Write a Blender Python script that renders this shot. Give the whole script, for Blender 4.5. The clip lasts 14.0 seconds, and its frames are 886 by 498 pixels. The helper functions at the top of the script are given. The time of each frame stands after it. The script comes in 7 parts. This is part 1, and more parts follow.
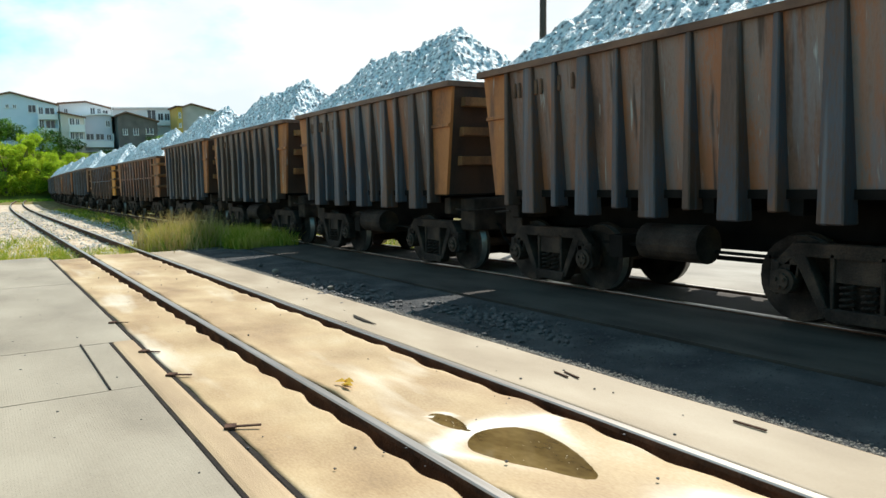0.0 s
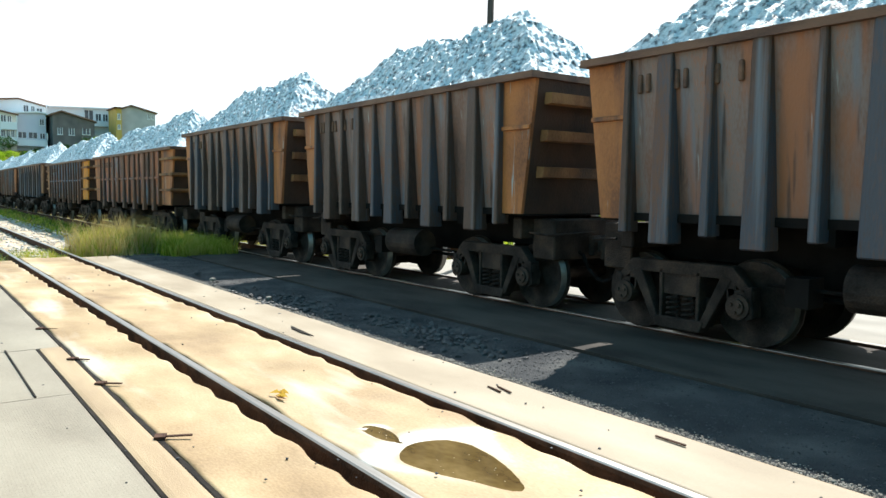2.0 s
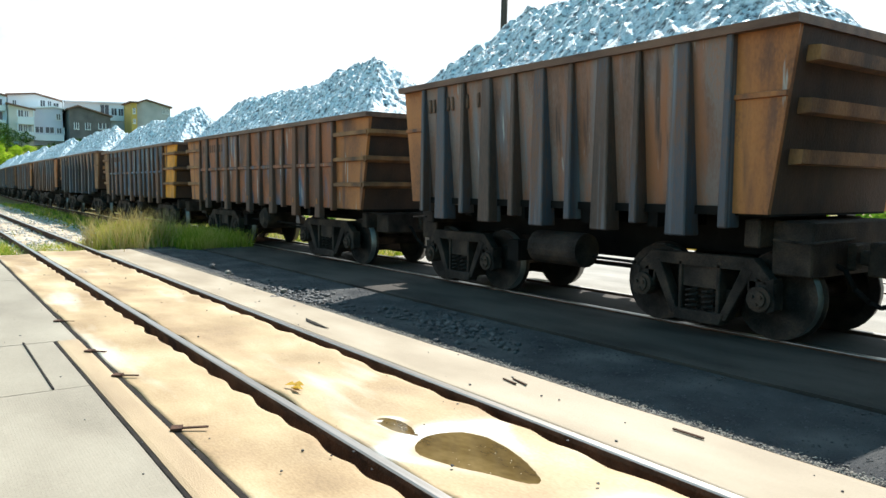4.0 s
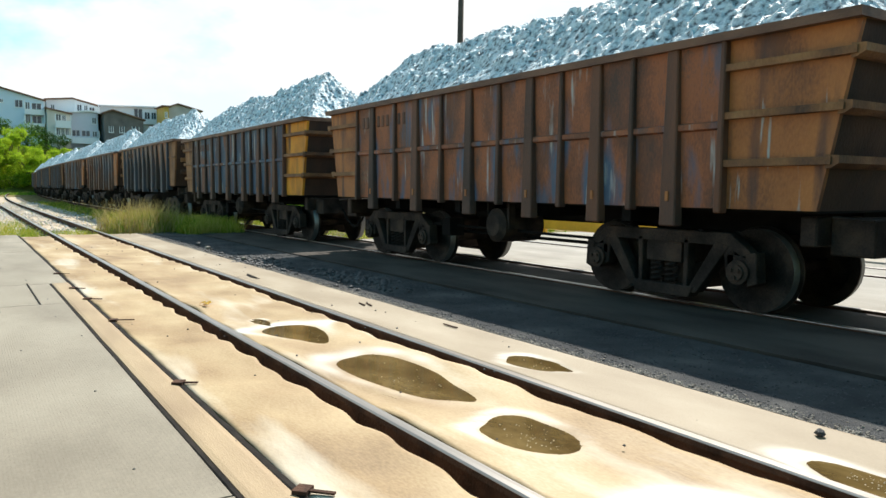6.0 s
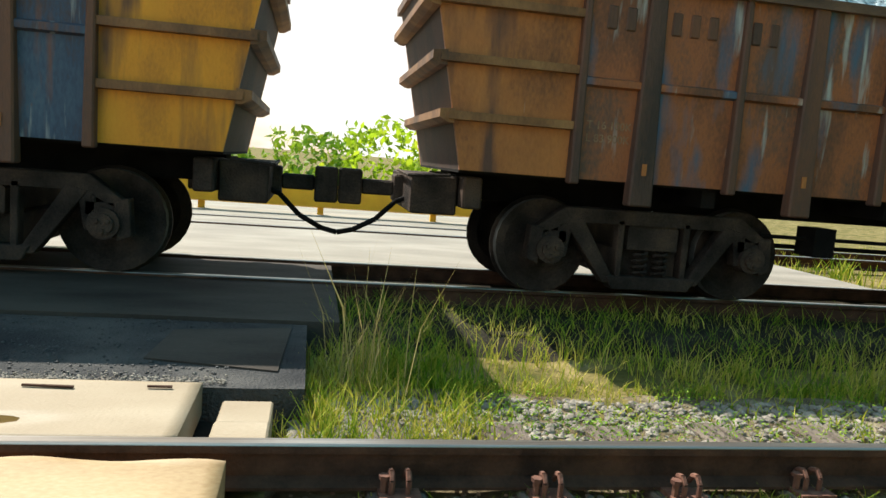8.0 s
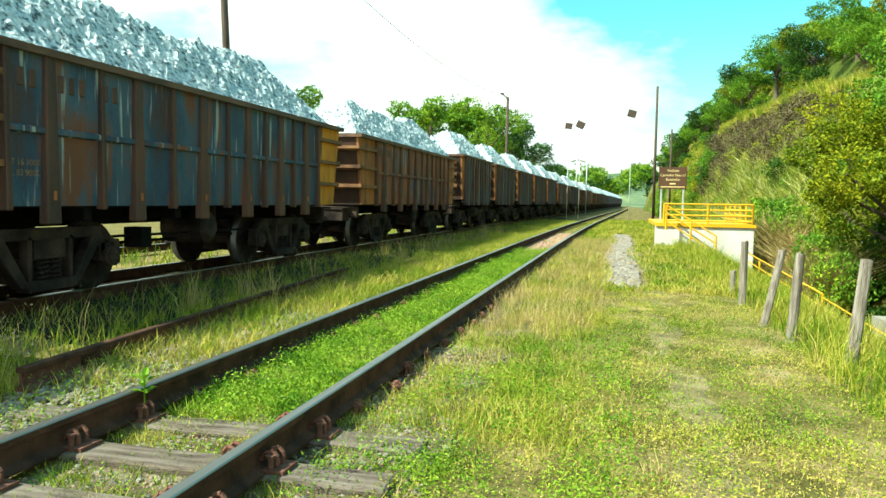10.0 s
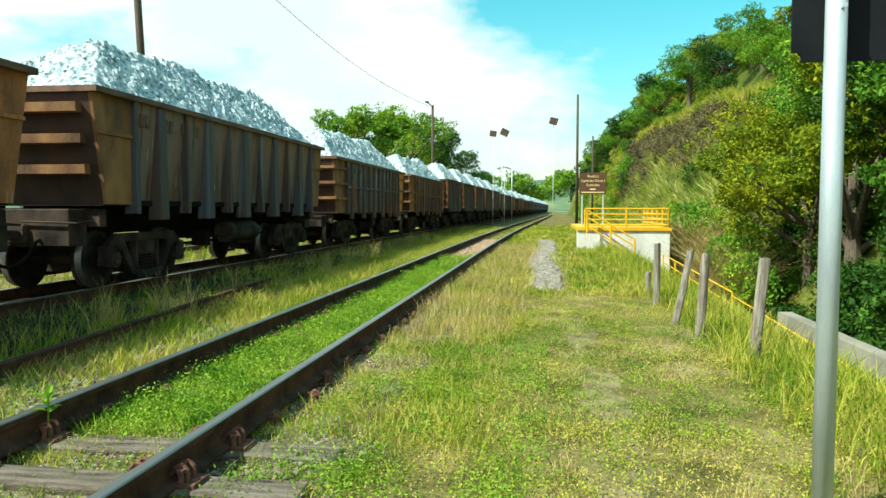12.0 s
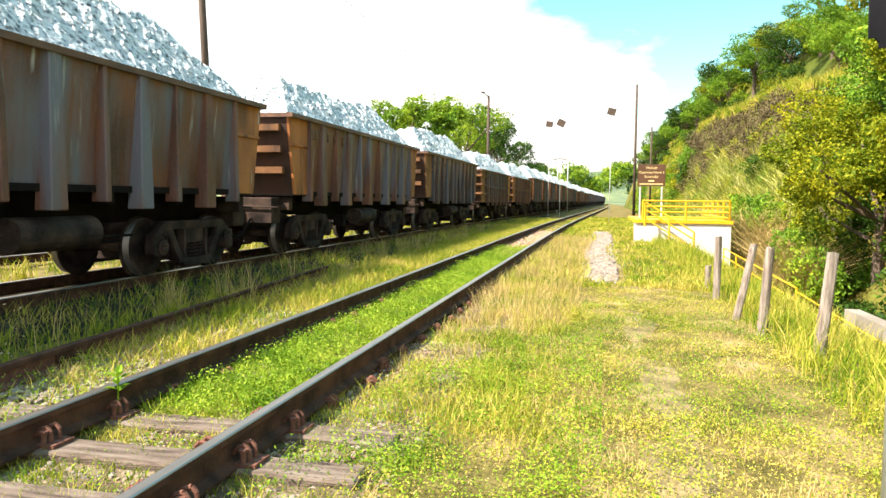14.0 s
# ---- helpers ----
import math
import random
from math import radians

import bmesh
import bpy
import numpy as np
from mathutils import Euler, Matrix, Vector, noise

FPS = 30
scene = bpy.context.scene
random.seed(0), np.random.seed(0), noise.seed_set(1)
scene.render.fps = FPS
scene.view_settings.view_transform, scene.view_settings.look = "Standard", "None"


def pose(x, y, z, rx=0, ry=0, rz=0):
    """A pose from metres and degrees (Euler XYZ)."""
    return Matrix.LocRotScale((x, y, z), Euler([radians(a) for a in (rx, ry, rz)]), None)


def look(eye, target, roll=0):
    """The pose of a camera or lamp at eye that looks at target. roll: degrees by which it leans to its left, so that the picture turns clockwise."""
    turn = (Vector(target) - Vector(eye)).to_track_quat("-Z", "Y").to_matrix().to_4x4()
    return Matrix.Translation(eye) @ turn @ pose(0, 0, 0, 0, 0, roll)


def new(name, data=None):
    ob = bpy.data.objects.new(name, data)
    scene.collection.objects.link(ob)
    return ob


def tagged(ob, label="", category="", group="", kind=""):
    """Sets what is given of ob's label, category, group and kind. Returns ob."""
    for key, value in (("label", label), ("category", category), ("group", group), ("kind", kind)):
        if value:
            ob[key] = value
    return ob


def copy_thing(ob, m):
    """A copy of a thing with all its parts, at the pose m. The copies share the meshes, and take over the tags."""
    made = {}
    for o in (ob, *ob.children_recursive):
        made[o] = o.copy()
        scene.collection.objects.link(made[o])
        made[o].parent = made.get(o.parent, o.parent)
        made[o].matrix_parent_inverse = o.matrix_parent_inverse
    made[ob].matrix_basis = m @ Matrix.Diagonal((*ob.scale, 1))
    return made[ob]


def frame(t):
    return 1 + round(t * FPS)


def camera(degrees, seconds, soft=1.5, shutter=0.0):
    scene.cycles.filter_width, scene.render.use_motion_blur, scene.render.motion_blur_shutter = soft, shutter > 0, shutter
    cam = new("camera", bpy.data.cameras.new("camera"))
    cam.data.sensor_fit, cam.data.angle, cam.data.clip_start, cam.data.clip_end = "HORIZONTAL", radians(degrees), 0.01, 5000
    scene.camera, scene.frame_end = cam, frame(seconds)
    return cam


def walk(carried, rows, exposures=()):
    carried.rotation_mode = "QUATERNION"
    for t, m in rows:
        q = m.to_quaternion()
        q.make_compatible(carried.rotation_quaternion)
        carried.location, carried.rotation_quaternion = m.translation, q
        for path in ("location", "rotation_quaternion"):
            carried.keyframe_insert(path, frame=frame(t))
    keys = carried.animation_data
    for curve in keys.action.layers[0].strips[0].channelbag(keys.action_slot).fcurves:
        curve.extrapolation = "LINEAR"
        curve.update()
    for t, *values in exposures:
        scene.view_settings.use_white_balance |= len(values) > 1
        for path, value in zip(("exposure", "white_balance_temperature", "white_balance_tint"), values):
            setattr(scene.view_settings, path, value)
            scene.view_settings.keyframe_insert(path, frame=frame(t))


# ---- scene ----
# camera: stands beside a level crossing and turns from one end of the train to the other
EXPOSURES = [(0.0, 0.70, 6450, 8), (1.2, 0.80, 6350, 8), (2.0, 1.08, 6250, 8), (2.5, 1.3, 6250, 8), (3.0, 1.1, 6200, 8), (3.5, 1.0, 6200, 8), (4.2, 1.05, 6250, 8), (6.3, 0.72, 6500, 9), (7.2, 0.70, 6600, 9), (9.3, 1.4, 7000, -2), (9.6, 1.3, 6900, -6), (10.3, 1.06, 6550, -14), (11.4, 0.8, 6450, -11), (12.2, 0.85, 6450, -9), (13.0, 1.2, 6800, 4), (13.5, 1.42, 7100, 12), (14.0, 1.58, 7400, 18)]
cam = camera(61.72, 14.0)
PATH = [
    (0.0, pose(-0.165, -2.347, 1.351, 84.68, 1.37, 58.00)),
    (0.5, pose(-0.141, -2.343, 1.351, 84.64, 0.84, 56.62)),
    (1.0, pose(-0.126, -2.352, 1.356, 85.29, 0.25, 55.76)),
    (1.5, pose(-0.089, -2.366, 1.365, 85.32, -1.71, 53.81)),
    (2.0, pose(-0.080, -2.369, 1.368, 85.70, -0.67, 53.76)),
    (2.5, pose(-0.087, -2.368, 1.366, 85.72, 0.06, 54.26)),
    (3.0, pose(-0.102, -2.343, 1.362, 84.96, -0.07, 54.34)),
    (3.5, pose(-0.110, -2.361, 1.358, 85.26, -0.31, 54.92)),
    (4.0, pose(-0.104, -2.360, 1.359, 85.13, -0.44, 54.81)),
    (4.2, pose(-0.112, -2.349, 1.364, 84.91, -0.33, 54.67)),
    (6.3, pose(2.655, -2.229, 1.117, 85.36, -0.46, 57.30)),
    (6.5, pose(2.668, -2.196, 1.123, 84.48, -0.51, 52.56)),
    (7.0, pose(2.722, -2.069, 1.056, 83.03, -0.22, 36.34)),
    (7.2, pose(2.753, -2.022, 1.026, 82.17, -0.94, 27.56)),
    (9.3, pose(2.674, -2.099, 1.055, 83.95, -1.64, -64.90)),
    (9.5, pose(2.691, -2.089, 1.087, 83.52, -0.80, -71.01)),
    (10.0, pose(2.737, -2.114, 1.092, 86.24, -0.95, -76.55)),
    (10.5, pose(2.704, -2.157, 1.081, 87.63, -0.23, -78.69)),
    (11.0, pose(2.692, -2.194, 1.078, 87.02, 0.80, -80.86)),
    (11.5, pose(2.682, -2.235, 1.080, 86.51, 0.81, -81.44)),
    (12.0, pose(2.707, -2.212, 1.087, 86.90, -0.08, -82.08)),
    (12.5, pose(2.693, -2.227, 1.059, 87.19, 1.19, -80.78)),
    (13.0, pose(2.706, -2.201, 1.075, 86.52, -0.63, -79.72)),
    (13.5, pose(2.707, -2.192, 1.077, 86.05, -0.86, -78.48)),
    (14.0, pose(2.697, -2.191, 1.077, 86.17, -0.58, -77.89)),
]
walk(cam, PATH, EXPOSURES)

# ---------------------------------------------------------------- light
SUN_FROM = Vector((-1.3, 1.78, 2.5)).normalized()
sun_data = bpy.data.lights.new("sun", "SUN")
sun_data.energy, sun_data.angle, sun_data.color = 4.7, radians(0.53), (1.0, 0.95, 0.87)
sun = new("sun", sun_data)
sun.matrix_world = look((0, 0, 60), Vector((0, 0, 60)) - SUN_FROM)

world = bpy.data.worlds.new("sky")
scene.world = world
world.use_nodes = True
wn, wl = world.node_tree.nodes, world.node_tree.links
wn.clear()
w_out = wn.new("ShaderNodeOutputWorld")
sky = wn.new("ShaderNodeTexSky")
sky.sky_type, sky.sun_disc = "NISHITA", False
sky.sun_elevation = math.asin(SUN_FROM.z)
sky.sun_rotation = math.atan2(SUN_FROM.x, SUN_FROM.y)
sky.air_density, sky.ozone_density = 1.2, 3.0
coord = wn.new("ShaderNodeTexCoord")
stretch = wn.new("ShaderNodeMapping")
stretch.inputs["Scale"].default_value = (1.0, 1.0, 2.2)
stretch.inputs["Location"].default_value = (0.35, 0.15, 0.0)
cloud = wn.new("ShaderNodeTexNoise")
cloud.inputs["Scale"].default_value, cloud.inputs["Detail"].default_value, cloud.inputs["Roughness"].default_value = 2.1, 9.0, 0.55
ramp = wn.new("ShaderNodeValToRGB")
ramp.color_ramp.elements[0].position, ramp.color_ramp.elements[1].position = 0.40, 0.50
shade = wn.new("ShaderNodeTexNoise")
shade.inputs["Scale"].default_value, shade.inputs["Detail"].default_value = 3.5, 6.0
shade_ramp = wn.new("ShaderNodeValToRGB")
shade_ramp.color_ramp.elements[0].color, shade_ramp.color_ramp.elements[1].color = (0.86, 0.94, 0.98, 1), (1, 1, 1, 1)
shade_ramp.color_ramp.elements[0].position, shade_ramp.color_ramp.elements[1].position = 0.36, 0.48
bg_sky, bg_cloud, w_mix = wn.new("ShaderNodeBackground"), wn.new("ShaderNodeBackground"), wn.new("ShaderNodeMixShader")
bg_sky.inputs["Strength"].default_value, bg_cloud.inputs["Strength"].default_value = 0.115, 0.64
wl.new(coord.outputs["Generated"], stretch.inputs["Vector"])
wl.new(stretch.outputs["Vector"], cloud.inputs["Vector"])
wl.new(stretch.outputs["Vector"], shade.inputs["Vector"])
hole, hole_map, hole_sub = wn.new("ShaderNodeVectorMath"), wn.new("ShaderNodeMapRange"), wn.new("ShaderNodeMath")
hole.operation, hole_sub.operation = "DOT_PRODUCT", "SUBTRACT"
hole.inputs[1].default_value = Vector((0.55, -0.75, 0.4)).normalized()
hole_map.inputs["From Min"].default_value, hole_map.inputs["From Max"].default_value = 0.50, 0.74
hole_map.inputs["To Min"].default_value, hole_map.inputs["To Max"].default_value = -0.03, 0.20
wl.new(coord.outputs["Generated"], hole.inputs[0])
wl.new(hole.outputs["Value"], hole_map.inputs["Value"])
wl.new(cloud.outputs["Fac"], hole_sub.inputs[0])
wl.new(hole_map.outputs["Result"], hole_sub.inputs[1])
wl.new(hole_sub.outputs["Value"], ramp.inputs["Fac"])
vivid = wn.new("ShaderNodeHueSaturation")
vivid.inputs["Hue"].default_value, vivid.inputs["Saturation"].default_value = 0.455, 1.35
wl.new(shade.outputs["Fac"], shade_ramp.inputs["Fac"])
wl.new(shade_ramp.outputs["Color"], bg_cloud.inputs["Color"])
wl.new(sky.outputs["Color"], vivid.inputs["Color"])
wl.new(vivid.outputs["Color"], bg_sky.inputs["Color"])
split = wn.new("ShaderNodeSeparateXYZ")
fade = wn.new("ShaderNodeMapRange")
fade.inputs["From Min"].default_value, fade.inputs["From Max"].default_value = 0.30, 0.85
fade.inputs["To Min"].default_value, fade.inputs["To Max"].default_value = 1.0, 0.25
cover = wn.new("ShaderNodeMath")
cover.operation = "MULTIPLY"
wl.new(coord.outputs["Generated"], split.inputs["Vector"])
wl.new(split.outputs["Z"], fade.inputs["Value"])
wl.new(ramp.outputs["Color"], cover.inputs[0])
wl.new(fade.outputs["Result"], cover.inputs[1])
wl.new(cover.outputs["Value"], w_mix.inputs["Fac"])
wl.new(bg_sky.outputs["Background"], w_mix.inputs[1])
wl.new(bg_cloud.outputs["Background"], w_mix.inputs[2])
wl.new(w_mix.outputs["Shader"], w_out.inputs["Surface"])


# ---------------------------------------------------------------- materials
def material(name, stops, scale=4.0, stretch=(1, 1, 1), rough=0.8, metal=0.0, bump=0.2, fine=60.0, detail=6.0, per_object=0.0, spots=None, translucent=0.0, island=0.0):
    """Colour ramp over two scales of noise in object space, fine relief, optional second-tone spots."""
    m = bpy.data.materials.new(name)
    m.use_nodes = True
    n, l = m.node_tree.nodes, m.node_tree.links
    b = n["Principled BSDF"]
    tc, mp = n.new("ShaderNodeTexCoord"), n.new("ShaderNodeMapping")
    mp.inputs["Scale"].default_value = stretch
    l.new(tc.outputs["Object"], mp.inputs["Vector"])
    big, small = n.new("ShaderNodeTexNoise"), n.new("ShaderNodeTexNoise")
    big.inputs["Scale"].default_value, big.inputs["Detail"].default_value = scale, detail
    small.inputs["Scale"].default_value, small.inputs["Detail"].default_value = fine, 4.0
    if per_object:
        info, add = n.new("ShaderNodeObjectInfo"), n.new("ShaderNodeVectorMath")
        add.operation = "MULTIPLY_ADD"
        comb = n.new("ShaderNodeCombineXYZ")
        for k in "XYZ":
            l.new(info.outputs["Random"], comb.inputs[k])
        l.new(comb.outputs["Vector"], add.inputs[0])
        add.inputs[1].default_value = (per_object, per_object, per_object)
        l.new(mp.outputs["Vector"], add.inputs[2])
        vec = add.outputs["Vector"]
    else:
        vec = mp.outputs["Vector"]
    l.new(vec, big.inputs["Vector"])
    l.new(vec, small.inputs["Vector"])
    mix = n.new("ShaderNodeMath")
    mix.operation = "MULTIPLY_ADD"
    mix.inputs[1].default_value = 0.25
    l.new(small.outputs["Fac"], mix.inputs[0])
    sub = n.new("ShaderNodeMath")
    sub.operation = "SUBTRACT"
    l.new(big.outputs["Fac"], sub.inputs[0])
    sub.inputs[1].default_value = 0.125
    l.new(sub.outputs["Value"], mix.inputs[2])
    r = n.new("ShaderNodeValToRGB")
    e = r.color_ramp.elements
    while len(e) < len(stops):
        e.new(0.5)
    for k, (p, c) in enumerate(stops):
        e[k].position, e[k].color = p, (*c, 1)
    fac = mix.outputs["Value"]
    if island:
        geo, vary = n.new("ShaderNodeNewGeometry"), n.new("ShaderNodeMath")
        vary.operation = "MULTIPLY_ADD"
        vary.inputs[1].default_value = island
        l.new(geo.outputs["Random Per Island"], vary.inputs[0])
        lower = n.new("ShaderNodeMath")
        lower.operation = "SUBTRACT"
        lower.inputs[1].default_value = island / 2
        l.new(fac, lower.inputs[0])
        l.new(lower.outputs["Value"], vary.inputs[2])
        fac = vary.outputs["Value"]
    l.new(fac, r.inputs["Fac"])
    col = r.outputs["Color"]
    for s_scale, s_stretch, lo, hi, s_col in ([] if not spots else spots if isinstance(spots, list) else [spots]):
        mp2, n2, r2, mx = n.new("ShaderNodeMapping"), n.new("ShaderNodeTexNoise"), n.new("ShaderNodeValToRGB"), n.new("ShaderNodeMix")
        mp2.inputs["Scale"].default_value = s_stretch
        mp2.inputs["Location"].default_value = (7.3 + s_scale, 2.1, 5.5)
        l.new(vec, mp2.inputs["Vector"])
        l.new(mp2.outputs["Vector"], n2.inputs["Vector"])
        n2.inputs["Scale"].default_value, n2.inputs["Detail"].default_value = s_scale, 7.0
        r2.color_ramp.elements[0].position, r2.color_ramp.elements[1].position = lo, hi
        l.new(n2.outputs["Fac"], r2.inputs["Fac"])
        mx.data_type = "RGBA"
        l.new(r2.outputs["Color"], mx.inputs[0])
        l.new(col, mx.inputs[6])
        mx.inputs[7].default_value = (*s_col, 1)
        col = mx.outputs[2]
    l.new(col, b.inputs["Base Color"])
    b.inputs["Roughness"].default_value, b.inputs["Metallic"].default_value = rough, metal
    if bump:
        bp = n.new("ShaderNodeBump")
        bp.inputs["Strength"].default_value, bp.inputs["Distance"].default_value = bump, 0.02
        l.new(small.outputs["Fac"], bp.inputs["Height"])
        l.new(bp.outputs["Normal"], b.inputs["Normal"])
    if translucent:
        tr, ms = n.new("ShaderNodeBsdfTranslucent"), n.new("ShaderNodeMixShader")
        l.new(col, tr.inputs["Color"])
        ms.inputs["Fac"].default_value = translucent
        l.new(b.outputs["BSDF"], ms.inputs[1])
        l.new(tr.outputs["BSDF"], ms.inputs[2])
        l.new(ms.outputs["Shader"], n["Material Output"].inputs["Surface"])
    return m


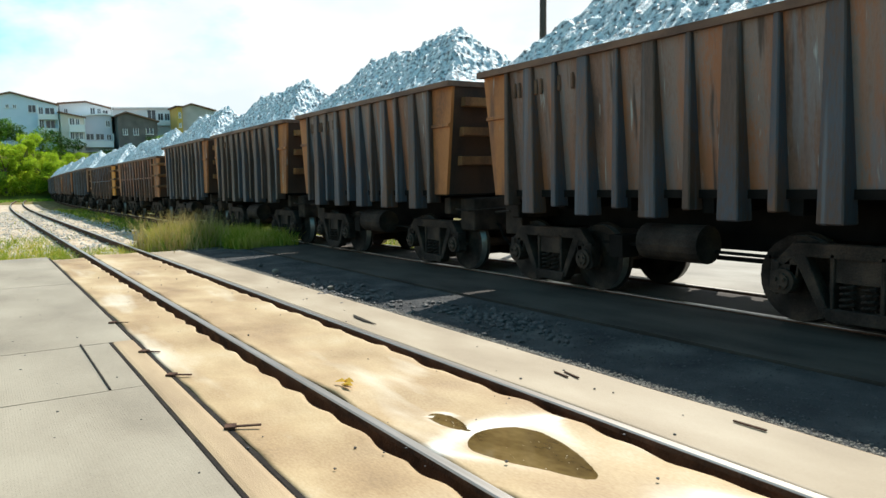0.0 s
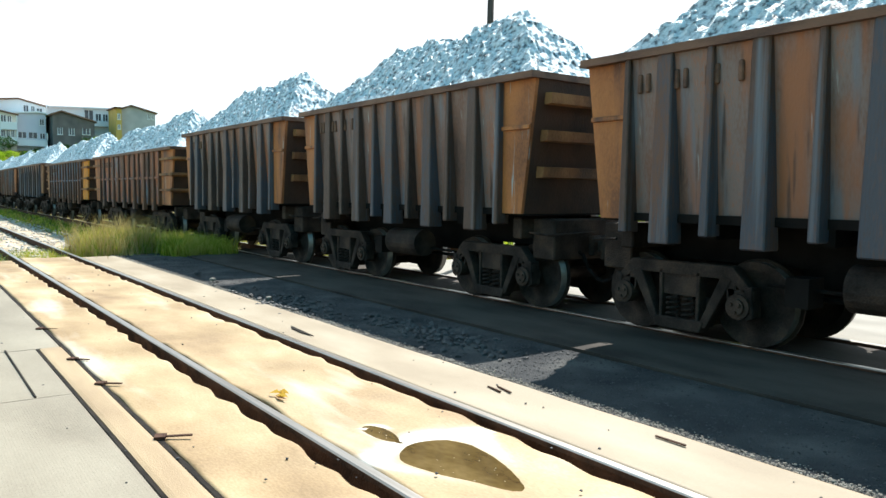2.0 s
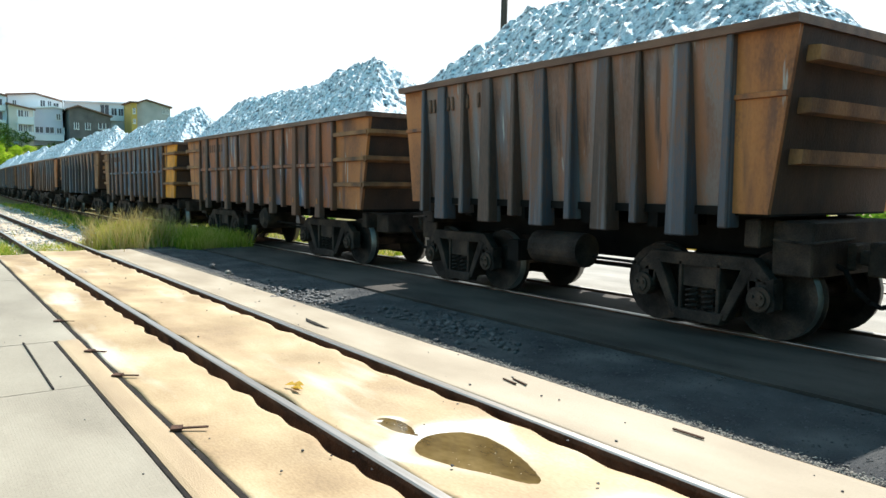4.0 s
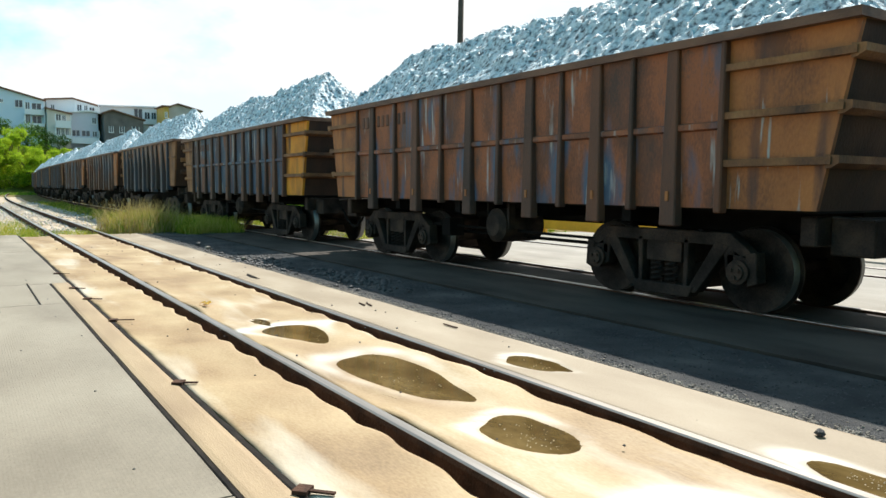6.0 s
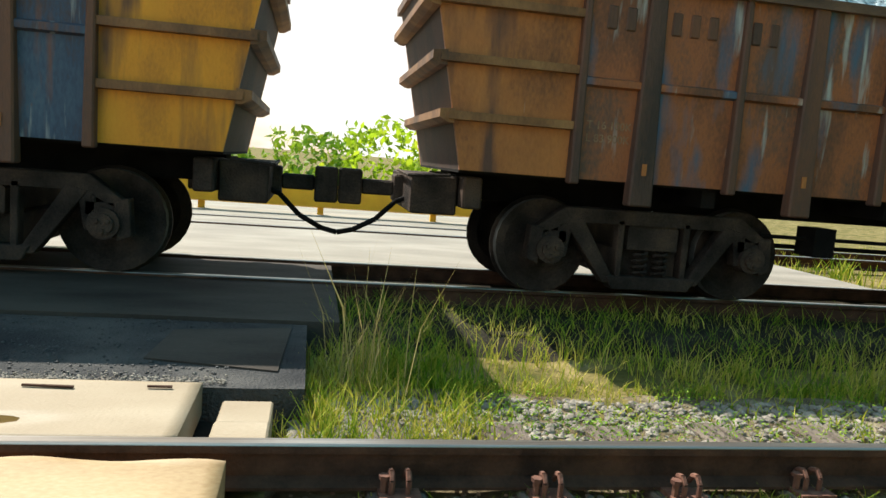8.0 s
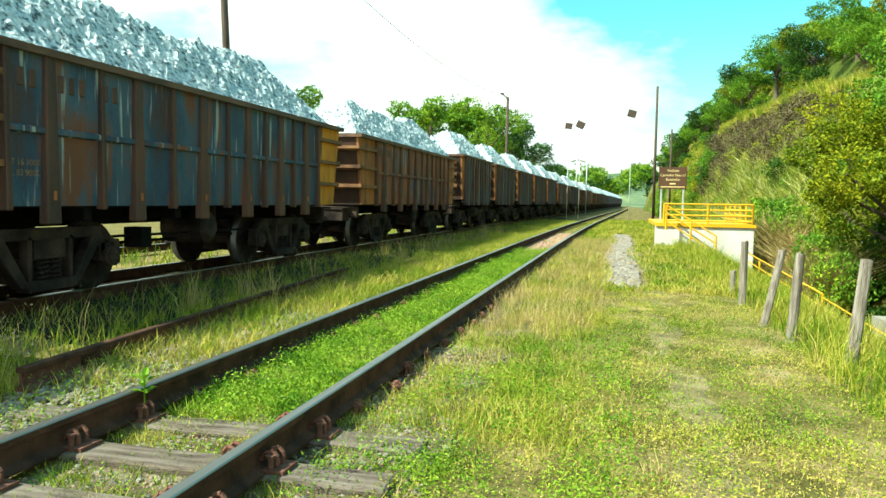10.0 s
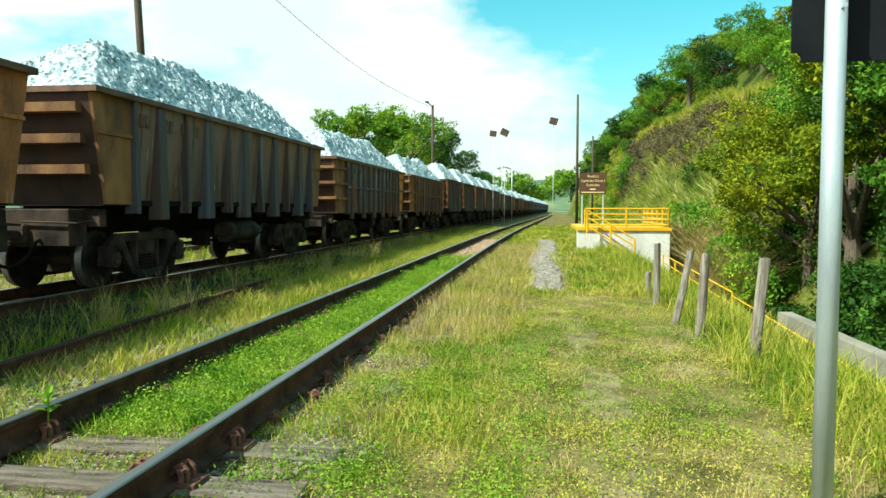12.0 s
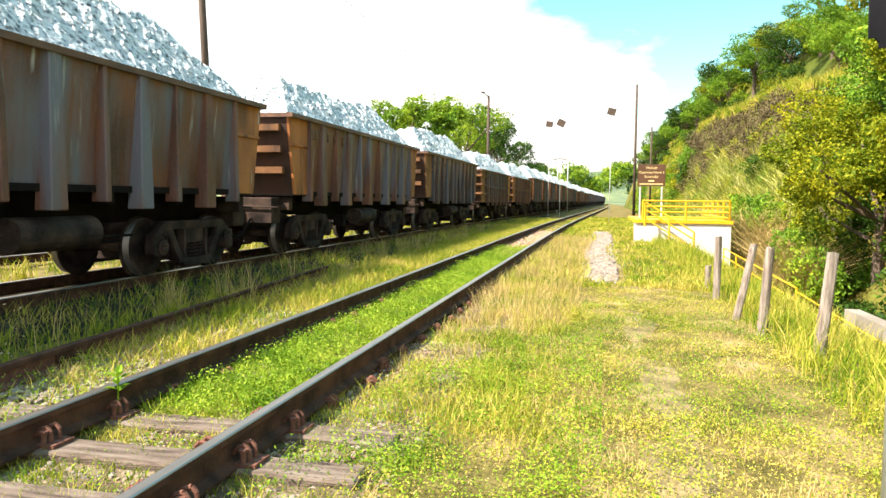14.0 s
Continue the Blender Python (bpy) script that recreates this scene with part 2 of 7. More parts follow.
MAT = {
    "smooth": material("rusty_grey_paint", [(0.3, (0.06075, 0.0378, 0.0324)), (0.43, (0.135, 0.0837, 0.0675)), (0.55, (0.1688, 0.1377, 0.1323)), (0.68, (0.2565, 0.108, 0.054))], 1.3, (1.5, 1.5, 0.45), 0.6, per_object=9, bump=0.35, fine=40, spots=[(2.2, (2.0, 2.0, 0.3), 0.55, 0.70, (0.1418, 0.1593, 0.189)), (1.7, (1.6, 1.6, 0.5), 0.54, 0.66, (0.2565, 0.0945, 0.0405)), (3.0, (2.0, 2.0, 0.25), 0.58, 0.68, (0.0405, 0.0243, 0.02025)), (4.5, (2.4, 2.4, 0.45), 0.66, 0.72, (0.378, 0.3915, 0.378))]),
    "short_side": material("red_brown_worn_paint", [(0.3, (0.085, 0.048, 0.037)), (0.43, (0.18, 0.094, 0.066)), (0.55, (0.20, 0.155, 0.143)), (0.68, (0.30, 0.115, 0.052))], 1.3, (1.5, 1.5, 0.45), 0.55, per_object=9, bump=0.35, fine=40, spots=[(2.2, (2.0, 2.0, 0.3), 0.55, 0.70, (0.155, 0.175, 0.21)), (1.7, (1.6, 1.6, 0.5), 0.52, 0.66, (0.30, 0.115, 0.05)), (3.0, (2.0, 2.0, 0.25), 0.60, 0.70, (0.05, 0.03, 0.025)), (4.5, (2.4, 2.4, 0.45), 0.66, 0.72, (0.36, 0.38, 0.38))]),
    "short_post": material("brown_and_steel_blue_post_paint", [(0.3, (0.032, 0.023, 0.021)), (0.45, (0.090, 0.050, 0.037)), (0.56, (0.056, 0.066, 0.09)), (0.7, (0.145, 0.066, 0.036))], 0.8, (1.2, 1.2, 0.25), 0.6, per_object=13, bump=0.3, fine=40, spots=[(3.0, (2.0, 2.0, 0.25), 0.58, 0.70, (0.14, 0.165, 0.20))]),
    "ribbed": material("rusty_orange_paint", [(0.3, (0.0644, 0.03478, 0.02576)), (0.43, (0.1674, 0.06182, 0.03091)), (0.55, (0.322, 0.103, 0.03864)), (0.68, (0.1224, 0.0644, 0.04637))], 1.3, (1.2, 1.2, 0.6), 0.65, per_object=9, bump=0.3, fine=40, spots=[(1.9, (1.4, 1.4, 0.7), 0.54, 0.66, (0.0644, 0.1095, 0.1803)), (3.6, (2.0, 2.0, 0.5), 0.62, 0.72, (0.3864, 0.3993, 0.3993))]),
    "blue": material("faded_blue_paint", [(0.3, (0.069, 0.03312, 0.02484)), (0.44, (0.03588, 0.06624, 0.1173)), (0.56, (0.0621, 0.1104, 0.1656)), (0.66, (0.1656, 0.0621, 0.03312))], 1.3, (1.3, 1.3, 0.5), 0.7, per_object=9, bump=0.3, fine=40, spots=[(2.6, (1.6, 1.6, 0.5), 0.56, 0.66, (0.1932, 0.0759, 0.03864)), (4.5, (2.0, 2.0, 0.4), 0.60, 0.68, (0.3588, 0.3864, 0.3864))]),
    "ochre": material("worn_ochre_end_paint", [(0.3, (0.15, 0.05625, 0.0225)), (0.46, (0.35, 0.125, 0.035)), (0.62, (0.45, 0.1688, 0.045)), (0.75, (0.1875, 0.075, 0.0375))], 1.6, (1, 1, 0.5), 0.65, per_object=5, bump=0.3, fine=50, spots=[(3, (1.5, 1.5, 0.4), 0.55, 0.70, (0.1, 0.045, 0.03125)), (4.5, (2.4, 2.4, 0.45), 0.66, 0.72, (0.35, 0.3625, 0.35))]),
    "yellow_end": material("yellow_end_paint", [(0.3, (0.42, 0.16, 0.012)), (0.5, (0.66, 0.26, 0.014)), (0.7, (0.72, 0.31, 0.018))], 2.5, (1, 1, 0.5), 0.65, per_object=5, bump=0.25, fine=50, spots=[(3, (1.5, 1.5, 0.4), 0.55, 0.70, (0.14, 0.06, 0.025))]),
    "post_paint": material("dark_worn_post_paint", [(0.3, (0.0364, 0.0224, 0.0182)), (0.5, (0.091, 0.0462, 0.0322)), (0.75, (0.168, 0.0672, 0.0336))], 1.4, (1.5, 1.5, 0.4), 0.7, per_object=11, bump=0.3, fine=40),
    "tapered_post": material("steel_blue_and_rust_post_paint", [(0.3, (0.0297, 0.02295, 0.02295)), (0.45, (0.07425, 0.0486, 0.0405)), (0.56, (0.0567, 0.0702, 0.0972)), (0.7, (0.1418, 0.0675, 0.0405))], 0.8, (1.2, 1.2, 0.25), 0.65, per_object=13, bump=0.3, fine=40, spots=[(3.0, (2.0, 2.0, 0.25), 0.58, 0.70, (0.135, 0.162, 0.1958))]),
    "light_leaf": material("fresh_light_leaves", [(0.3, (0.16, 0.28, 0.014)), (0.5, (0.34, 0.48, 0.025)), (0.72, (0.55, 0.62, 0.05))], 0.35, rough=0.6, bump=0.0, fine=2.5, translucent=0.55, island=0.25),
    "gold_leaf": material("sunlit_yellow_green_leaves", [(0.3, (0.06, 0.12, 0.008)), (0.5, (0.19, 0.24, 0.012)), (0.72, (0.38, 0.36, 0.02))], 0.5, rough=0.6, bump=0.0, fine=2.5, translucent=0.25, island=0.28),
    "dead_scrub": material("dead_brown_scrub", [(0.3, (0.055, 0.042, 0.022)), (0.5, (0.13, 0.105, 0.06)), (0.72, (0.24, 0.21, 0.10))], 0.8, rough=0.9, bump=0.0, fine=6, translucent=0.1, island=0.3),
    "cane": material("pale_green_cane", [(0.3, (0.15, 0.20, 0.03)), (0.5, (0.30, 0.34, 0.07)), (0.7, (0.50, 0.48, 0.20))], 0.6, rough=0.7, bump=0.0, fine=4, translucent=0.2, island=0.35),
    # rusty end paint, lightened for the sun on the stiffener ledges
    "end_rust": material("rusty_sunlit_end_paint", [(0.3, (0.06, 0.03, 0.018)), (0.5, (0.19, 0.085, 0.032)), (0.7, (0.32, 0.16, 0.06))], 2.5, (1, 1, 0.5), 0.7, per_object=5, bump=0.3, fine=50),
    # end sheet darkened to paint the shading between the stiffeners
    "end_dark": material("end_sheet_with_shading", [(0.3, (0.02, 0.012, 0.010)), (0.6, (0.06, 0.028, 0.017))], 2.5, (1, 1, 0.5), 0.8, per_object=5, bump=0.3, fine=50),
    "rim": material("rubbed_rim_steel", [(0.3, (0.07, 0.035, 0.024)), (0.6, (0.17, 0.09, 0.055))], 3, (0.6, 2, 2), 0.6, 0.2, per_object=4),
    "iron": material("dark_cast_iron", [(0.32, (0.01215, 0.00945, 0.008775)), (0.5, (0.0378, 0.02835, 0.0243)), (0.68, (0.0837, 0.0567, 0.0432))], 3, rough=0.75, metal=0.0, bump=0.5),
    # near black: the shade under the wagons is put into this colour
    "black": material("shade_black_underframe", [(0.3, (0.006, 0.0055, 0.0055)), (0.7, (0.016, 0.0135, 0.0125))], 4, rough=0.9),
    "tread": material("polished_wheel_tread", [(0.3, (0.13, 0.12, 0.115)), (0.7, (0.25, 0.24, 0.235))], 6, rough=0.45, metal=0.8, bump=0.05),
    "ore": material("grey_iron_ore", [(0.36, (0.06, 0.078, 0.09)), (0.45, (0.40, 0.49, 0.54)), (0.60, (0.70, 0.79, 0.83))], 16, rough=0.55, bump=1.0, fine=70, metal=0.0, detail=9),
    "head": material("polished_rail_head", [(0.3, (0.26, 0.235, 0.21)), (0.7, (0.42, 0.39, 0.36))], 3, (0.3, 20, 20), 0.32, 0.85, 0.05),
    "web": material("rusty_rail_web", [(0.3, (0.035, 0.020, 0.015)), (0.7, (0.11, 0.055, 0.035))], 6, rough=0.85, bump=0.4),
    "sand": material("sandy_concrete", [(0.28, (0.17, 0.098, 0.036)), (0.42, (0.27, 0.172, 0.075)), (0.58, (0.37, 0.262, 0.132)), (0.75, (0.45, 0.36, 0.235))], 1.1, (0.7, 1.3, 1), 0.6, bump=0.12, fine=55, detail=6, spots=(1.0, (0.6, 1.4, 1), 0.56, 0.74, (0.52, 0.46, 0.36))),
    "track_dirt": material("brown_gravelly_dirt", [(0.3, (0.055, 0.04, 0.024)), (0.5, (0.14, 0.11, 0.065)), (0.7, (0.27, 0.23, 0.155))], 5, rough=0.95, bump=1.0, fine=45, detail=9),
    "ballast_bed": material("pale_track_ballast", [(0.3, (0.26, 0.19, 0.12)), (0.5, (0.40, 0.31, 0.215)), (0.7, (0.52, 0.45, 0.36))], 3, rough=0.95, bump=1.0, fine=14, detail=9),
    "rust_side": material("rust_red_side_paint", [(0.3, (0.054, 0.03, 0.0228)), (0.45, (0.12, 0.0552, 0.036)), (0.58, (0.18, 0.0744, 0.0396)), (0.7, (0.102, 0.0744, 0.066))], 1.2, (1.0, 1.0, 0.5), 0.6, per_object=3, bump=0.35, fine=40, spots=[(1.4, (1.4, 1.4, 0.4), 0.47, 0.62, (0.126, 0.138, 0.168)), (4.0, (2.2, 2.2, 0.4), 0.64, 0.74, (0.3, 0.312, 0.312))]),
    "apron": material("worn_pale_concrete", [(0.25, (0.20, 0.145, 0.085)), (0.5, (0.275, 0.213, 0.138)), (0.75, (0.35, 0.285, 0.20))], 1.2, (0.7, 1.6, 1), 0.8, bump=0.2, fine=80, detail=8),
    # asphalt and concrete_dark: paler in sun, the train's shade is in their colour
    "asphalt": material("coarse_shade_toned_asphalt", [(0.3, (0.03, 0.03125, 0.035)), (0.5, (0.0575, 0.0575, 0.05875)), (0.72, (0.1063, 0.1025, 0.0975))], 2.0, rough=0.9, bump=1.0, fine=70, detail=9),
    "concrete_dark": material("shade_toned_concrete", [(0.3, (0.032, 0.027, 0.024)), (0.6, (0.072, 0.061, 0.052))], 1.4, (0.6, 1.5, 1), 0.85, bump=0.25, fine=60),
    "strip": material("brown_steel_strip", [(0.3, (0.25, 0.165, 0.085)), (0.6, (0.36, 0.255, 0.14))], 1.5, (0.6, 2, 1), 0.55, 0.1, 0.2, 90),
    "margin": material("pale_dried_silt", [(0.3, (0.48, 0.37, 0.23)), (0.7, (0.56, 0.47, 0.34))], 4, rough=0.45, bump=0.2),
    "gap": material("joint_shadow_dirt", [(0.3, (0.012, 0.010, 0.009)), (0.7, (0.03, 0.024, 0.02))], 8, rough=0.95),
    "wood": material("weathered_sleeper_wood", [(0.3, (0.0504, 0.0324, 0.02304)), (0.5, (0.1368, 0.1044, 0.08064)), (0.72, (0.2232, 0.1836, 0.1476))], 3, (8, 1.2, 6), 0.9, bump=0.6, fine=25, per_object=6),
    "post": material("grey_weathered_timber", [(0.3, (0.13, 0.10, 0.08)), (0.7, (0.36, 0.32, 0.27))], 4, (6, 6, 0.8), 0.9, bump=0.7, fine=20, per_object=6),
    "clip": material("rust_red_fastening", [(0.3, (0.0845, 0.02925, 0.0182)), (0.7, (0.182, 0.078, 0.04875))], 20, rough=0.85),
    "soil": material("stony_soil_and_turf", [(0.28, (0.05, 0.055, 0.014)), (0.45, (0.115, 0.10, 0.03)), (0.6, (0.21, 0.165, 0.065)), (0.75, (0.33, 0.25, 0.13))], 2.2, rough=0.95, bump=0.9, fine=30, detail=9),
    # dirt darkened further to carry the train's shade
    "dark_soil": material("soil_toned_for_shade", [(0.3, (0.012, 0.011, 0.008)), (0.55, (0.03, 0.026, 0.017)), (0.75, (0.07, 0.058, 0.038))], 3, rough=0.95, bump=0.9, fine=40, detail=9),
    "path_soil": material("trodden_dry_soil", [(0.3, (0.08, 0.072, 0.024)), (0.5, (0.17, 0.138, 0.056)), (0.7, (0.29, 0.225, 0.115))], 5.0, rough=0.95, bump=0.8, fine=35, detail=9),
    "stone": material("pale_ballast_stone", [(0.3, (0.12, 0.10, 0.08)), (0.7, (0.34, 0.30, 0.25))], 7, rough=0.85, bump=0.5, per_object=9),
    "pale_stone": material("bleached_ballast_stone", [(0.3, (0.36, 0.32, 0.27)), (0.7, (0.58, 0.54, 0.48))], 7, rough=0.85, bump=0.4),
    "apron_grey": material("worn_grey_concrete", [(0.25, (0.17, 0.155, 0.13)), (0.5, (0.24, 0.22, 0.185)), (0.75, (0.31, 0.29, 0.25))], 1.2, (0.7, 1.6, 1), 0.85, bump=0.2, fine=60, detail=8),
    "redstone": material("reddish_ballast_stone", [(0.3, (0.24, 0.13, 0.09)), (0.7, (0.46, 0.30, 0.22))], 7, rough=0.85, bump=0.5),
    "coal": material("black_ore_crumbs", [(0.3, (0.02, 0.02, 0.022)), (0.7, (0.07, 0.068, 0.068))], 12, rough=0.7, bump=0.5),
    "grass": material("dry_green_grass", [(0.30, (0.09, 0.19, 0.012)), (0.45, (0.24, 0.32, 0.025)), (0.56, (0.40, 0.39, 0.05)), (0.70, (0.56, 0.47, 0.12))], 0.8, rough=0.7, bump=0.0, fine=16, translucent=0.32, island=0.34),
    "weed": material("fresh_green_weed_leaves", [(0.3, (0.07, 0.17, 0.010)), (0.5, (0.18, 0.32, 0.02)), (0.7, (0.34, 0.43, 0.05))], 2.5, rough=0.55, bump=0.0, fine=20, translucent=0.25, island=0.3),
    "dry": material("dry_straw_grass", [(0.3, (0.30, 0.23, 0.08)), (0.7, (0.58, 0.46, 0.20))], 2, rough=0.8, bump=0.0, fine=12, translucent=0.2, island=0.3),
    "leaf": material("tree_leaves", [(0.3, (0.05031, 0.1294, 0.01437)), (0.5, (0.1437, 0.2875, 0.023)), (0.72, (0.3737, 0.4887, 0.04312))], 0.35, rough=0.5, bump=0.0, fine=2.5, translucent=0.25, island=0.22),
    "dark_leaf": material("dark_bush_leaves", [(0.3, (0.0161, 0.046, 0.00805)), (0.6, (0.05175, 0.1265, 0.0161)), (0.75, (0.1265, 0.2185, 0.02875))], 0.35, rough=0.5, bump=0.0, fine=2.5, translucent=0.2, island=0.22),
    "bark": material("grey_brown_bark", [(0.3, (0.07, 0.05, 0.035)), (0.7, (0.16, 0.12, 0.09))], 6, (4, 4, 1), 0.9, bump=0.6),
    "hill": material("scrubby_hillside", [(0.3, (0.035, 0.06, 0.010)), (0.45, (0.075, 0.10, 0.016)), (0.6, (0.14, 0.14, 0.028)), (0.72, (0.17, 0.135, 0.06))], 0.16, rough=0.95, bump=0.8, fine=4, detail=9),
    "far_hill": material("distant_wooded_hill", [(0.35, (0.05, 0.085, 0.05)), (0.55, (0.10, 0.15, 0.07)), (0.7, (0.24, 0.28, 0.10))], 0.03, rough=0.95, bump=0.3, fine=0.4),
    "pole_wood": material("dark_tarred_pole", [(0.3, (0.04, 0.028, 0.022)), (0.7, (0.10, 0.07, 0.05))], 4, (5, 5, 0.5), 0.85, bump=0.4),
    "steel": material("galvanised_pole_steel", [(0.3, (0.42, 0.48, 0.52)), (0.7, (0.58, 0.64, 0.68))], 3, (2, 2, 0.6), 0.45, 0.5, 0.08),
    "sign_brown": material("brown_enamel_sign", [(0.3, (0.06, 0.028, 0.012)), (0.7, (0.085, 0.04, 0.018))], 2, rough=0.45, bump=0.03),
    "sign_back": material("dark_sign_back", [(0.3, (0.006, 0.007, 0.009)), (0.7, (0.012, 0.013, 0.016))], 3, rough=0.8, bump=0.05),
    "letter": material("cream_lettering", [(0.3, (0.62, 0.52, 0.25)), (0.7, (0.72, 0.62, 0.32))], 8, rough=0.5, bump=0.0),
    "faded_letter": material("faded_stencil_paint", [(0.3, (0.13, 0.07, 0.04)), (0.6, (0.34, 0.22, 0.13))], 9, rough=0.7, bump=0.0),
    "yellow": material("safety_yellow_paint", [(0.3, (0.62, 0.33, 0.01)), (0.7, (0.78, 0.45, 0.015))], 3, rough=0.5, bump=0.1),
    "white_wall": material("whitewashed_masonry", [(0.3, (0.52, 0.49, 0.45)), (0.5, (0.72, 0.70, 0.66)), (0.7, (0.80, 0.78, 0.74))], 0.9, (1, 1, 0.5), 0.85, bump=0.3, fine=30),
    "house_white": material("white_house_render", [(0.3, (0.74, 0.78, 0.82)), (0.7, (0.84, 0.86, 0.88))], 0.3, rough=0.85, bump=0.1),
    "house_blue": material("pale_blue_house_render", [(0.3, (0.56, 0.70, 0.84)), (0.7, (0.66, 0.78, 0.90))], 0.3, rough=0.85, bump=0.1),
    "house_beige": material("beige_house_render", [(0.3, (0.58, 0.54, 0.48)), (0.7, (0.70, 0.66, 0.60))], 0.3, rough=0.85, bump=0.1),
    "house_lavender": material("lavender_house_render", [(0.3, (0.54, 0.57, 0.68)), (0.7, (0.62, 0.65, 0.74))], 0.3, rough=0.85, bump=0.1),
    "house_dark": material("dark_bare_brickwork", [(0.3, (0.10, 0.095, 0.095)), (0.7, (0.19, 0.17, 0.165))], 0.5, rough=0.9, bump=0.2),
    "house_grey": material("grey_house_render", [(0.3, (0.34, 0.35, 0.36)), (0.7, (0.50, 0.50, 0.50))], 0.4, rough=0.9, bump=0.1),
    "house_ochre": material("ochre_house_render", [(0.3, (0.50, 0.34, 0.08)), (0.7, (0.62, 0.45, 0.13))], 0.4, rough=0.9, bump=0.1),
    "roof": material("old_clay_roof", [(0.3, (0.12, 0.065, 0.045)), (0.7, (0.26, 0.15, 0.10))], 0.8, (1, 1, 1), 0.9, bump=0.3, fine=12),
    "pane": material("dark_window_glass", [(0.3, (0.03, 0.04, 0.05)), (0.7, (0.08, 0.10, 0.12))], 1.0, rough=0.15, bump=0.0),
}


def checker_plate():
    m = material("grey_checker_plate", [(0.3, (0.165, 0.135, 0.094)), (0.5, (0.23, 0.194, 0.14)), (0.7, (0.29, 0.25, 0.185))], 0.9, (0.7, 1.2, 1), 0.7, 0.0, 0.0)
    n, l = m.node_tree.nodes, m.node_tree.links
    tc, mp, wv, bp = n.new("ShaderNodeTexCoord"), n.new("ShaderNodeMapping"), n.new("ShaderNodeTexChecker"), n.new("ShaderNodeBump")
    mp.inputs["Scale"].default_value = (1, 2.4, 1)
    mp.inputs["Rotation"].default_value = (0, 0, radians(45))
    wv.inputs["Scale"].default_value = 38
    bp.inputs["Strength"].default_value, bp.inputs["Distance"].default_value = 0.5, 0.01
    l.new(tc.outputs["Object"], mp.inputs["Vector"])
    l.new(mp.outputs["Vector"], wv.inputs["Vector"])
    l.new(wv.outputs["Fac"], bp.inputs["Height"])
    l.new(bp.outputs["Normal"], n["Principled BSDF"].inputs["Normal"])
    return m


MAT["plate"] = checker_plate()


def add_silt_glare(m):
    """Silt rims with sky glare painted in, and a thin wet film, by the surface's attribute."""
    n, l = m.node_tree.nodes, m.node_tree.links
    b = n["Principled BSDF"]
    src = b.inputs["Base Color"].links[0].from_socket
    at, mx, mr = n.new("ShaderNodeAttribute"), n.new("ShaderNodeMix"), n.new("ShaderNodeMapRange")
    at.attribute_name = "silt_glare"
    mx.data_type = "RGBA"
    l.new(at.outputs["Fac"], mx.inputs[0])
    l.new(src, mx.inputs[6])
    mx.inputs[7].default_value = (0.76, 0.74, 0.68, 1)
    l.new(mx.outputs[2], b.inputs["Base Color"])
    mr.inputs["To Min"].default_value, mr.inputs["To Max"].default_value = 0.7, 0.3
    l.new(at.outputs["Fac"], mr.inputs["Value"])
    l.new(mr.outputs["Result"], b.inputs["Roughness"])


add_silt_glare(MAT["sand"])
add_silt_glare(MAT["apron"])
water = material("muddy_puddle_water", [(0.3, (0.055, 0.034, 0.012)), (0.5, (0.11, 0.072, 0.026)), (0.7, (0.17, 0.115, 0.045))], 3.0, (0.6, 1, 1), 0.05, 0.0, 0.03, 25)
water.node_tree.nodes["Principled BSDF"].inputs["IOR"].default_value = 1.33
MAT["water"] = water
for key in ("black", "iron", "asphalt", "concrete_dark", "dark_soil", "sign_back", "soil", "grass", "weed", "dry", "leaf", "dark_leaf", "light_leaf", "gold_leaf", "dead_scrub", "cane", "hill", "gap", "web", "track_dirt"):
    MAT[key].node_tree.nodes["Principled BSDF"].inputs["Specular IOR Level"].default_value = 0.12


# ---------------------------------------------------------------- mesh helpers
def box(bm, x0, x1, y0, y1, z0, z1, m=None):
    vs = [bm.verts.new(Vector((x, y, z)) if m is None else m @ Vector((x, y, z))) for x in (x0, x1) for y in (y0, y1) for z in (z0, z1)]
    for f in ((0, 1, 3, 2), (4, 6, 7, 5), (0, 4, 5, 1), (2, 3, 7, 6), (0, 2, 6, 4), (1, 5, 7, 3)):
        bm.faces.new([vs[i] for i in f])
    return vs


def prism(bm, pts, axis, a, b):
    """Extrudes a 2D outline along an axis (0 x, 1 y, 2 z) from a to b."""
    def put(p, v):
        q = list(p)
        q.insert(axis, v)
        return bm.verts.new(q)
    lo, hi = [put(p, a) for p in pts], [put(p, b) for p in pts]
    n = len(pts)
    for i in range(n):
        bm.faces.new((lo[i], lo[(i + 1) % n], hi[(i + 1) % n], hi[i]))
    bm.faces.new(lo[::-1])
    bm.faces.new(hi)


def tube(bm, p, q, r, r2=None, seg=10):
    p, q = Vector(p), Vector(q)
    r2 = r if r2 is None else r2
    z = (q - p).normalized()
    u = z.orthogonal().normalized()
    v = z.cross(u)
    a = [bm.verts.new(p + (u * math.cos(k * math.tau / seg) + v * math.sin(k * math.tau / seg)) * r) for k in range(seg)]
    b = [bm.verts.new(q + (u * math.cos(k * math.tau / seg) + v * math.sin(k * math.tau / seg)) * r2) for k in range(seg)]
    for k in range(seg):
        bm.faces.new((a[k], a[(k + 1) % seg], b[(k + 1) % seg], b[k]))
    bm.faces.new(a[::-1])
    bm.faces.new(b)


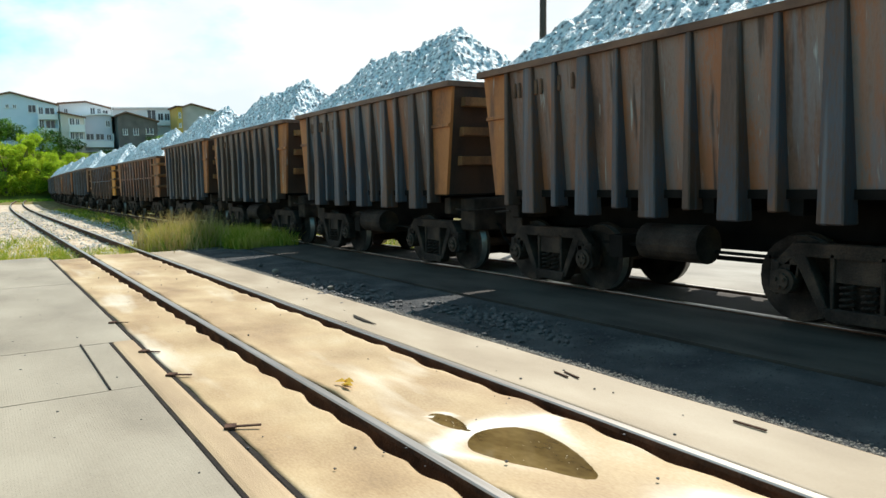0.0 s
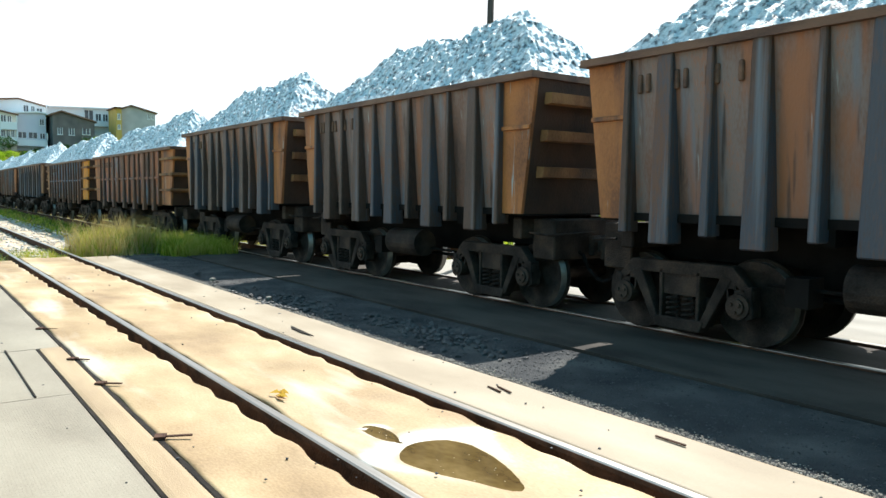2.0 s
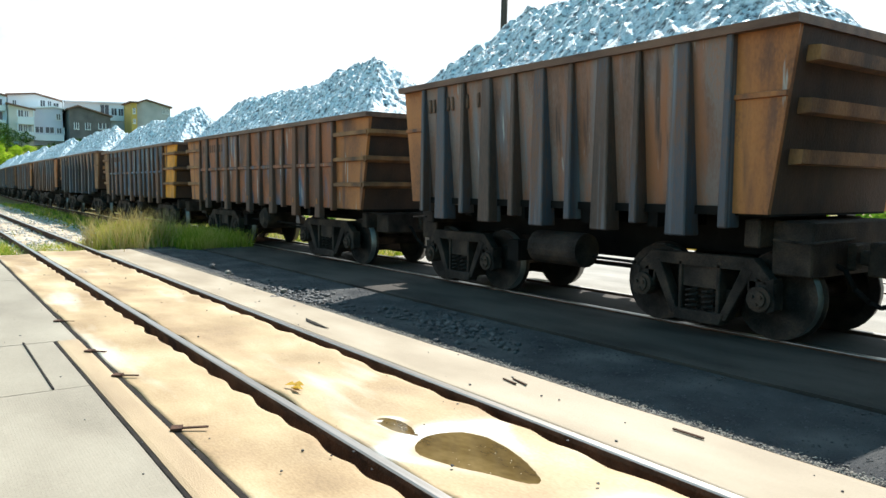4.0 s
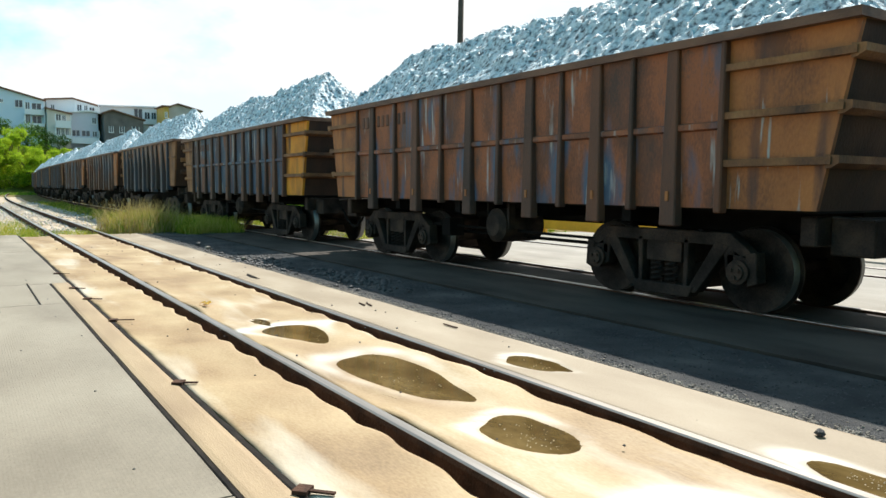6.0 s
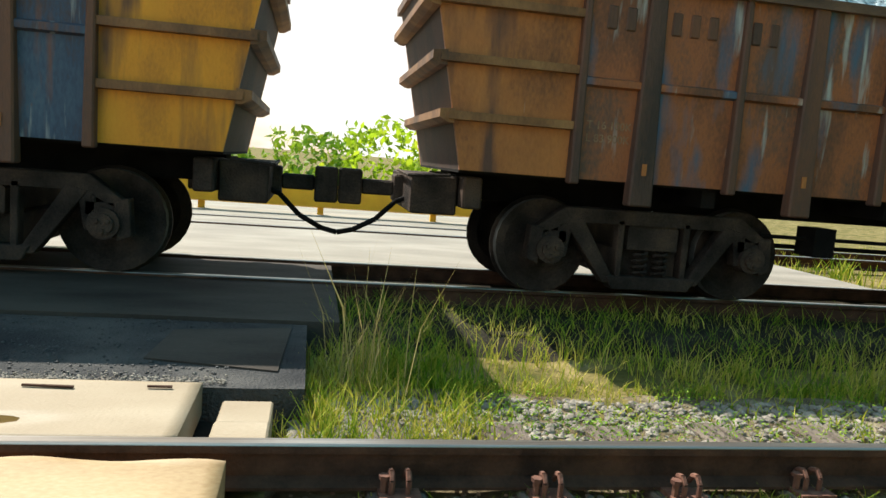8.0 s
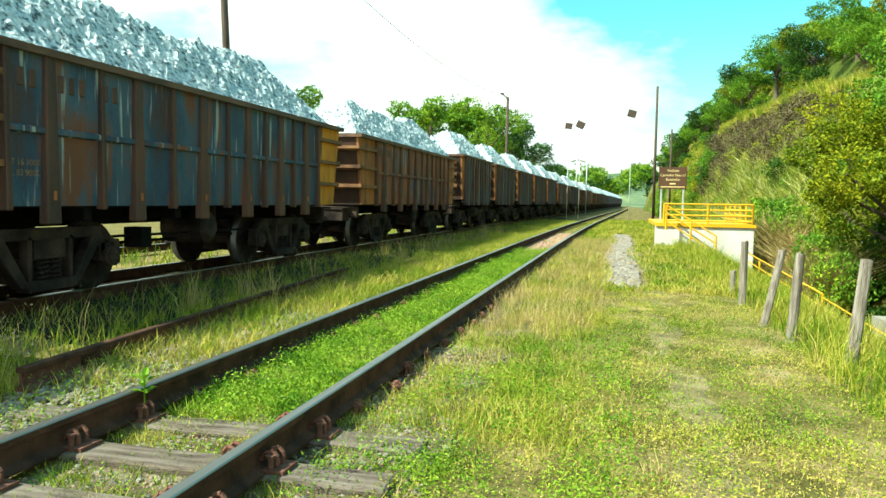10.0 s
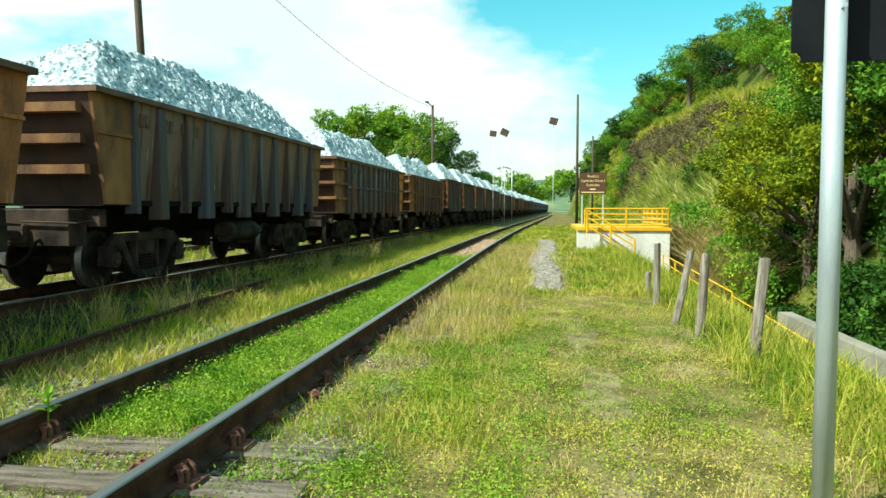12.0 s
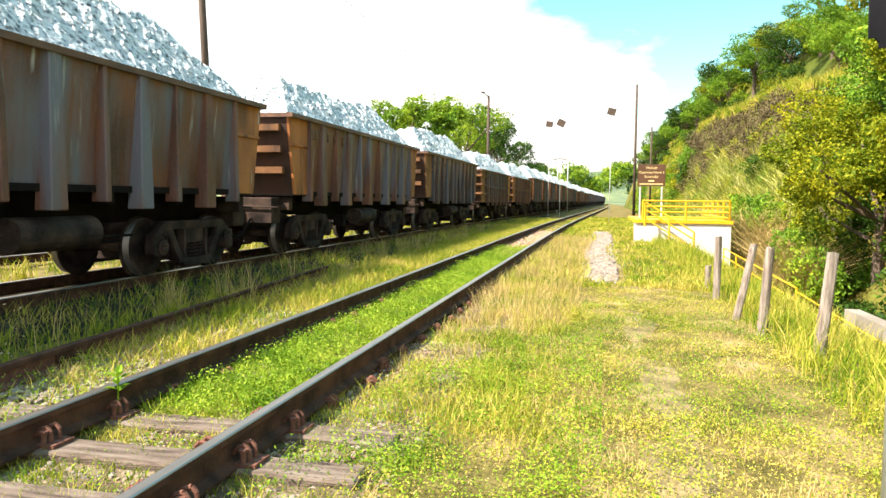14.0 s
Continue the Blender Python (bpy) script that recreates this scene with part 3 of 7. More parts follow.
def mesh_of(name, bm, mat, smooth=False):
    bmesh.ops.recalc_face_normals(bm, faces=bm.faces)
    me = bpy.data.meshes.new(name)
    bm.to_mesh(me)
    bm.free()
    for mm in (mat if isinstance(mat, (list, tuple)) else [mat]):
        me.materials.append(MAT[mm])
    if smooth:
        me.shade_smooth()
    return me


def part(name, data, mat, parent, label="", at=None, smooth=False):
    me = data if isinstance(data, bpy.types.Mesh) else mesh_of(name, data, mat, smooth)
    ob = new(name, me)
    ob.parent = parent
    if at is not None:
        ob.matrix_basis = at
    if label:
        ob["label"] = label
    return ob


def thing(name, data, mat, label, category, group="", kind="", smooth=False):
    me = None if data is None else mesh_of(name, data, mat, smooth)
    return tagged(new(name, me), label, category, group, kind)


def raw_mesh(name, verts, faces_n, mat, colours=None):
    """Fast mesh from numpy: verts (n, 3), every faces_n verts make one face."""
    me = bpy.data.meshes.new(name)
    n = len(verts)
    me.vertices.add(n)
    me.vertices.foreach_set("co", np.asarray(verts, dtype=np.float32).ravel())
    me.loops.add(n)
    me.loops.foreach_set("vertex_index", np.arange(n, dtype=np.int32))
    me.polygons.add(n // faces_n)
    me.polygons.foreach_set("loop_start", np.arange(0, n, faces_n, dtype=np.int32))
    me.update(calc_edges=True)
    me.materials.append(MAT[mat])
    return me


rng = np.random.default_rng(7)


# ---------------------------------------------------------------- the line of both tracks
def bend(x):
    if x < -45:
        return (x + 45) ** 2 / 2000
    if x > 20:
        return -(min(x, 50) - 20) ** 2 / 2400 - max(0, x - 50) * 0.025
    return 0.0


def slope(x):
    return (bend(x + 0.1) - bend(x - 0.1)) / 0.2


CROSS_A, CROSS_B = -16.8, 2.45
NEAR_Y, FAR_Y, THIRD_Y = 0.0, 4.46, 8.6
HALF = 0.533

# ---------------------------------------------------------------- ground
def ground_z(x, y):
    z = -0.22
    if CROSS_A - 0.4 < x < CROSS_B + 0.3 and y < 9.5:
        z = -0.30
    if y < -4.3 and x > 3:
        z -= min(2.6, (-4.3 - y) * 0.45) * min(1, (x - 3) / 4)
    if y > 9:
        z -= min(1.5, (y - 9) * 0.05)
    return z


def build_ground():
    bm = bmesh.new()
    xs = [-1500, -700, -350, -180, -110] + [-80 + 2.0 * i for i in range(31)] + [-17.3, -16.8, -12, -6, 0, 2.4, 2.8] + [3.5 + 0.75 * i for i in range(50)] + [45, 55, 70, 90, 130, 200, 400, 800, 1500]
    ys = [-1500, -500, -200, -90, -45, -25, -16, -11, -9, -8, -7] + [-6.5 + 0.5 * i for i in range(32)] + [11, 14, 20, 40, 90, 200, 500, 1500]
    grid = [[bm.verts.new((x, y + bend(x) * (1 if abs(y) < 30 and abs(x) < 400 else 0), ground_z(x, y) + (0.05 * noise.noise((x * 0.9, y * 0.9, 0)) if abs(x) < 60 else 0))) for y in ys] for x in xs]
    for i in range(len(xs) - 1):
        for j in range(len(ys) - 1):
            bm.faces.new((grid[i][j], grid[i + 1][j], grid[i + 1][j + 1], grid[i][j + 1]))
    return thing("ground", bm, "soil", "sandy soil with short dry green turf beside the tracks", "ground", kind="structure", smooth=True)


build_ground()


def wavy(y, amp, seed):
    return lambda x: y + amp * (math.sin(x * 13.5 + seed) * 0.6 + 0.8 * noise.noise((x * 3.1, seed, 0)))


# hollows that hold water: centre, half sizes, turn, seed, water level
PUDDLES = [(-3.0, -0.06, 0.40, 0.19, 3, 1.0, -0.0293), (-3.66, -0.16, 0.15, 0.06, 0, 2.0, -0.0288), (-1.42, -0.02, 0.66, 0.24, 2, 3.0, -0.0293), (-0.18, -0.06, 0.30, 0.18, 0, 4.0, -0.0293), (1.22, -0.10, 0.55, 0.20, 2, 5.0, -0.0290), (-1.22, 0.86, 0.25, 0.13, 6, 6.0, -0.0175), (1.22, 0.72, 0.52, 0.11, 3, 7.0, -0.0175)]


def puddle_radius(x, y, p):
    """1 on the shoreline: an egg shape drawn out towards one end."""
    cx, cy, rx, ry, turn, seed = p[:6]
    c, q = math.cos(radians(turn)), math.sin(radians(turn))
    u, v = ((x - cx) * c + (y - cy) * q) / rx, (-(x - cx) * q + (y - cy) * c) / ry
    v *= 1 + (0.75 if seed == 1.0 else 0.4) * max(-0.8, u)
    a = math.atan2(v, u)
    return math.hypot(u, v) / (1 + 0.30 * noise.noise((math.cos(a) * 1.2 + seed, math.sin(a) * 1.2, seed)))


def hollow(x, y):
    """Depth of the hollow, calmness of the relief and amount of pale rim with painted glare at a point."""
    deep = calm = silt_glare = 0.0
    for p in PUDDLES:
        if abs(x - p[0]) > 2.4 * p[2] or abs(y - p[1]) > 3 * p[3]:
            continue
        d = puddle_radius(x, y, p)
        still = max(0.0, min(1.0, 2.5 * (1.6 - d)))
        k = max(0.0, min(1.0, 1.35 - d))
        k = k * k * (3 - 2 * k)
        deep, calm = max(deep, 0.022 * k), max(calm, still)
        # stronger towards -x: sky glare painted on that side of the rim
        side = 0.5 + 0.5 * max(-1, min(1, (p[0] - x) / p[2]))
        silt_glare = max(silt_glare, math.exp(-((d - 1.16) / 0.17) ** 2) * ((0.0 if p[5] == 1.0 else 0.12) + (1.3 if p[5] == 1.0 else 0.65) * side * side) * (0.65 + 0.6 * noise.noise((x * 5, y * 5, 3))))
    return deep, calm, max(0.0, min(1.0, silt_glare))


def slab(name, x0, x1, lo, hi, z, depth, mat, label, dx=0.25, dish=0.0, seed=0.0):
    """Pavement strip between two edge curves lo(x) and hi(x), slightly uneven."""
    bm = bmesh.new()
    n = max(2, int((x1 - x0) / dx))
    rows, silt_glares = [], []
    wet = dx < 0.1
    m = 24 if wet else 6
    for i in range(n + 1):
        x = x0 + (x1 - x0) * i / n
        a, b = lo(x), hi(x)
        row = []
        for k in range(m + 1):
            y = a + (b - a) * k / m
            u = 2 * k / m - 1
            deep, calm, silt_glare = hollow(x, y) if wet else (0, 0, 0)
            silt_glares.append(silt_glare)
            rough = 0.004 * noise.noise((x * 1.6, y * 2.6, seed)) if mat != "sand" else 0.024 * noise.noise((x * 1.9, y * 1.5, seed)) + 0.010 * noise.noise((x * 4.3, y * 2.6, seed)) + 0.003 * noise.noise((x * 9, y * 9, seed))
            row.append(bm.verts.new((x, y, z - dish * (1 - u * u) - deep + rough * (1 - calm) - (0.004 if k in (0, m) else 0))))
        silt_glares += [0, 0]
        rows.append((row, bm.verts.new((x, a, z - depth)), bm.verts.new((x, b, z - depth))))
    for i in range(n):
        (r, a, b), (r2, a2, b2) = rows[i], rows[i + 1]
        for k in range(m):
            bm.faces.new((r[k], r2[k], r2[k + 1], r[k + 1]))
        bm.faces.new((a, a2, r2[0], r[0]))
        bm.faces.new((r[m], r2[m], b2, b))
    for r, a, b in (rows[0], rows[-1]):
        bm.faces.new([a, *r, b])
    ob = thing(name, bm, mat, label, "pavement", kind="structure", smooth=wet)
    if wet:
        for p in ob.data.polygons:
            p.use_smooth = p.normal.z > 0.5
        ob.data.attributes.new("silt_glare", "FLOAT", "POINT").data.foreach_set("value", silt_glares)
    return ob


flat = lambda v: (lambda x: v)
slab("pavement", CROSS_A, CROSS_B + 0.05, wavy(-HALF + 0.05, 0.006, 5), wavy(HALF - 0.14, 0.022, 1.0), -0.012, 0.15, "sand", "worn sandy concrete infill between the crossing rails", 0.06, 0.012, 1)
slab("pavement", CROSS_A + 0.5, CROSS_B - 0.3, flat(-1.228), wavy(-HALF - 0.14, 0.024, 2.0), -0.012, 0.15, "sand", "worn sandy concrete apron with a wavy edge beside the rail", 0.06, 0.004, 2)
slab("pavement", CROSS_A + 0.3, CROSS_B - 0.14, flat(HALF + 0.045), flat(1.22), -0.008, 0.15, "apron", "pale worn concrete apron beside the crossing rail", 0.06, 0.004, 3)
# strips beside the train, colours darkened for the shade it casts
slab("pavement", -17.3, CROSS_B + 0.3, wavy(1.222, 0.012, 3), wavy(2.475, 0.012, 6), -0.03, 0.2, "asphalt", "coarse asphalt between the two tracks, toned dark for the train's shade", 0.25, 0.0, 4)
slab("pavement", -17.3, CROSS_B + 0.5, wavy(2.545, 0.012, 9), flat(FAR_Y - HALF - 0.05), -0.02, 0.2, "concrete_dark", "brown concrete apron along the train's track, toned dark for the train's shade", 0.5, 0.0, 5)
slab("pavement", -17.3, CROSS_B + 0.5, flat(FAR_Y - HALF + 0.1), flat(FAR_Y + HALF - 0.1), -0.02, 0.2, "concrete_dark", "concrete infill between the train's rails, toned dark for the shade", 0.5, 0.0, 6)
slab("pavement", -12.5, CROSS_B + 6.5, flat(FAR_Y + HALF + 0.05), flat(THIRD_Y - HALF - 0.06), -0.02, 0.2, "apron_grey", "sunlit grey concrete apron behind the train", 0.5, 0.0, 7)
slab("pavement", -12.5, CROSS_B + 6.5, flat(THIRD_Y - HALF + 0.06), flat(THIRD_Y + 3.5), -0.02, 0.2, "apron_grey", "sunlit grey concrete apron beyond the third track", 0.5, 0.0, 8)
slab("pavement", -7.2, CROSS_B + 0.2, flat(-1.435), flat(-1.268), -0.006, 0.1, "strip", "brown worn steel edging strip along the crossing", 0.4, 0.0, 9)
# dark strips laid in the joints in place of the gap's shadow
slab("pavement_joint", CROSS_A, CROSS_B, wavy(-1.266, 0.005, 4), wavy(-1.232, 0.006, 8), -0.010, 0.1, "gap", "dark strip along the edge of the concrete, standing for a shadowed joint", 0.2, 0.0, 20)
slab("pavement_joint", -7.2, CROSS_B + 0.2, wavy(-1.464, 0.003, 5), wavy(-1.438, 0.003, 7), -0.008, 0.1, "gap", "dark joint between the steel strip and the plates", 0.2, 0.0, 21)
for k, (a, b, edge) in enumerate(((-17.0, -12.02, -1.275), (-12.0, -7.22, -1.275), (-7.2, -5.51, -1.468), (-5.5, -0.2, -1.468), (-0.18, 4.2, -1.468))):
    slab("pavement", a, b, flat(-9.5), flat(edge), -0.004, 0.1, "plate", "grey steel checker plate on the crossing approach", 0.6, 0.0, 10 + k)
bm = bmesh.new()
box(bm, CROSS_A, CROSS_B, -9.4, 5.2, -0.29, -0.19)
thing("pavement_bed", bm, "gap", "dark dirty bed in the joints under the crossing, their shadow in its colour", "pavement", kind="structure")


# ---------------------------------------------------------------- rails
def rail_mesh(name, x0, x1, y0, step=2.0, follow=True, head_mat="head"):
    """Flat-bottomed rail: polished head, rusty web and foot."""
    objs = []
    for nm, prof, mat in (("head", [(-0.0325, -0.009), (-0.031, -0.005), (-0.024, 0.0), (0.024, 0.0), (0.031, -0.005), (0.0325, -0.009)], head_mat),
                          ("web_and_foot", [(-0.062, -0.16), (-0.062, -0.148), (-0.010, -0.125), (-0.009, -0.045), (-0.033, -0.036), (-0.033, -0.0085), (0.033, -0.0085), (0.033, -0.036), (0.009, -0.045), (0.010, -0.125), (0.062, -0.148), (0.062, -0.16)], "web")):
        bm = bmesh.new()
        n = max(1, int((x1 - x0) / step))
        prev = None
        for i in range(n + 1):
            x = x0 + (x1 - x0) * i / n
            off = y0 + (bend(x) if follow else 0)
            ring = [bm.verts.new((x, off + p, q)) for p, q in prof]
            if prev:
                for k in range(len(prof)):
                    bm.faces.new((prev[k], prev[(k + 1) % len(prof)], ring[(k + 1) % len(prof)], ring[k]))
            else:
                bm.faces.new(ring)
            prev = ring
        bm.faces.new(prev[::-1])
        objs.append((nm, bm, mat))
    root = thing(name, objs[1][1], objs[1][2], "rusty steel rail with a polished running surface", "rail", "rails", "structure")
    part("head", objs[0][1], objs[0][2], root, "polished steel running surface")
    return root


for y0, x0, x1 in ((NEAR_Y - HALF, -160, 160), (NEAR_Y + HALF, -160, 160), (FAR_Y - HALF, -160, 300), (FAR_Y + HALF, -160, 300), (THIRD_Y - HALF, -60, 90), (THIRD_Y + HALF, -60, 90)):
    rail_mesh("rail", x0, x1, y0)

bm = bmesh.new()
prism(bm, [(1.98, 1.62), (2.62, 1.45), (2.66, 2.33), (2.02, 2.2)], 2, -0.03, -0.021)
thing("asphalt_patch", bm, "concrete_dark", "worn grey concrete patch let into the asphalt", "pavement", kind="structure")

# sleepers and their fastenings on the open track
bm = bmesh.new()
vs = box(bm, -0.11, 0.11, -1.2, 1.2, -0.30, -0.165)
bmesh.ops.bevel(bm, geom=bm.edges[:], offset=0.012, segments=1, affect="EDGES")
for v in bm.verts:
    v.co += Vector((0.012 * noise.noise(v.co * 9), 0.02 * noise.noise(v.co * 7 + Vector((3, 0, 0))), 0.008 * noise.noise(v.co * 8)))
sleeper_mesh = mesh_of("sleeper", bm, "wood")


def clip_mesh():
    bm = bmesh.new()
    box(bm, -0.075, 0.075, -0.10, 0.10, -0.166, -0.148)
    pts = [Vector((0.0, 0.05, -0.15)), Vector((0.0, 0.052, -0.10)), Vector((0.0, 0.03, -0.075)), Vector((0.0, -0.005, -0.085)), Vector((0.0, -0.03, -0.118))]
    for s in (-0.03, 0.03):
        for a, b in zip(pts, pts[1:]):
            tube(bm, a + Vector((s, 0, 0)), b + Vector((s, 0, 0)), 0.011, seg=6)
    tube(bm, (0.055, 0.03, -0.15), (0.055, 0.03, -0.10), 0.014, seg=6)
    tube(bm, (0.055, 0.03, -0.10), (0.055, 0.03, -0.085), 0.022, seg=6)
    return mesh_of("rail_clip", bm, "clip")


CLIP = clip_mesh()


def sleeper(x, y0, kids=True, jitter=True):
    ob = tagged(new("sleeper", sleeper_mesh), "weathered wooden sleeper half sunk in gravel under the rails", "sleeper", "sleepers", "")
    j = random.uniform(-0.02, 0.02) if jitter else 0
    ob.matrix_basis = pose(x, y0 + bend(x) + random.uniform(-0.05, 0.05), random.uniform(-0.01, 0.01), 0, 0, math.degrees(math.atan(slope(x))) + 60 * j)
    if kids:
        for side in (-1, 1):
            for out in (-1, 1):
                part("rail_clip", CLIP, "clip", ob, "rust-red elastic rail clip", pose(0.0, side * HALF + out * 0.085, 0.0, 0, 0, 0 if out > 0 else 180))
    return ob


xs_sleeper = [3.1 + 0.545 * k for k in range(74)]
for x in xs_sleeper:
    sleeper(x, NEAR_Y, kids=x < 14).location.z -= 0.0 if x < 6.5 else 0.06
for k in range(50):
    sleeper(-17.4 - 0.56 * k, NEAR_Y, kids=False)
for k in range(60):
    sleeper(3.4 + 0.56 * k, FAR_Y, kids=False)

# loose rusty rail lying between the tracks
bm = bmesh.new()
prism(bm, [(-0.062, -0.16), (-0.062, -0.148), (-0.010, -0.125), (-0.009, -0.04), (0.009, -0.04), (0.010, -0.125), (0.062, -0.148), (0.062, -0.16)], 0, 0, 7.5)
old_rail = thing("old_rail", bm, "clip", "rust-brown discarded rail lying in grass between the tracks", "rail")
old_rail.matrix_basis = pose(6.7, 1.62, -0.03, 0, 0, 4.6)
bm = bmesh.new()
prism(bm, [(-0.033, -0.0395), (-0.033, -0.006), (-0.026, 0), (0.026, 0), (0.033, -0.006), (0.033, -0.0395)], 0, 0, 7.5)
part("head", bm, "web", old_rail, "rusted rail head")
for x in (0.6, 4.2):
    bm = bmesh.new()
    box(bm, x, x + 0.45, -0.022, -0.011, -0.115, -0.045)
    for k in range(4):
        tube(bm, (x + 0.06 + 0.11 * k, -0.04, -0.08), (x + 0.06 + 0.11 * k, -0.02, -0.08), 0.014, seg=6)
    part("fishplate", bm, "web", old_rail, "rusty bolted fishplate")


# ---------------------------------------------------------------- puddles
for p in PUDDLES:
    bm = bmesh.new()
    c = bm.verts.new((0, 0, 0))
    ring = []
    for k in range(48):
        a = k * math.tau / 48
        ring.append(bm.verts.new((p[2] * 1.3 * math.cos(a), p[3] * 1.35 * math.sin(a), 0)))
    for k in range(48):
        bm.faces.new((c, ring[k], ring[(k + 1) % 48]))
    thing("puddle", bm, "water", "shallow muddy brown puddle in a hollow of the crossing", "puddle", "puddles on the crossing").matrix_basis = pose(p[0], p[1], p[6], 0, 0, p[4])

# dark trackside strip beside the train, with the train's shade put into its colour
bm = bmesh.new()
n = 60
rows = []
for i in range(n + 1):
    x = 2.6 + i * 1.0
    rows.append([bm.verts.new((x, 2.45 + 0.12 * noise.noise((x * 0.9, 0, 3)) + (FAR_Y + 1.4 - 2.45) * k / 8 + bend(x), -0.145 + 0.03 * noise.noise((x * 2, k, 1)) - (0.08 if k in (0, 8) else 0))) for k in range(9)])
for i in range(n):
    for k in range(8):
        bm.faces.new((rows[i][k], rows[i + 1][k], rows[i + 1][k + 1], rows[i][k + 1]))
thing("trackside_soil", bm, "dark_soil", "dark soil under and beside the train, the train's shade in its colour", "soil", kind="structure", smooth=True)

# trodden path on the verge
bm = bmesh.new()
rows = []
for i in range(121):
    x = 4.2 + i * 0.25
    c = -2.62 + 0.004 * x + 0.10 * noise.noise((x * 0.5, 2, 0))
    w = 0.34 + 0.30 * noise.noise((x * 1.1, 5, 0))
    rows.append([bm.verts.new((x, c + w * u + bend(x), ground_z(x, c) + 0.05 * noise.noise((x * 0.9, (c + w * u) * 0.9, 0)) + 0.004 + 0.02 * noise.noise((x * 2.7, u * 1.5, 7)) - 0.05 * abs(u) ** 3)) for u in (-1.15, -0.8, -0.4, 0, 0.4, 0.8, 1.15)])
for a, b in zip(rows, rows[1:]):
    for k in range(6):
        bm.faces.new((a[k], b[k], b[k + 1], a[k + 1]))
thing("trodden_path", bm, "path_soil", "pale trodden earth path through the grass", "path", kind="structure", smooth=True)


def bed(name, x0, x1, y0, y1, step, z, amp, mat, label, cols=14):
    """Uneven sheet along the track, sunk at its edges."""
    bm = bmesh.new()
    rows = []
    n = int((x1 - x0) / step)
    for i in range(n + 1):
        x = x0 + (x1 - x0) * i / n
        row = []
        for k in range(cols + 1):
            y = y0 + (y1 - y0) * k / cols + 0.1 * noise.noise((x * 1.3, k * 0.3, 8))
            edge = 0.12 if k in (0, cols) or i in (0, n) else 0.0
            row.append(bm.verts.new((x, y + bend(x), z + amp * noise.noise((x * 2.2, y * 2.2, 4)) + 0.4 * amp * noise.noise((x * 6, y * 6, 4)) - edge)))
        rows.append(row)
    for a, b in zip(rows, rows[1:]):
        for k in range(cols):
            bm.faces.new((a[k], b[k], b[k + 1], a[k + 1]))
    return thing(name, bm, mat, label, "ballast", kind="structure", smooth=True)


bed("track_bed", 2.55, 12.5, -1.35, 1.85, 0.12, -0.203, 0.022, "track_dirt", "brown gravelly dirt half burying the sleepers", 28)
bed("track_bed", -90, -16.7, -2.6, 2.1, 1.0, -0.15, 0.03, "ballast_bed", "pale ballast of the curving track", 10)


# ---------------------------------------------------------------- ore wagons
def wheelset_mesh(r):
    bm = bmesh.new()
    prof = [(0.0, 0.10), (r - 0.10, 0.085), (r - 0.07, 0.0), (r + 0.025, 0.0), (r + 0.025, 0.03), (r, 0.04), (r, 0.135), (r - 0.07, 0.135), (r - 0.11, 0.10), (0.12, 0.14), (0.0, 0.15)]
    seg = 28
    for s in (-1, 1):
        rings = []
        for rad, off in prof:
            y = s * (0.455 + off)
            rings.append([bm.verts.new((0, y, 0))] if rad == 0 else [bm.verts.new((rad * math.cos(k * math.tau / seg), y, rad * math.sin(k * math.tau / seg))) for k in range(seg)])
        for i, (a, b) in enumerate(zip(rings, rings[1:])):
            for k in range(seg):
                k2 = (k + 1) % seg
                q = [a[0] if len(a) == 1 else a[k], b[0] if len(b) == 1 else b[k]]
                if len(b) > 1:
                    q.append(b[k2])
                if len(a) > 1:
                    q.append(a[k2])
                f = bm.faces.new(q)
                f.material_index = 1 if i == 5 else 0
                f.smooth = i not in (2, 6)
    tube(bm, (0, -0.78, 0), (0, 0.78, 0), 0.07, seg=12)
    return mesh_of("wheelset", bm, ["iron", "tread"])


def side_frame_mesh(ax):
    """Cast side frame with two triangular windows and a spring opening; ax is half the axle spacing."""
    bm = bmesh.new()
    t0, t1 = -0.06, 0.06
    w = ax / 0.89
    prism(bm, [(-1.02 * w, 0.56), (-0.78 * w, 0.74), (0.78 * w, 0.74), (1.02 * w, 0.56), (1.0 * w, 0.48), (0.74 * w, 0.63), (-0.74 * w, 0.63), (-1.0 * w, 0.48)], 1, t0, t1)
    for s in (-1, 1):
        prism(bm, [(s * 1.06 * w, 0.58), (s * 1.08 * w, 0.30), (s * 0.98 * w, 0.26), (s * 0.95 * w, 0.56)], 1, t0 * 1.2, t1 * 1.2)
        prism(bm, [(s * 0.83 * w, 0.60), (s * 0.82 * w, 0.33), (s * 0.75 * w, 0.33), (s * 0.70 * w, 0.62)], 1, t0, t1)
        prism(bm, [(s * 0.78 * w, 0.62), (s * 0.42 * w, 0.14), (s * 0.30 * w, 0.14), (s * 0.63 * w, 0.66)], 1, t0 * 1.1, t1 * 1.1)
        prism(bm, [(s * 0.32 * w, 0.66), (s * 0.31 * w, 0.16), (s * 0.26 * w, 0.16), (s * 0.26 * w, 0.66)], 1, t0, t1)
    prism(bm, [(-0.40 * w, 0.20), (-0.34 * w, 0.09), (0.34 * w, 0.09), (0.40 * w, 0.20)], 1, t0 * 1.3, t1 * 1.3)
    bmesh.ops.bevel(bm, geom=bm.edges[:], offset=0.008, segments=1, affect="EDGES")
    return mesh_of("side_frame", bm, "iron")


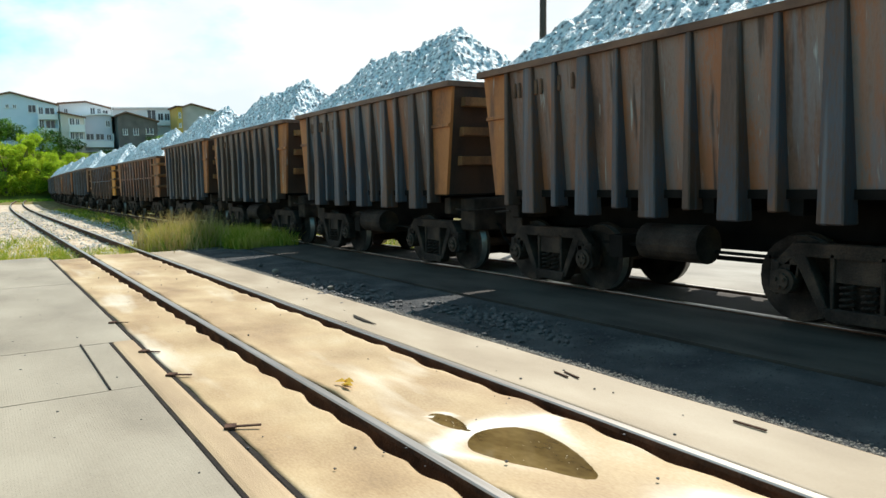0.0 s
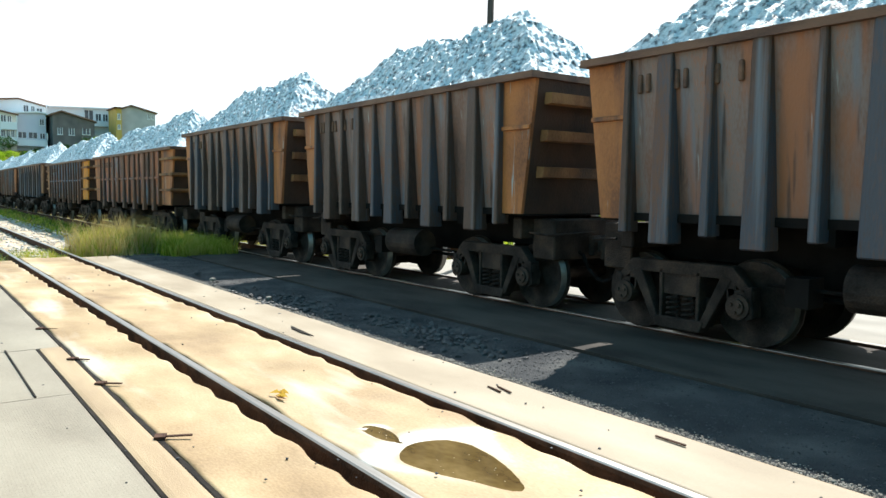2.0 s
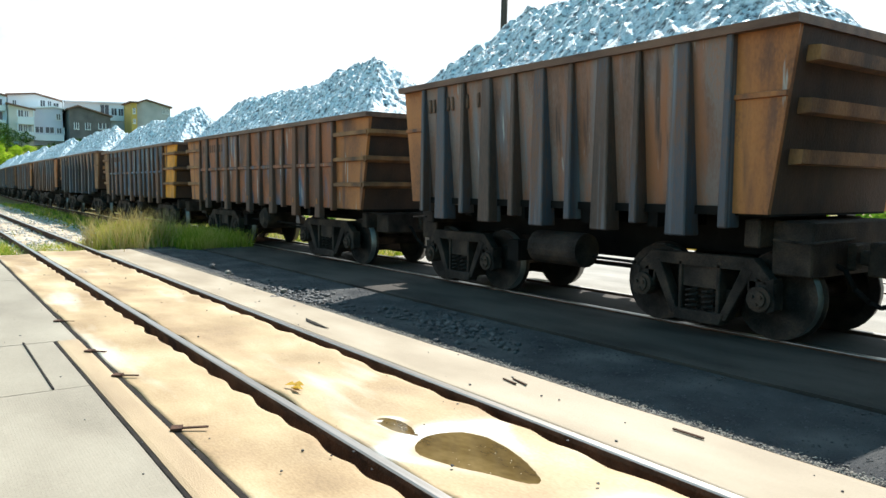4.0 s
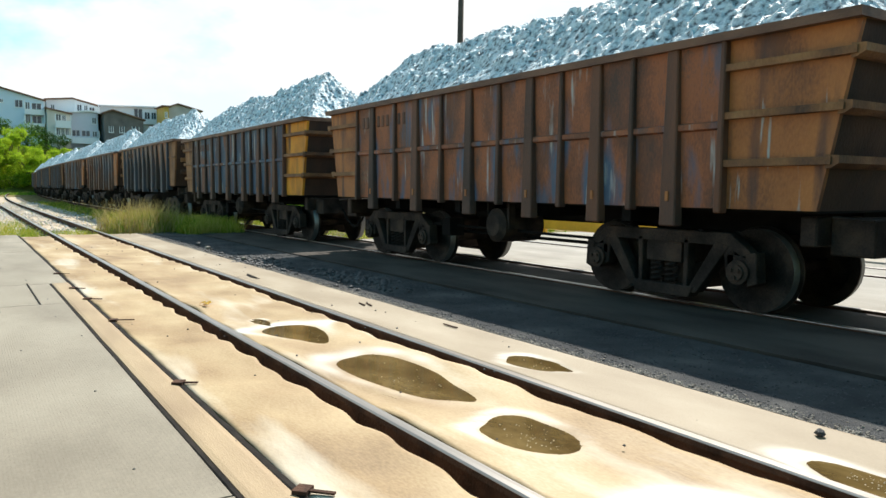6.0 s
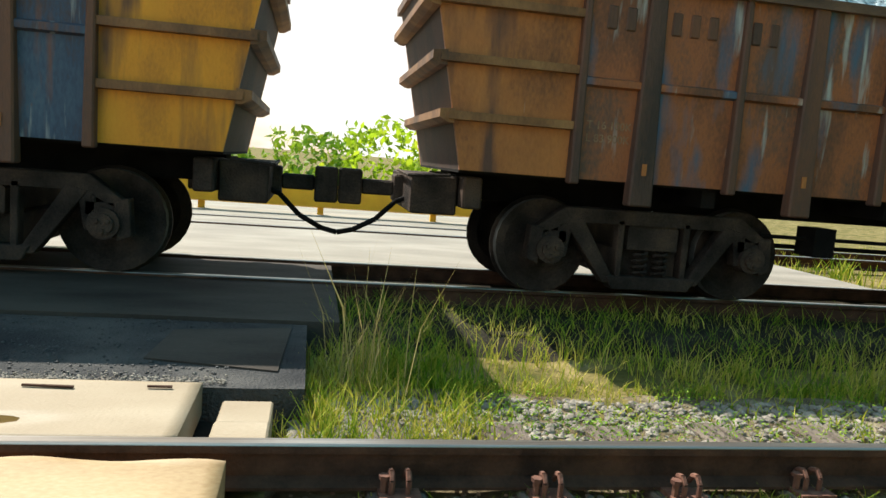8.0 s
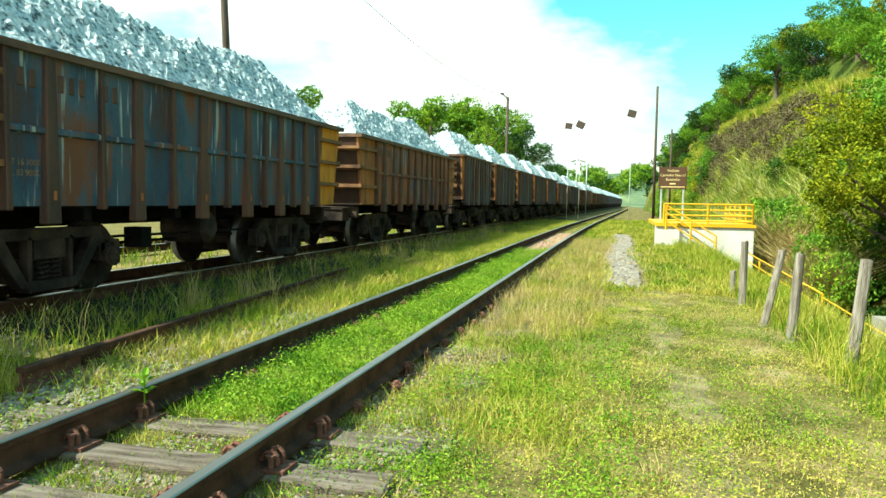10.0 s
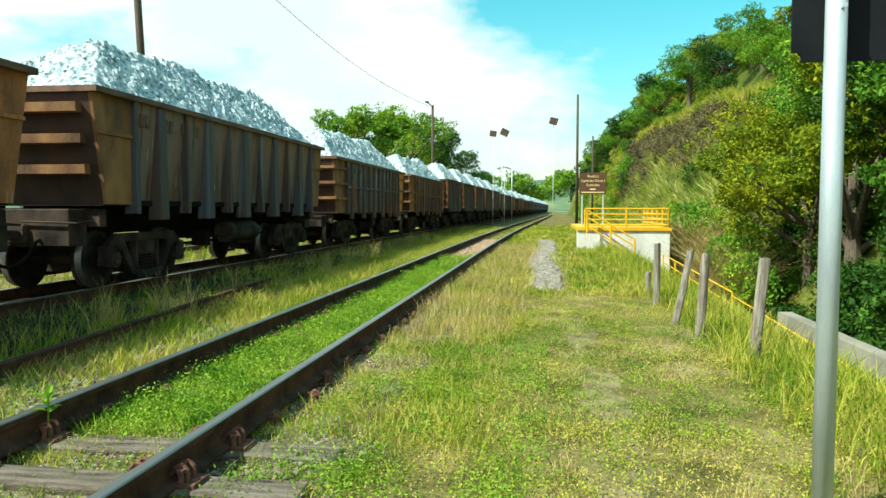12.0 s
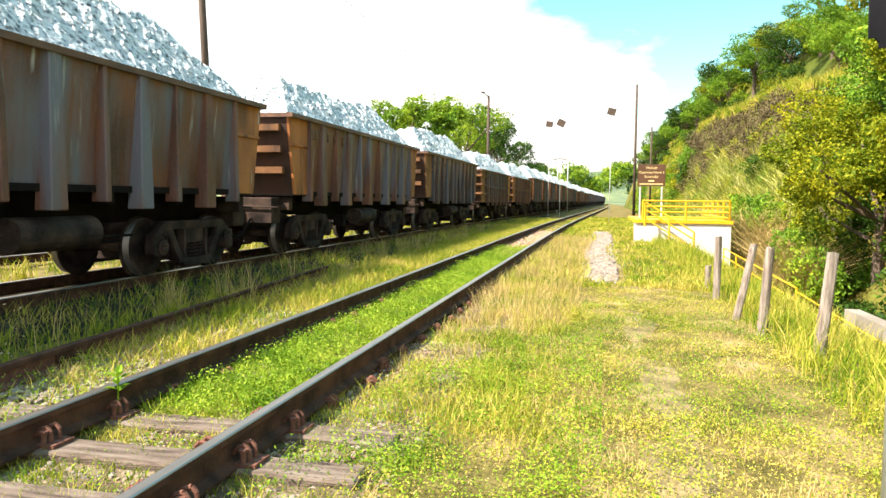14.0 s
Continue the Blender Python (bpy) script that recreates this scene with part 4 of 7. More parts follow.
def spring_mesh():
    bm = bmesh.new()
    for k in range(36):
        a, b = k * 0.75, (k + 1) * 0.75
        tube(bm, (0.055 * math.cos(a), 0.055 * math.sin(a), 0.20 + 0.006 * k), (0.055 * math.cos(b), 0.055 * math.sin(b), 0.20 + 0.006 * (k + 1)), 0.014, seg=5)
    return mesh_of("spring", bm, "iron")


def axle_box_mesh():
    bm = bmesh.new()
    tube(bm, (0, -0.10, 0), (0, 0.06, 0), 0.115, seg=14)
    tube(bm, (0, -0.125, 0), (0, -0.10, 0), 0.075, seg=12)
    for k in range(3):
        a = k * math.tau / 3 + 0.5
        tube(bm, (0.045 * math.cos(a), -0.145, 0.045 * math.sin(a)), (0.045 * math.cos(a), -0.12, 0.045 * math.sin(a)), 0.016, seg=6)
    box(bm, -0.13, 0.13, -0.06, 0.06, 0.06, 0.15)
    return mesh_of("axle_box", bm, "iron")


WHEEL_R = 0.39
WHEELSET, SPRING, AXLE_BOX = wheelset_mesh(WHEEL_R), spring_mesh(), axle_box_mesh()
FRAMES = {}


def add_bogie(root, x, ax):
    if ax not in FRAMES:
        FRAMES[ax] = side_frame_mesh(ax)
    bm = bmesh.new()
    prism(bm, [(-0.22, 0.42), (-0.22, 0.60), (-0.12, 0.70), (0.12, 0.70), (0.22, 0.60), (0.22, 0.42)], 1, -0.80, 0.80)
    box(bm, -0.30, 0.30, -0.70, 0.70, 0.16, 0.415)
    bogie = part("bogie", bm, "iron", root, "dark cast-iron bogie", pose(x, 0, 0))
    for s in (-1, 1):
        part("side_frame", FRAMES[ax], "iron", bogie, "", pose(0, s * 0.76, 0))
        for d in (-0.09, 0.09):
            part("spring", SPRING, "iron", bogie, "", pose(d, s * 0.78, 0))
        for d in (-ax, ax):
            part("axle_box", AXLE_BOX, "iron", bogie, "", pose(d, s * 0.76, WHEEL_R, 0, 0, 0 if s < 0 else 180))
    for d in (-ax, ax):
        part("wheelset", WHEELSET, "iron", bogie, "steel wheels with polished treads on an axle", pose(d, 0, WHEEL_R))
    return bogie


def heap_mesh(half, rim, seed):
    bm = bmesh.new()
    nx, ny = int(half * 36), 44
    L, W = half - 0.12, 1.0
    rows = []
    for i in range(nx + 1):
        x = -L + 2 * L * i / nx
        row = []
        for j in range(ny + 1):
            y = -W + 2 * W * j / ny
            ex, ey = L - abs(x), W - abs(y)
            top = 0.98 + 0.20 * noise.noise((x * 0.55, y * 0.8, seed)) + 0.10 * noise.noise((x * 1.7, y * 1.7, seed + 3))
            lift = max(0.0, min(1.0, (x / L - 0.15) / 0.5))
            top += 0.26 * lift
            h = min(top, ex * (0.86 if x > 0 else 0.66) + 0.02, ey * 1.15 + 0.02 + 0.02 * ex)
            h = h + (0.08 * noise.noise((x * 3.1, y * 3.1, seed)) + 0.045 * noise.noise((x * 8.3, y * 8.3, seed)) + 0.05 * noise.noise((x * 15, y * 15, seed)) + 0.05 * noise.noise((x * 31, y * 31, seed))) * min(1, ex * 2, ey * 4 + 0.15)
            row.append(bm.verts.new((x + random.uniform(-0.02, 0.02), y, rim - 0.08 + h)))
        rows.append(row)
    for i in range(nx):
        for j in range(ny):
            a, b, c, d = rows[i][j], rows[i + 1][j], rows[i + 1][j + 1], rows[i][j + 1]
            if (i + j) % 2:
                bm.faces.new((a, b, c))
                bm.faces.new((a, c, d))
            else:
                bm.faces.new((a, b, d))
                bm.faces.new((b, c, d))
    return mesh_of("ore_load", bm, "ore")


def rib_mesh(kind, wide, top, low, paint):
    """Side post from just under the rim down past the sill; deeper towards the bottom on the smooth wagons."""
    bm = bmesh.new()
    a, b = wide / 2, wide * (0.36 if kind == "smooth" else 0.34)
    y_top = -1.115
    back = -1.03
    for z0, z1 in ((low, top),):
        lo = [(-a, -1.135), (a, -1.135), (a * 1.15, back + (0.10 if kind == "smooth" else 0)), (-a * 1.15, back + (0.10 if kind == "smooth" else 0))]
        hi = [(-b, y_top), (b, y_top), (b * 1.1, back), (-b * 1.1, back)]
        v0, v1 = [bm.verts.new((*p, z0)) for p in lo], [bm.verts.new((*p, z1)) for p in hi]
        for k in range(4):
            bm.faces.new((v0[k], v0[(k + 1) % 4], v1[(k + 1) % 4], v1[k]))
        bm.faces.new(v0)
        bm.faces.new(v1)
    bmesh.ops.bevel(bm, geom=bm.edges[:], offset=0.012, segments=1, affect="EDGES")
    return mesh_of("side_post", bm, paint)


def build_wagon(style, half, rim, paint, end_paint, label, seed, ladder=False):
    """An ore gondola; style smooth (tapering posts) or ribbed (posts with a waist rail and ribbed ends)."""
    k = half / 4.8
    root = tagged(new("ore_wagon"), label, "freight wagon", "ore wagons of the train")
    sill = 1.14 if style == "smooth" else 0.97
    post_end = 0.80 * half if style == "smooth" else 3.6 * k
    # side sheets
    for s in (-1, 1):
        bm = bmesh.new()
        yt, yb = 1.075, (0.96 if style == "smooth" else 1.055)
        prism(bm, [(s * yb, sill), (s * yt, rim - 0.04), (s * (yt - 0.02), rim - 0.04), (s * (yb - 0.02), sill)], 0, -post_end, post_end)
        part("side_wall", bm, paint, root)
        if style == "ribbed":
            bm = bmesh.new()
            prism(bm, [(s * 1.05, 1.66), (s * 1.105, 1.68), (s * 1.105, 1.73), (s * 1.05, 1.75)], 0, -post_end, post_end)
            part("waist_rail", bm, paint, root)
    # posts
    if style == "smooth":
        post_mat = {"rust_side": "rust_side", "short_side": "short_post"}.get(paint, "tapered_post")
        mains = [v * half for v in (-0.655, -0.335, -0.015, 0.305, 0.625)]
        smalls = [v * half for v in (-0.80, -0.495, -0.165, 0.15, 0.455, 0.79)]
        mm, sm = rib_mesh(style, 0.25 * max(k, 0.9), rim - 0.05, sill - 0.22, post_mat), rib_mesh(style, 0.10 * max(k, 0.9), rim - 0.05, sill - 0.13, post_mat)
    else:
        mains, smalls = [v * k for v in (-3.05, -1.68, -0.3, 0.95, 2.05, 3.05)], [v * k for v in (-3.6, -2.3, -0.98, 0.35, 1.5, 2.55, 3.6)]
        mm, sm = rib_mesh(style, 0.19, rim - 0.05, sill - 0.18, "post_paint"), rib_mesh(style, 0.075, rim - 0.05, sill - 0.04, "post_paint")
    for s in (0, 180):
        for v in mains:
            part("side_post", mm, paint, root, "", pose(v, 0, 0, 0, 0, s))
        for v in smalls:
            part("side_post", sm, paint, root, "", pose(v, 0, 0, 0, 0, s))
    # ends: corner panels leaning in towards the bottom, sheet and horizontal stiffeners
    low_in = 0.33 * max(k, 0.75)
    for s in (-1, 1):
        colour = end_paint if s > 0 or end_paint == 'ochre' else 'end_rust'
        for w in (-1, 1):
            bm = bmesh.new()
            prism(bm, [(s * post_end, sill + 0.0), (s * (half - low_in), sill), (s * (half - 0.03), rim - 0.04), (s * post_end, rim - 0.04)], 1, min(w * 1.0, w * 1.045), max(w * 1.0, w * 1.045))
            part("corner_panel", bm, colour, root, "worn ochre-painted corner panel" if colour in ("ochre", "yellow_end") else "")
        bm = bmesh.new()
        prism(bm, [(s * (half - low_in), sill), (s * (half - 0.03), rim - 0.04), (s * (half - 0.07), rim - 0.04), (s * (half - low_in - 0.04), sill)], 1, -1.0, 1.0)
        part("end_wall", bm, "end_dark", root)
        levels = (0.26, 0.53, 0.80) if style == "ribbed" else (0.30, 0.56, 0.82)
        for u in levels:
            z = sill + (rim - sill) * u
            xe = s * (half - low_in + (low_in - 0.03) * u)
            bm = bmesh.new()
            if style == "smooth":
                prism(bm, [(xe, z - 0.065), (xe + s * 0.115, z - 0.055), (xe + s * 0.125, z + 0.06), (xe, z + 0.07)], 1, -0.88, 0.88)
            else:
                prism(bm, [(xe, z - 0.06), (xe + s * 0.05, z - 0.055), (xe + s * 0.11, z - 0.02), (xe + s * 0.11, z + 0.04), (xe, z + 0.05)], 1, -1.09, 1.09)
            if style == "ribbed":
                for w in (-1, 1):
                    prism(bm, [(w * 1.04, z - 0.035), (w * 1.105, z - 0.03), (w * 1.105, z + 0.03), (w * 1.04, z + 0.035)], 0, min(s * post_end, xe + s * 0.05), max(s * post_end, xe + s * 0.05))
            part("end_stiffener", bm, "end_rust", root)
        if style == "smooth":
            for w in (-1, 1):
                bm = bmesh.new()
                z = sill + (rim - sill) * 0.62
                xe = half - low_in + (low_in - 0.03) * 0.62
                prism(bm, [(w * 1.03, z - 0.03), (w * 1.075, z - 0.02), (w * 1.075, z + 0.02), (w * 1.03, z + 0.03)], 0, min(s * post_end, s * xe), max(s * post_end, s * xe))
                part("corner_band", bm, colour, root)
        # coupler, draught gear and hose, meeting the next wagon's halfway
        reach = half + (0.525 if half > 4 else 0.355)
        bm = bmesh.new()
        for p0, p1, y, z0, z1 in ((half - 0.7, half + 0.05, 0.14, 0.64, 0.88), (half + 0.05, reach - 0.2, 0.075, 0.69, 0.82), (reach - 0.2, reach - 0.005, 0.14, 0.60, 0.90)):
            box(bm, min(s * p0, s * p1), max(s * p0, s * p1), -y, y, z0, z1)
        box(bm, min(s * (half - 0.55), s * (half - 0.4)), max(s * (half - 0.55), s * (half - 0.4)), -0.9, 0.9, sill - 0.3, sill - 0.05)
        # added block, fills in for the dark far wheel and brake beams
        box(bm, min(s * (half - 0.39), s * (half - 0.02)), max(s * (half - 0.39), s * (half - 0.02)), -0.72, 0.72, 0.60, sill - 0.06)
        bmesh.ops.bevel(bm, geom=bm.edges[:], offset=0.015, segments=1, affect="EDGES")
        part("coupler", bm, "iron", root, "dark iron coupler and headstock with an added block below")
        bm = bmesh.new()
        for a, b in (((half - 0.3, -0.85, 0.92), (half + 0.02, -0.85, 0.90)), ((half + 0.02, -0.85, 0.90), (half + 0.02, -0.1, 0.92))):
            tube(bm, (s * a[0], *a[1:]), (s * b[0], *b[1:]), 0.014, seg=6)
        part("uncoupling_lever", bm, "iron", root, "thin bent uncoupling lever")
        bm = bmesh.new()
        pts = [Vector((s * (half - 0.1), -0.30, 0.72)), Vector((s * (half + 0.05), -0.31, 0.66)), Vector((s * (half * 0.6 + reach * 0.4), -0.31, 0.50)), Vector((s * (half * 0.25 + reach * 0.75), -0.30, 0.40)), Vector((s * reach, -0.30, 0.37))]
        for a, b in zip(pts, pts[1:]):
            tube(bm, a, b, 0.022, seg=7)
        part("brake_hose", bm, "black", root, "black rubber brake hose", smooth=True)
    # rim
    bm = bmesh.new()
    for s in (-1, 1):
        prism(bm, [(s * 1.04, rim - 0.075), (s * 1.14, rim - 0.075), (s * 1.14, rim), (s * 1.02, rim)], 0, -half, half)
        prism(bm, [(s * (half - 0.08), rim - 0.075), (s * half, rim - 0.075), (s * half, rim), (s * (half - 0.08), rim)], 1, -1.04, 1.04)
    part("rim", bm, "rim", root, "bright rubbed steel top rim")
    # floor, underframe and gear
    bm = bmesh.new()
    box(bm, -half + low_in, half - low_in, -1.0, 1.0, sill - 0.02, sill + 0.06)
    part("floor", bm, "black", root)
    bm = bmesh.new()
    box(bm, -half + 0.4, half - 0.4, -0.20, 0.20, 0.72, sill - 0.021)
    part("centre_sill", bm, "black", root, "near-black centre sill, underside shade in its colour")
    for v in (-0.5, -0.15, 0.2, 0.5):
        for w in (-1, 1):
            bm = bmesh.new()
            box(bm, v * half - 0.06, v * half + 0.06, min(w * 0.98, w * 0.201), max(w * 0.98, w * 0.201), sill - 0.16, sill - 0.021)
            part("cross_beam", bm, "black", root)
    bm = bmesh.new()
    if style == "ribbed":
        tube(bm, (0.1, -0.92, 0.66), (0.1, -0.30, 0.66), 0.22, seg=20)
        tube(bm, (0.1, -0.98, 0.66), (0.1, -0.92, 0.66), 0.14, 0.22, seg=20)
        for d in (-0.12, 0.32):
            box(bm, d - 0.02, d + 0.02, -0.9, -0.8, 0.62, sill - 0.022)
    else:
        tube(bm, (-0.1 * half, -0.82, 0.66), (0.16 * half, -0.82, 0.66), 0.19, seg=18)
    part("brake_reservoir", bm, "iron", root, "rusty cylindrical brake reservoir")
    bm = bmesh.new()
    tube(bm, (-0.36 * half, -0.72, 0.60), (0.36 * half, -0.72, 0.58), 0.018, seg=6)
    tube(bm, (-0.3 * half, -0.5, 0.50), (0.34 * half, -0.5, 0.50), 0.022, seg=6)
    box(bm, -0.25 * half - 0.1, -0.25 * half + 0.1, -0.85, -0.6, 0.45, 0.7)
    # added box that covers the lit ground seen below the centre sill
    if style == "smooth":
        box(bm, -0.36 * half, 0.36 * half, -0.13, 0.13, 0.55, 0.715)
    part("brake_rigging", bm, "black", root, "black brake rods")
    if ladder:
        bm = bmesh.new()
        for xx in (post_end + 0.06, post_end + 0.36):
            tube(bm, (xx, -1.11, sill), (xx, -1.11, rim - 0.1), 0.014, seg=6)
        for q in range(6):
            z = sill + 0.08 + q * 0.24
            tube(bm, (post_end + 0.06, -1.11, z), (post_end + 0.36, -1.11, z), 0.012, seg=6)
        part("ladder", bm, "rim", root, "thin steel end ladder")
    for s in (-1, 1):
        add_bogie(root, s * (0.645 * half if style == "smooth" else 2.75 * k), round(0.89 * max(k, 0.72), 3))
    part("ore_load", heap_mesh(half, rim, seed), "ore", root, "heaped glittering grey iron ore")
    # cast number on the side and stencilled data, as plain bars of their size
    x = -post_end + 0.16 * k
    for w in (2, 3, 2, 1):
        for q in range(w):
            bm = bmesh.new()
            box(bm, x, x + 0.085 * k, -1.082, -1.05, rim - 0.40, rim - 0.22)
            bmesh.ops.bevel(bm, geom=bm.edges[:], offset=0.012, segments=1, affect="EDGES")
            part("number_bar", bm, "rim" if style == "smooth" else "post_paint", root)
            x += 0.15 * k
        x += 0.22 * k
    for v in mains if style == "ribbed" else ():
        bm = bmesh.new()
        box(bm, v - 0.018, v + 0.018, -1.142, -1.128, sill + 0.06, sill + 0.15)
        part("reflector", bm, "ochre", root, "small worn yellow reflector")
    if style == "ribbed":
        for q, txt in enumerate(("T 16 100K", "L 83 900K")):
            cu = bpy.data.curves.new("weight_text", "FONT")
            cu.body, cu.size, cu.extrude = txt, 0.085, 0.001
            cu.materials.append(MAT["faded_letter"])
            ob = new("weight_text", cu)
            ob.parent = root
            ob.matrix_basis = pose(-3.52 * k, -1.062, 1.36 - 0.1 * q, 90, 0, 0)
    return root


P_SHORT = build_wagon("smooth", 2.97, 2.74, "short_side", "ochre", "rust-brown and grey ore wagon with tapering side posts and heaped ore", 1.0)
P_RIBBED = build_wagon("ribbed", 4.8, 2.5, "ribbed", "ochre", "orange-rust ribbed ore wagon with a waist rail and heaped ore", 11.0)
P_BLUE = build_wagon("ribbed", 4.8, 2.5, "blue", "yellow_end", "faded blue ribbed ore wagon with yellow corner panels and heaped ore", 21.0)
P_LONG = build_wagon("smooth", 4.8, 2.62, "smooth", "end_rust", "grey-brown ore wagon with tapering side posts and heaped ore", 31.0)
P_LADDER = build_wagon("smooth", 4.8, 2.62, "blue", "end_rust", "blue-grey ore wagon with tapering posts, end ladder and heaped ore", 41.0, ladder=True)
P_RUST = build_wagon("smooth", 4.8, 2.62, "rust_side", "ochre", "rust-orange ore wagon with tapering side posts and heaped ore", 51.0)

# centre of every wagon along the track at the start, from front to rear
TRAIN = []
USED = set()


def add_wagon(proto, x):
    if proto.name in USED:
        ob = copy_thing(proto, pose(0, 0, 0))
    else:
        USED.add(proto.name)
        ob = proto
    TRAIN.append((ob, x))


LONG, SHORT_P = 10.65, 6.65
x_w0 = -8.34 + 2.97
for i in range(4):
    add_wagon(P_SHORT, x_w0 - SHORT_P * i)
add_wagon(P_SHORT, x_w0 + SHORT_P)
r1 = -38.85 + 4.8
behind = (P_RIBBED, P_BLUE, P_LONG, P_RUST, P_RUST, P_LADDER, P_LONG, P_LONG, P_RIBBED, P_LONG, P_LONG, P_RUST, P_LONG, P_RIBBED)
for i, p in enumerate(behind):
    add_wagon(p, r1 - LONG * i)
front = (P_RUST, P_LONG, P_RIBBED, P_RUST, P_RIBBED, P_BLUE, P_LONG, P_LONG, P_RIBBED, P_LONG, P_LONG, P_LADDER, P_LONG, P_LONG, P_LONG, P_RIBBED, P_LONG, P_LONG, P_LONG, P_LONG)
for i, p in enumerate(front):
    add_wagon(p, x_w0 + SHORT_P + 2.97 + 0.8 + 4.8 + LONG * i)

TRAVEL = [(0.0, 0.0), (1.0, 4.75), (2.0, 9.5), (3.0, 14.25), (4.2, 19.95), (5.2, 24.75), (6.3, 30.18), (6.75, 33.35), (7.2, 36.65), (8.2, 43.75), (9.3, 51.6), (10.3, 58.95), (11.3, 66.3), (12.3, 73.65), (13.3, 81.0), (14.0, 86.15)]


def travelled(t):
    for (a, s), (b, u) in zip(TRAVEL, TRAVEL[1:]):
        if t <= b:
            return s + (u - s) * (t - a) / (b - a)
    return TRAVEL[-1][1]


def wagon_pose(x):
    return pose(x, FAR_Y + bend(x), 0, 0, 0, math.degrees(math.atan(slope(x))))


# ---------------------------------------------------------------- plants
def blades(name, n, area, height, width, mat, label, lean=0.5, clump=0.0, keep=None, kind="stuff", category="grass", z0=None):
    """Grass as thin tapering blades with a bend; area is a function of n that gives x and y."""
    x, y = area(n)
    if clump:
        cx, cy = area(max(8, n // 60))
        pick = rng.integers(0, len(cx), n)
        w = rng.random(n) < clump
        x = np.where(w, cx[pick] + rng.normal(0, 0.07, n), x)
        y = np.where(w, cy[pick] + rng.normal(0, 0.07, n), y)
    if keep is not None:
        k = keep(x, y)
        x, y = x[k], y[k]
    n = len(x)
    h = height(x, y) * rng.uniform(0.45, 1.25, n)
    wd = width(x, y) * rng.uniform(0.7, 1.3, n)
    a, d = rng.uniform(0, math.tau, n), rng.uniform(0, math.tau, n)
    ln = lean * h * rng.uniform(0.2, 1.0, n)
    z = np.array([ground_z(p, q) for p, q in zip(x, y)]) - 0.02 if z0 is None else np.array([z0(p, q) for p, q in zip(x, y)]) if callable(z0) else np.full(n, z0)
    off = np.array([bend(p) for p in x])
    y = y + off
    ux, uy = np.cos(a) * wd / 2, np.sin(a) * wd / 2
    dx, dy = np.cos(d) * ln, np.sin(d) * ln
    mid = 0.55
    P = lambda s, f, g: np.stack([x + s * ux * f + dx * g * g, y + s * uy * f + dy * g * g, z + h * g * (1 - 0.15 * g * lean)], 1)
    q1 = np.stack([P(-1, 1, 0), P(1, 1, 0), P(1, 0.8, mid), P(-1, 0.8, mid)], 1)
    q2 = np.stack([P(-1, 0.8, mid), P(1, 0.8, mid), P(1, 0.12, 1), P(-1, 0.12, 1)], 1)
    v = np.concatenate([q1, q2], 1).reshape(-1, 3)
    return tagged(new(name, raw_mesh(name, v, 4, mat)), label, category, "", kind)


def leaves(name, pts, size, mat, label, category, up=0.4, kind=""):
    """Loose leaves as small bent quads at given points."""
    n = len(pts)
    s = size * rng.uniform(0.6, 1.3, n)
    nrm = rng.normal(0, 1, (n, 3)) + np.array([0, 0, up * 2])
    nrm /= np.linalg.norm(nrm, axis=1)[:, None]
    t = np.cross(nrm, rng.normal(0, 1, (n, 3)))
    t /= np.linalg.norm(t, axis=1)[:, None]
    b = np.cross(nrm, t)
    s = s[:, None]
    v = np.stack([pts - t * s, pts - b * s * 0.45, pts + t * s, pts + b * s * 0.45], 1).reshape(-1, 3)
    me = raw_mesh(name, v, 4, mat)
    return me


def uni(x0, x1, y0, y1, power=1.0):
    return lambda n: (x0 + (x1 - x0) * rng.random(n) ** power, rng.uniform(y0, y1, n))


def path_keep(x, y):
    worn = np.exp(-((y + 2.62 - 0.004 * x + 0.1 * np.sin(x * 0.7)) / 0.34) ** 2)
    bare = (np.abs(y + 2.15 + 0.15 * np.sin(x * 0.5)) < 0.30) & (x > 14.5) & (x < 34)
    return (rng.random(len(x)) > 0.38 * worn) & ~bare


con = lambda v: (lambda x, y: np.full(len(x), float(v)))
# lawn on the camera's side of the open track
def off_sleepers(x, y):
    """Keeps the ends of the nearest sleepers clear."""
    return path_keep(x, y) & ~((x < 7.5) & (y > -1.25) & (rng.random(len(x)) < 0.85))


def tussocky(x, y):
    """Height of the turf: low and worn near the path, taller in tussocks beside the rail and the fence."""
    lump = np.array([noise.noise((p * 1.3, q * 1.3, 2)) for p, q in zip(x, y)])
    return np.clip(0.045 + 0.06 * lump, 0.02, 0.12) * (0.6 + 0.8 * rng.random(len(x)))


blades("lawn_grass", 95000, uni(3.2, 16, -6.2, -0.66, 1.15), tussocky, con(0.006), "grass", "short yellow-green grass beside the track", 0.9, 0.45, off_sleepers)
blades("lawn_grass", 55000, uni(14, 60, -6.5, -0.66, 1.5), lambda x, y: 0.09 + 0.09 * rng.random(len(x)), lambda x, y: 0.008 + 0.0006 * x, "grass", "yellow-green grass further along the track", 0.8, 0.3, path_keep)
blades("lawn_grass", 50000, uni(4.6, 26, -6.0, -0.9, 1.25), tussocky, lambda x, y: 0.0035 + 0.0002 * x, "grass", "mixed short grass along the trodden path", 0.9, 0.5, off_sleepers)
blades("dry_grass", 15000, uni(7.0, 28, -1.9, -0.70, 1.3), lambda x, y: (0.10 + 0.14 * rng.random(len(x))) * np.clip((x - 5) / 5, 0.35, 1.25), con(0.005), "dry", "tall straw-coloured grass along the rail", 0.7, 0.6)
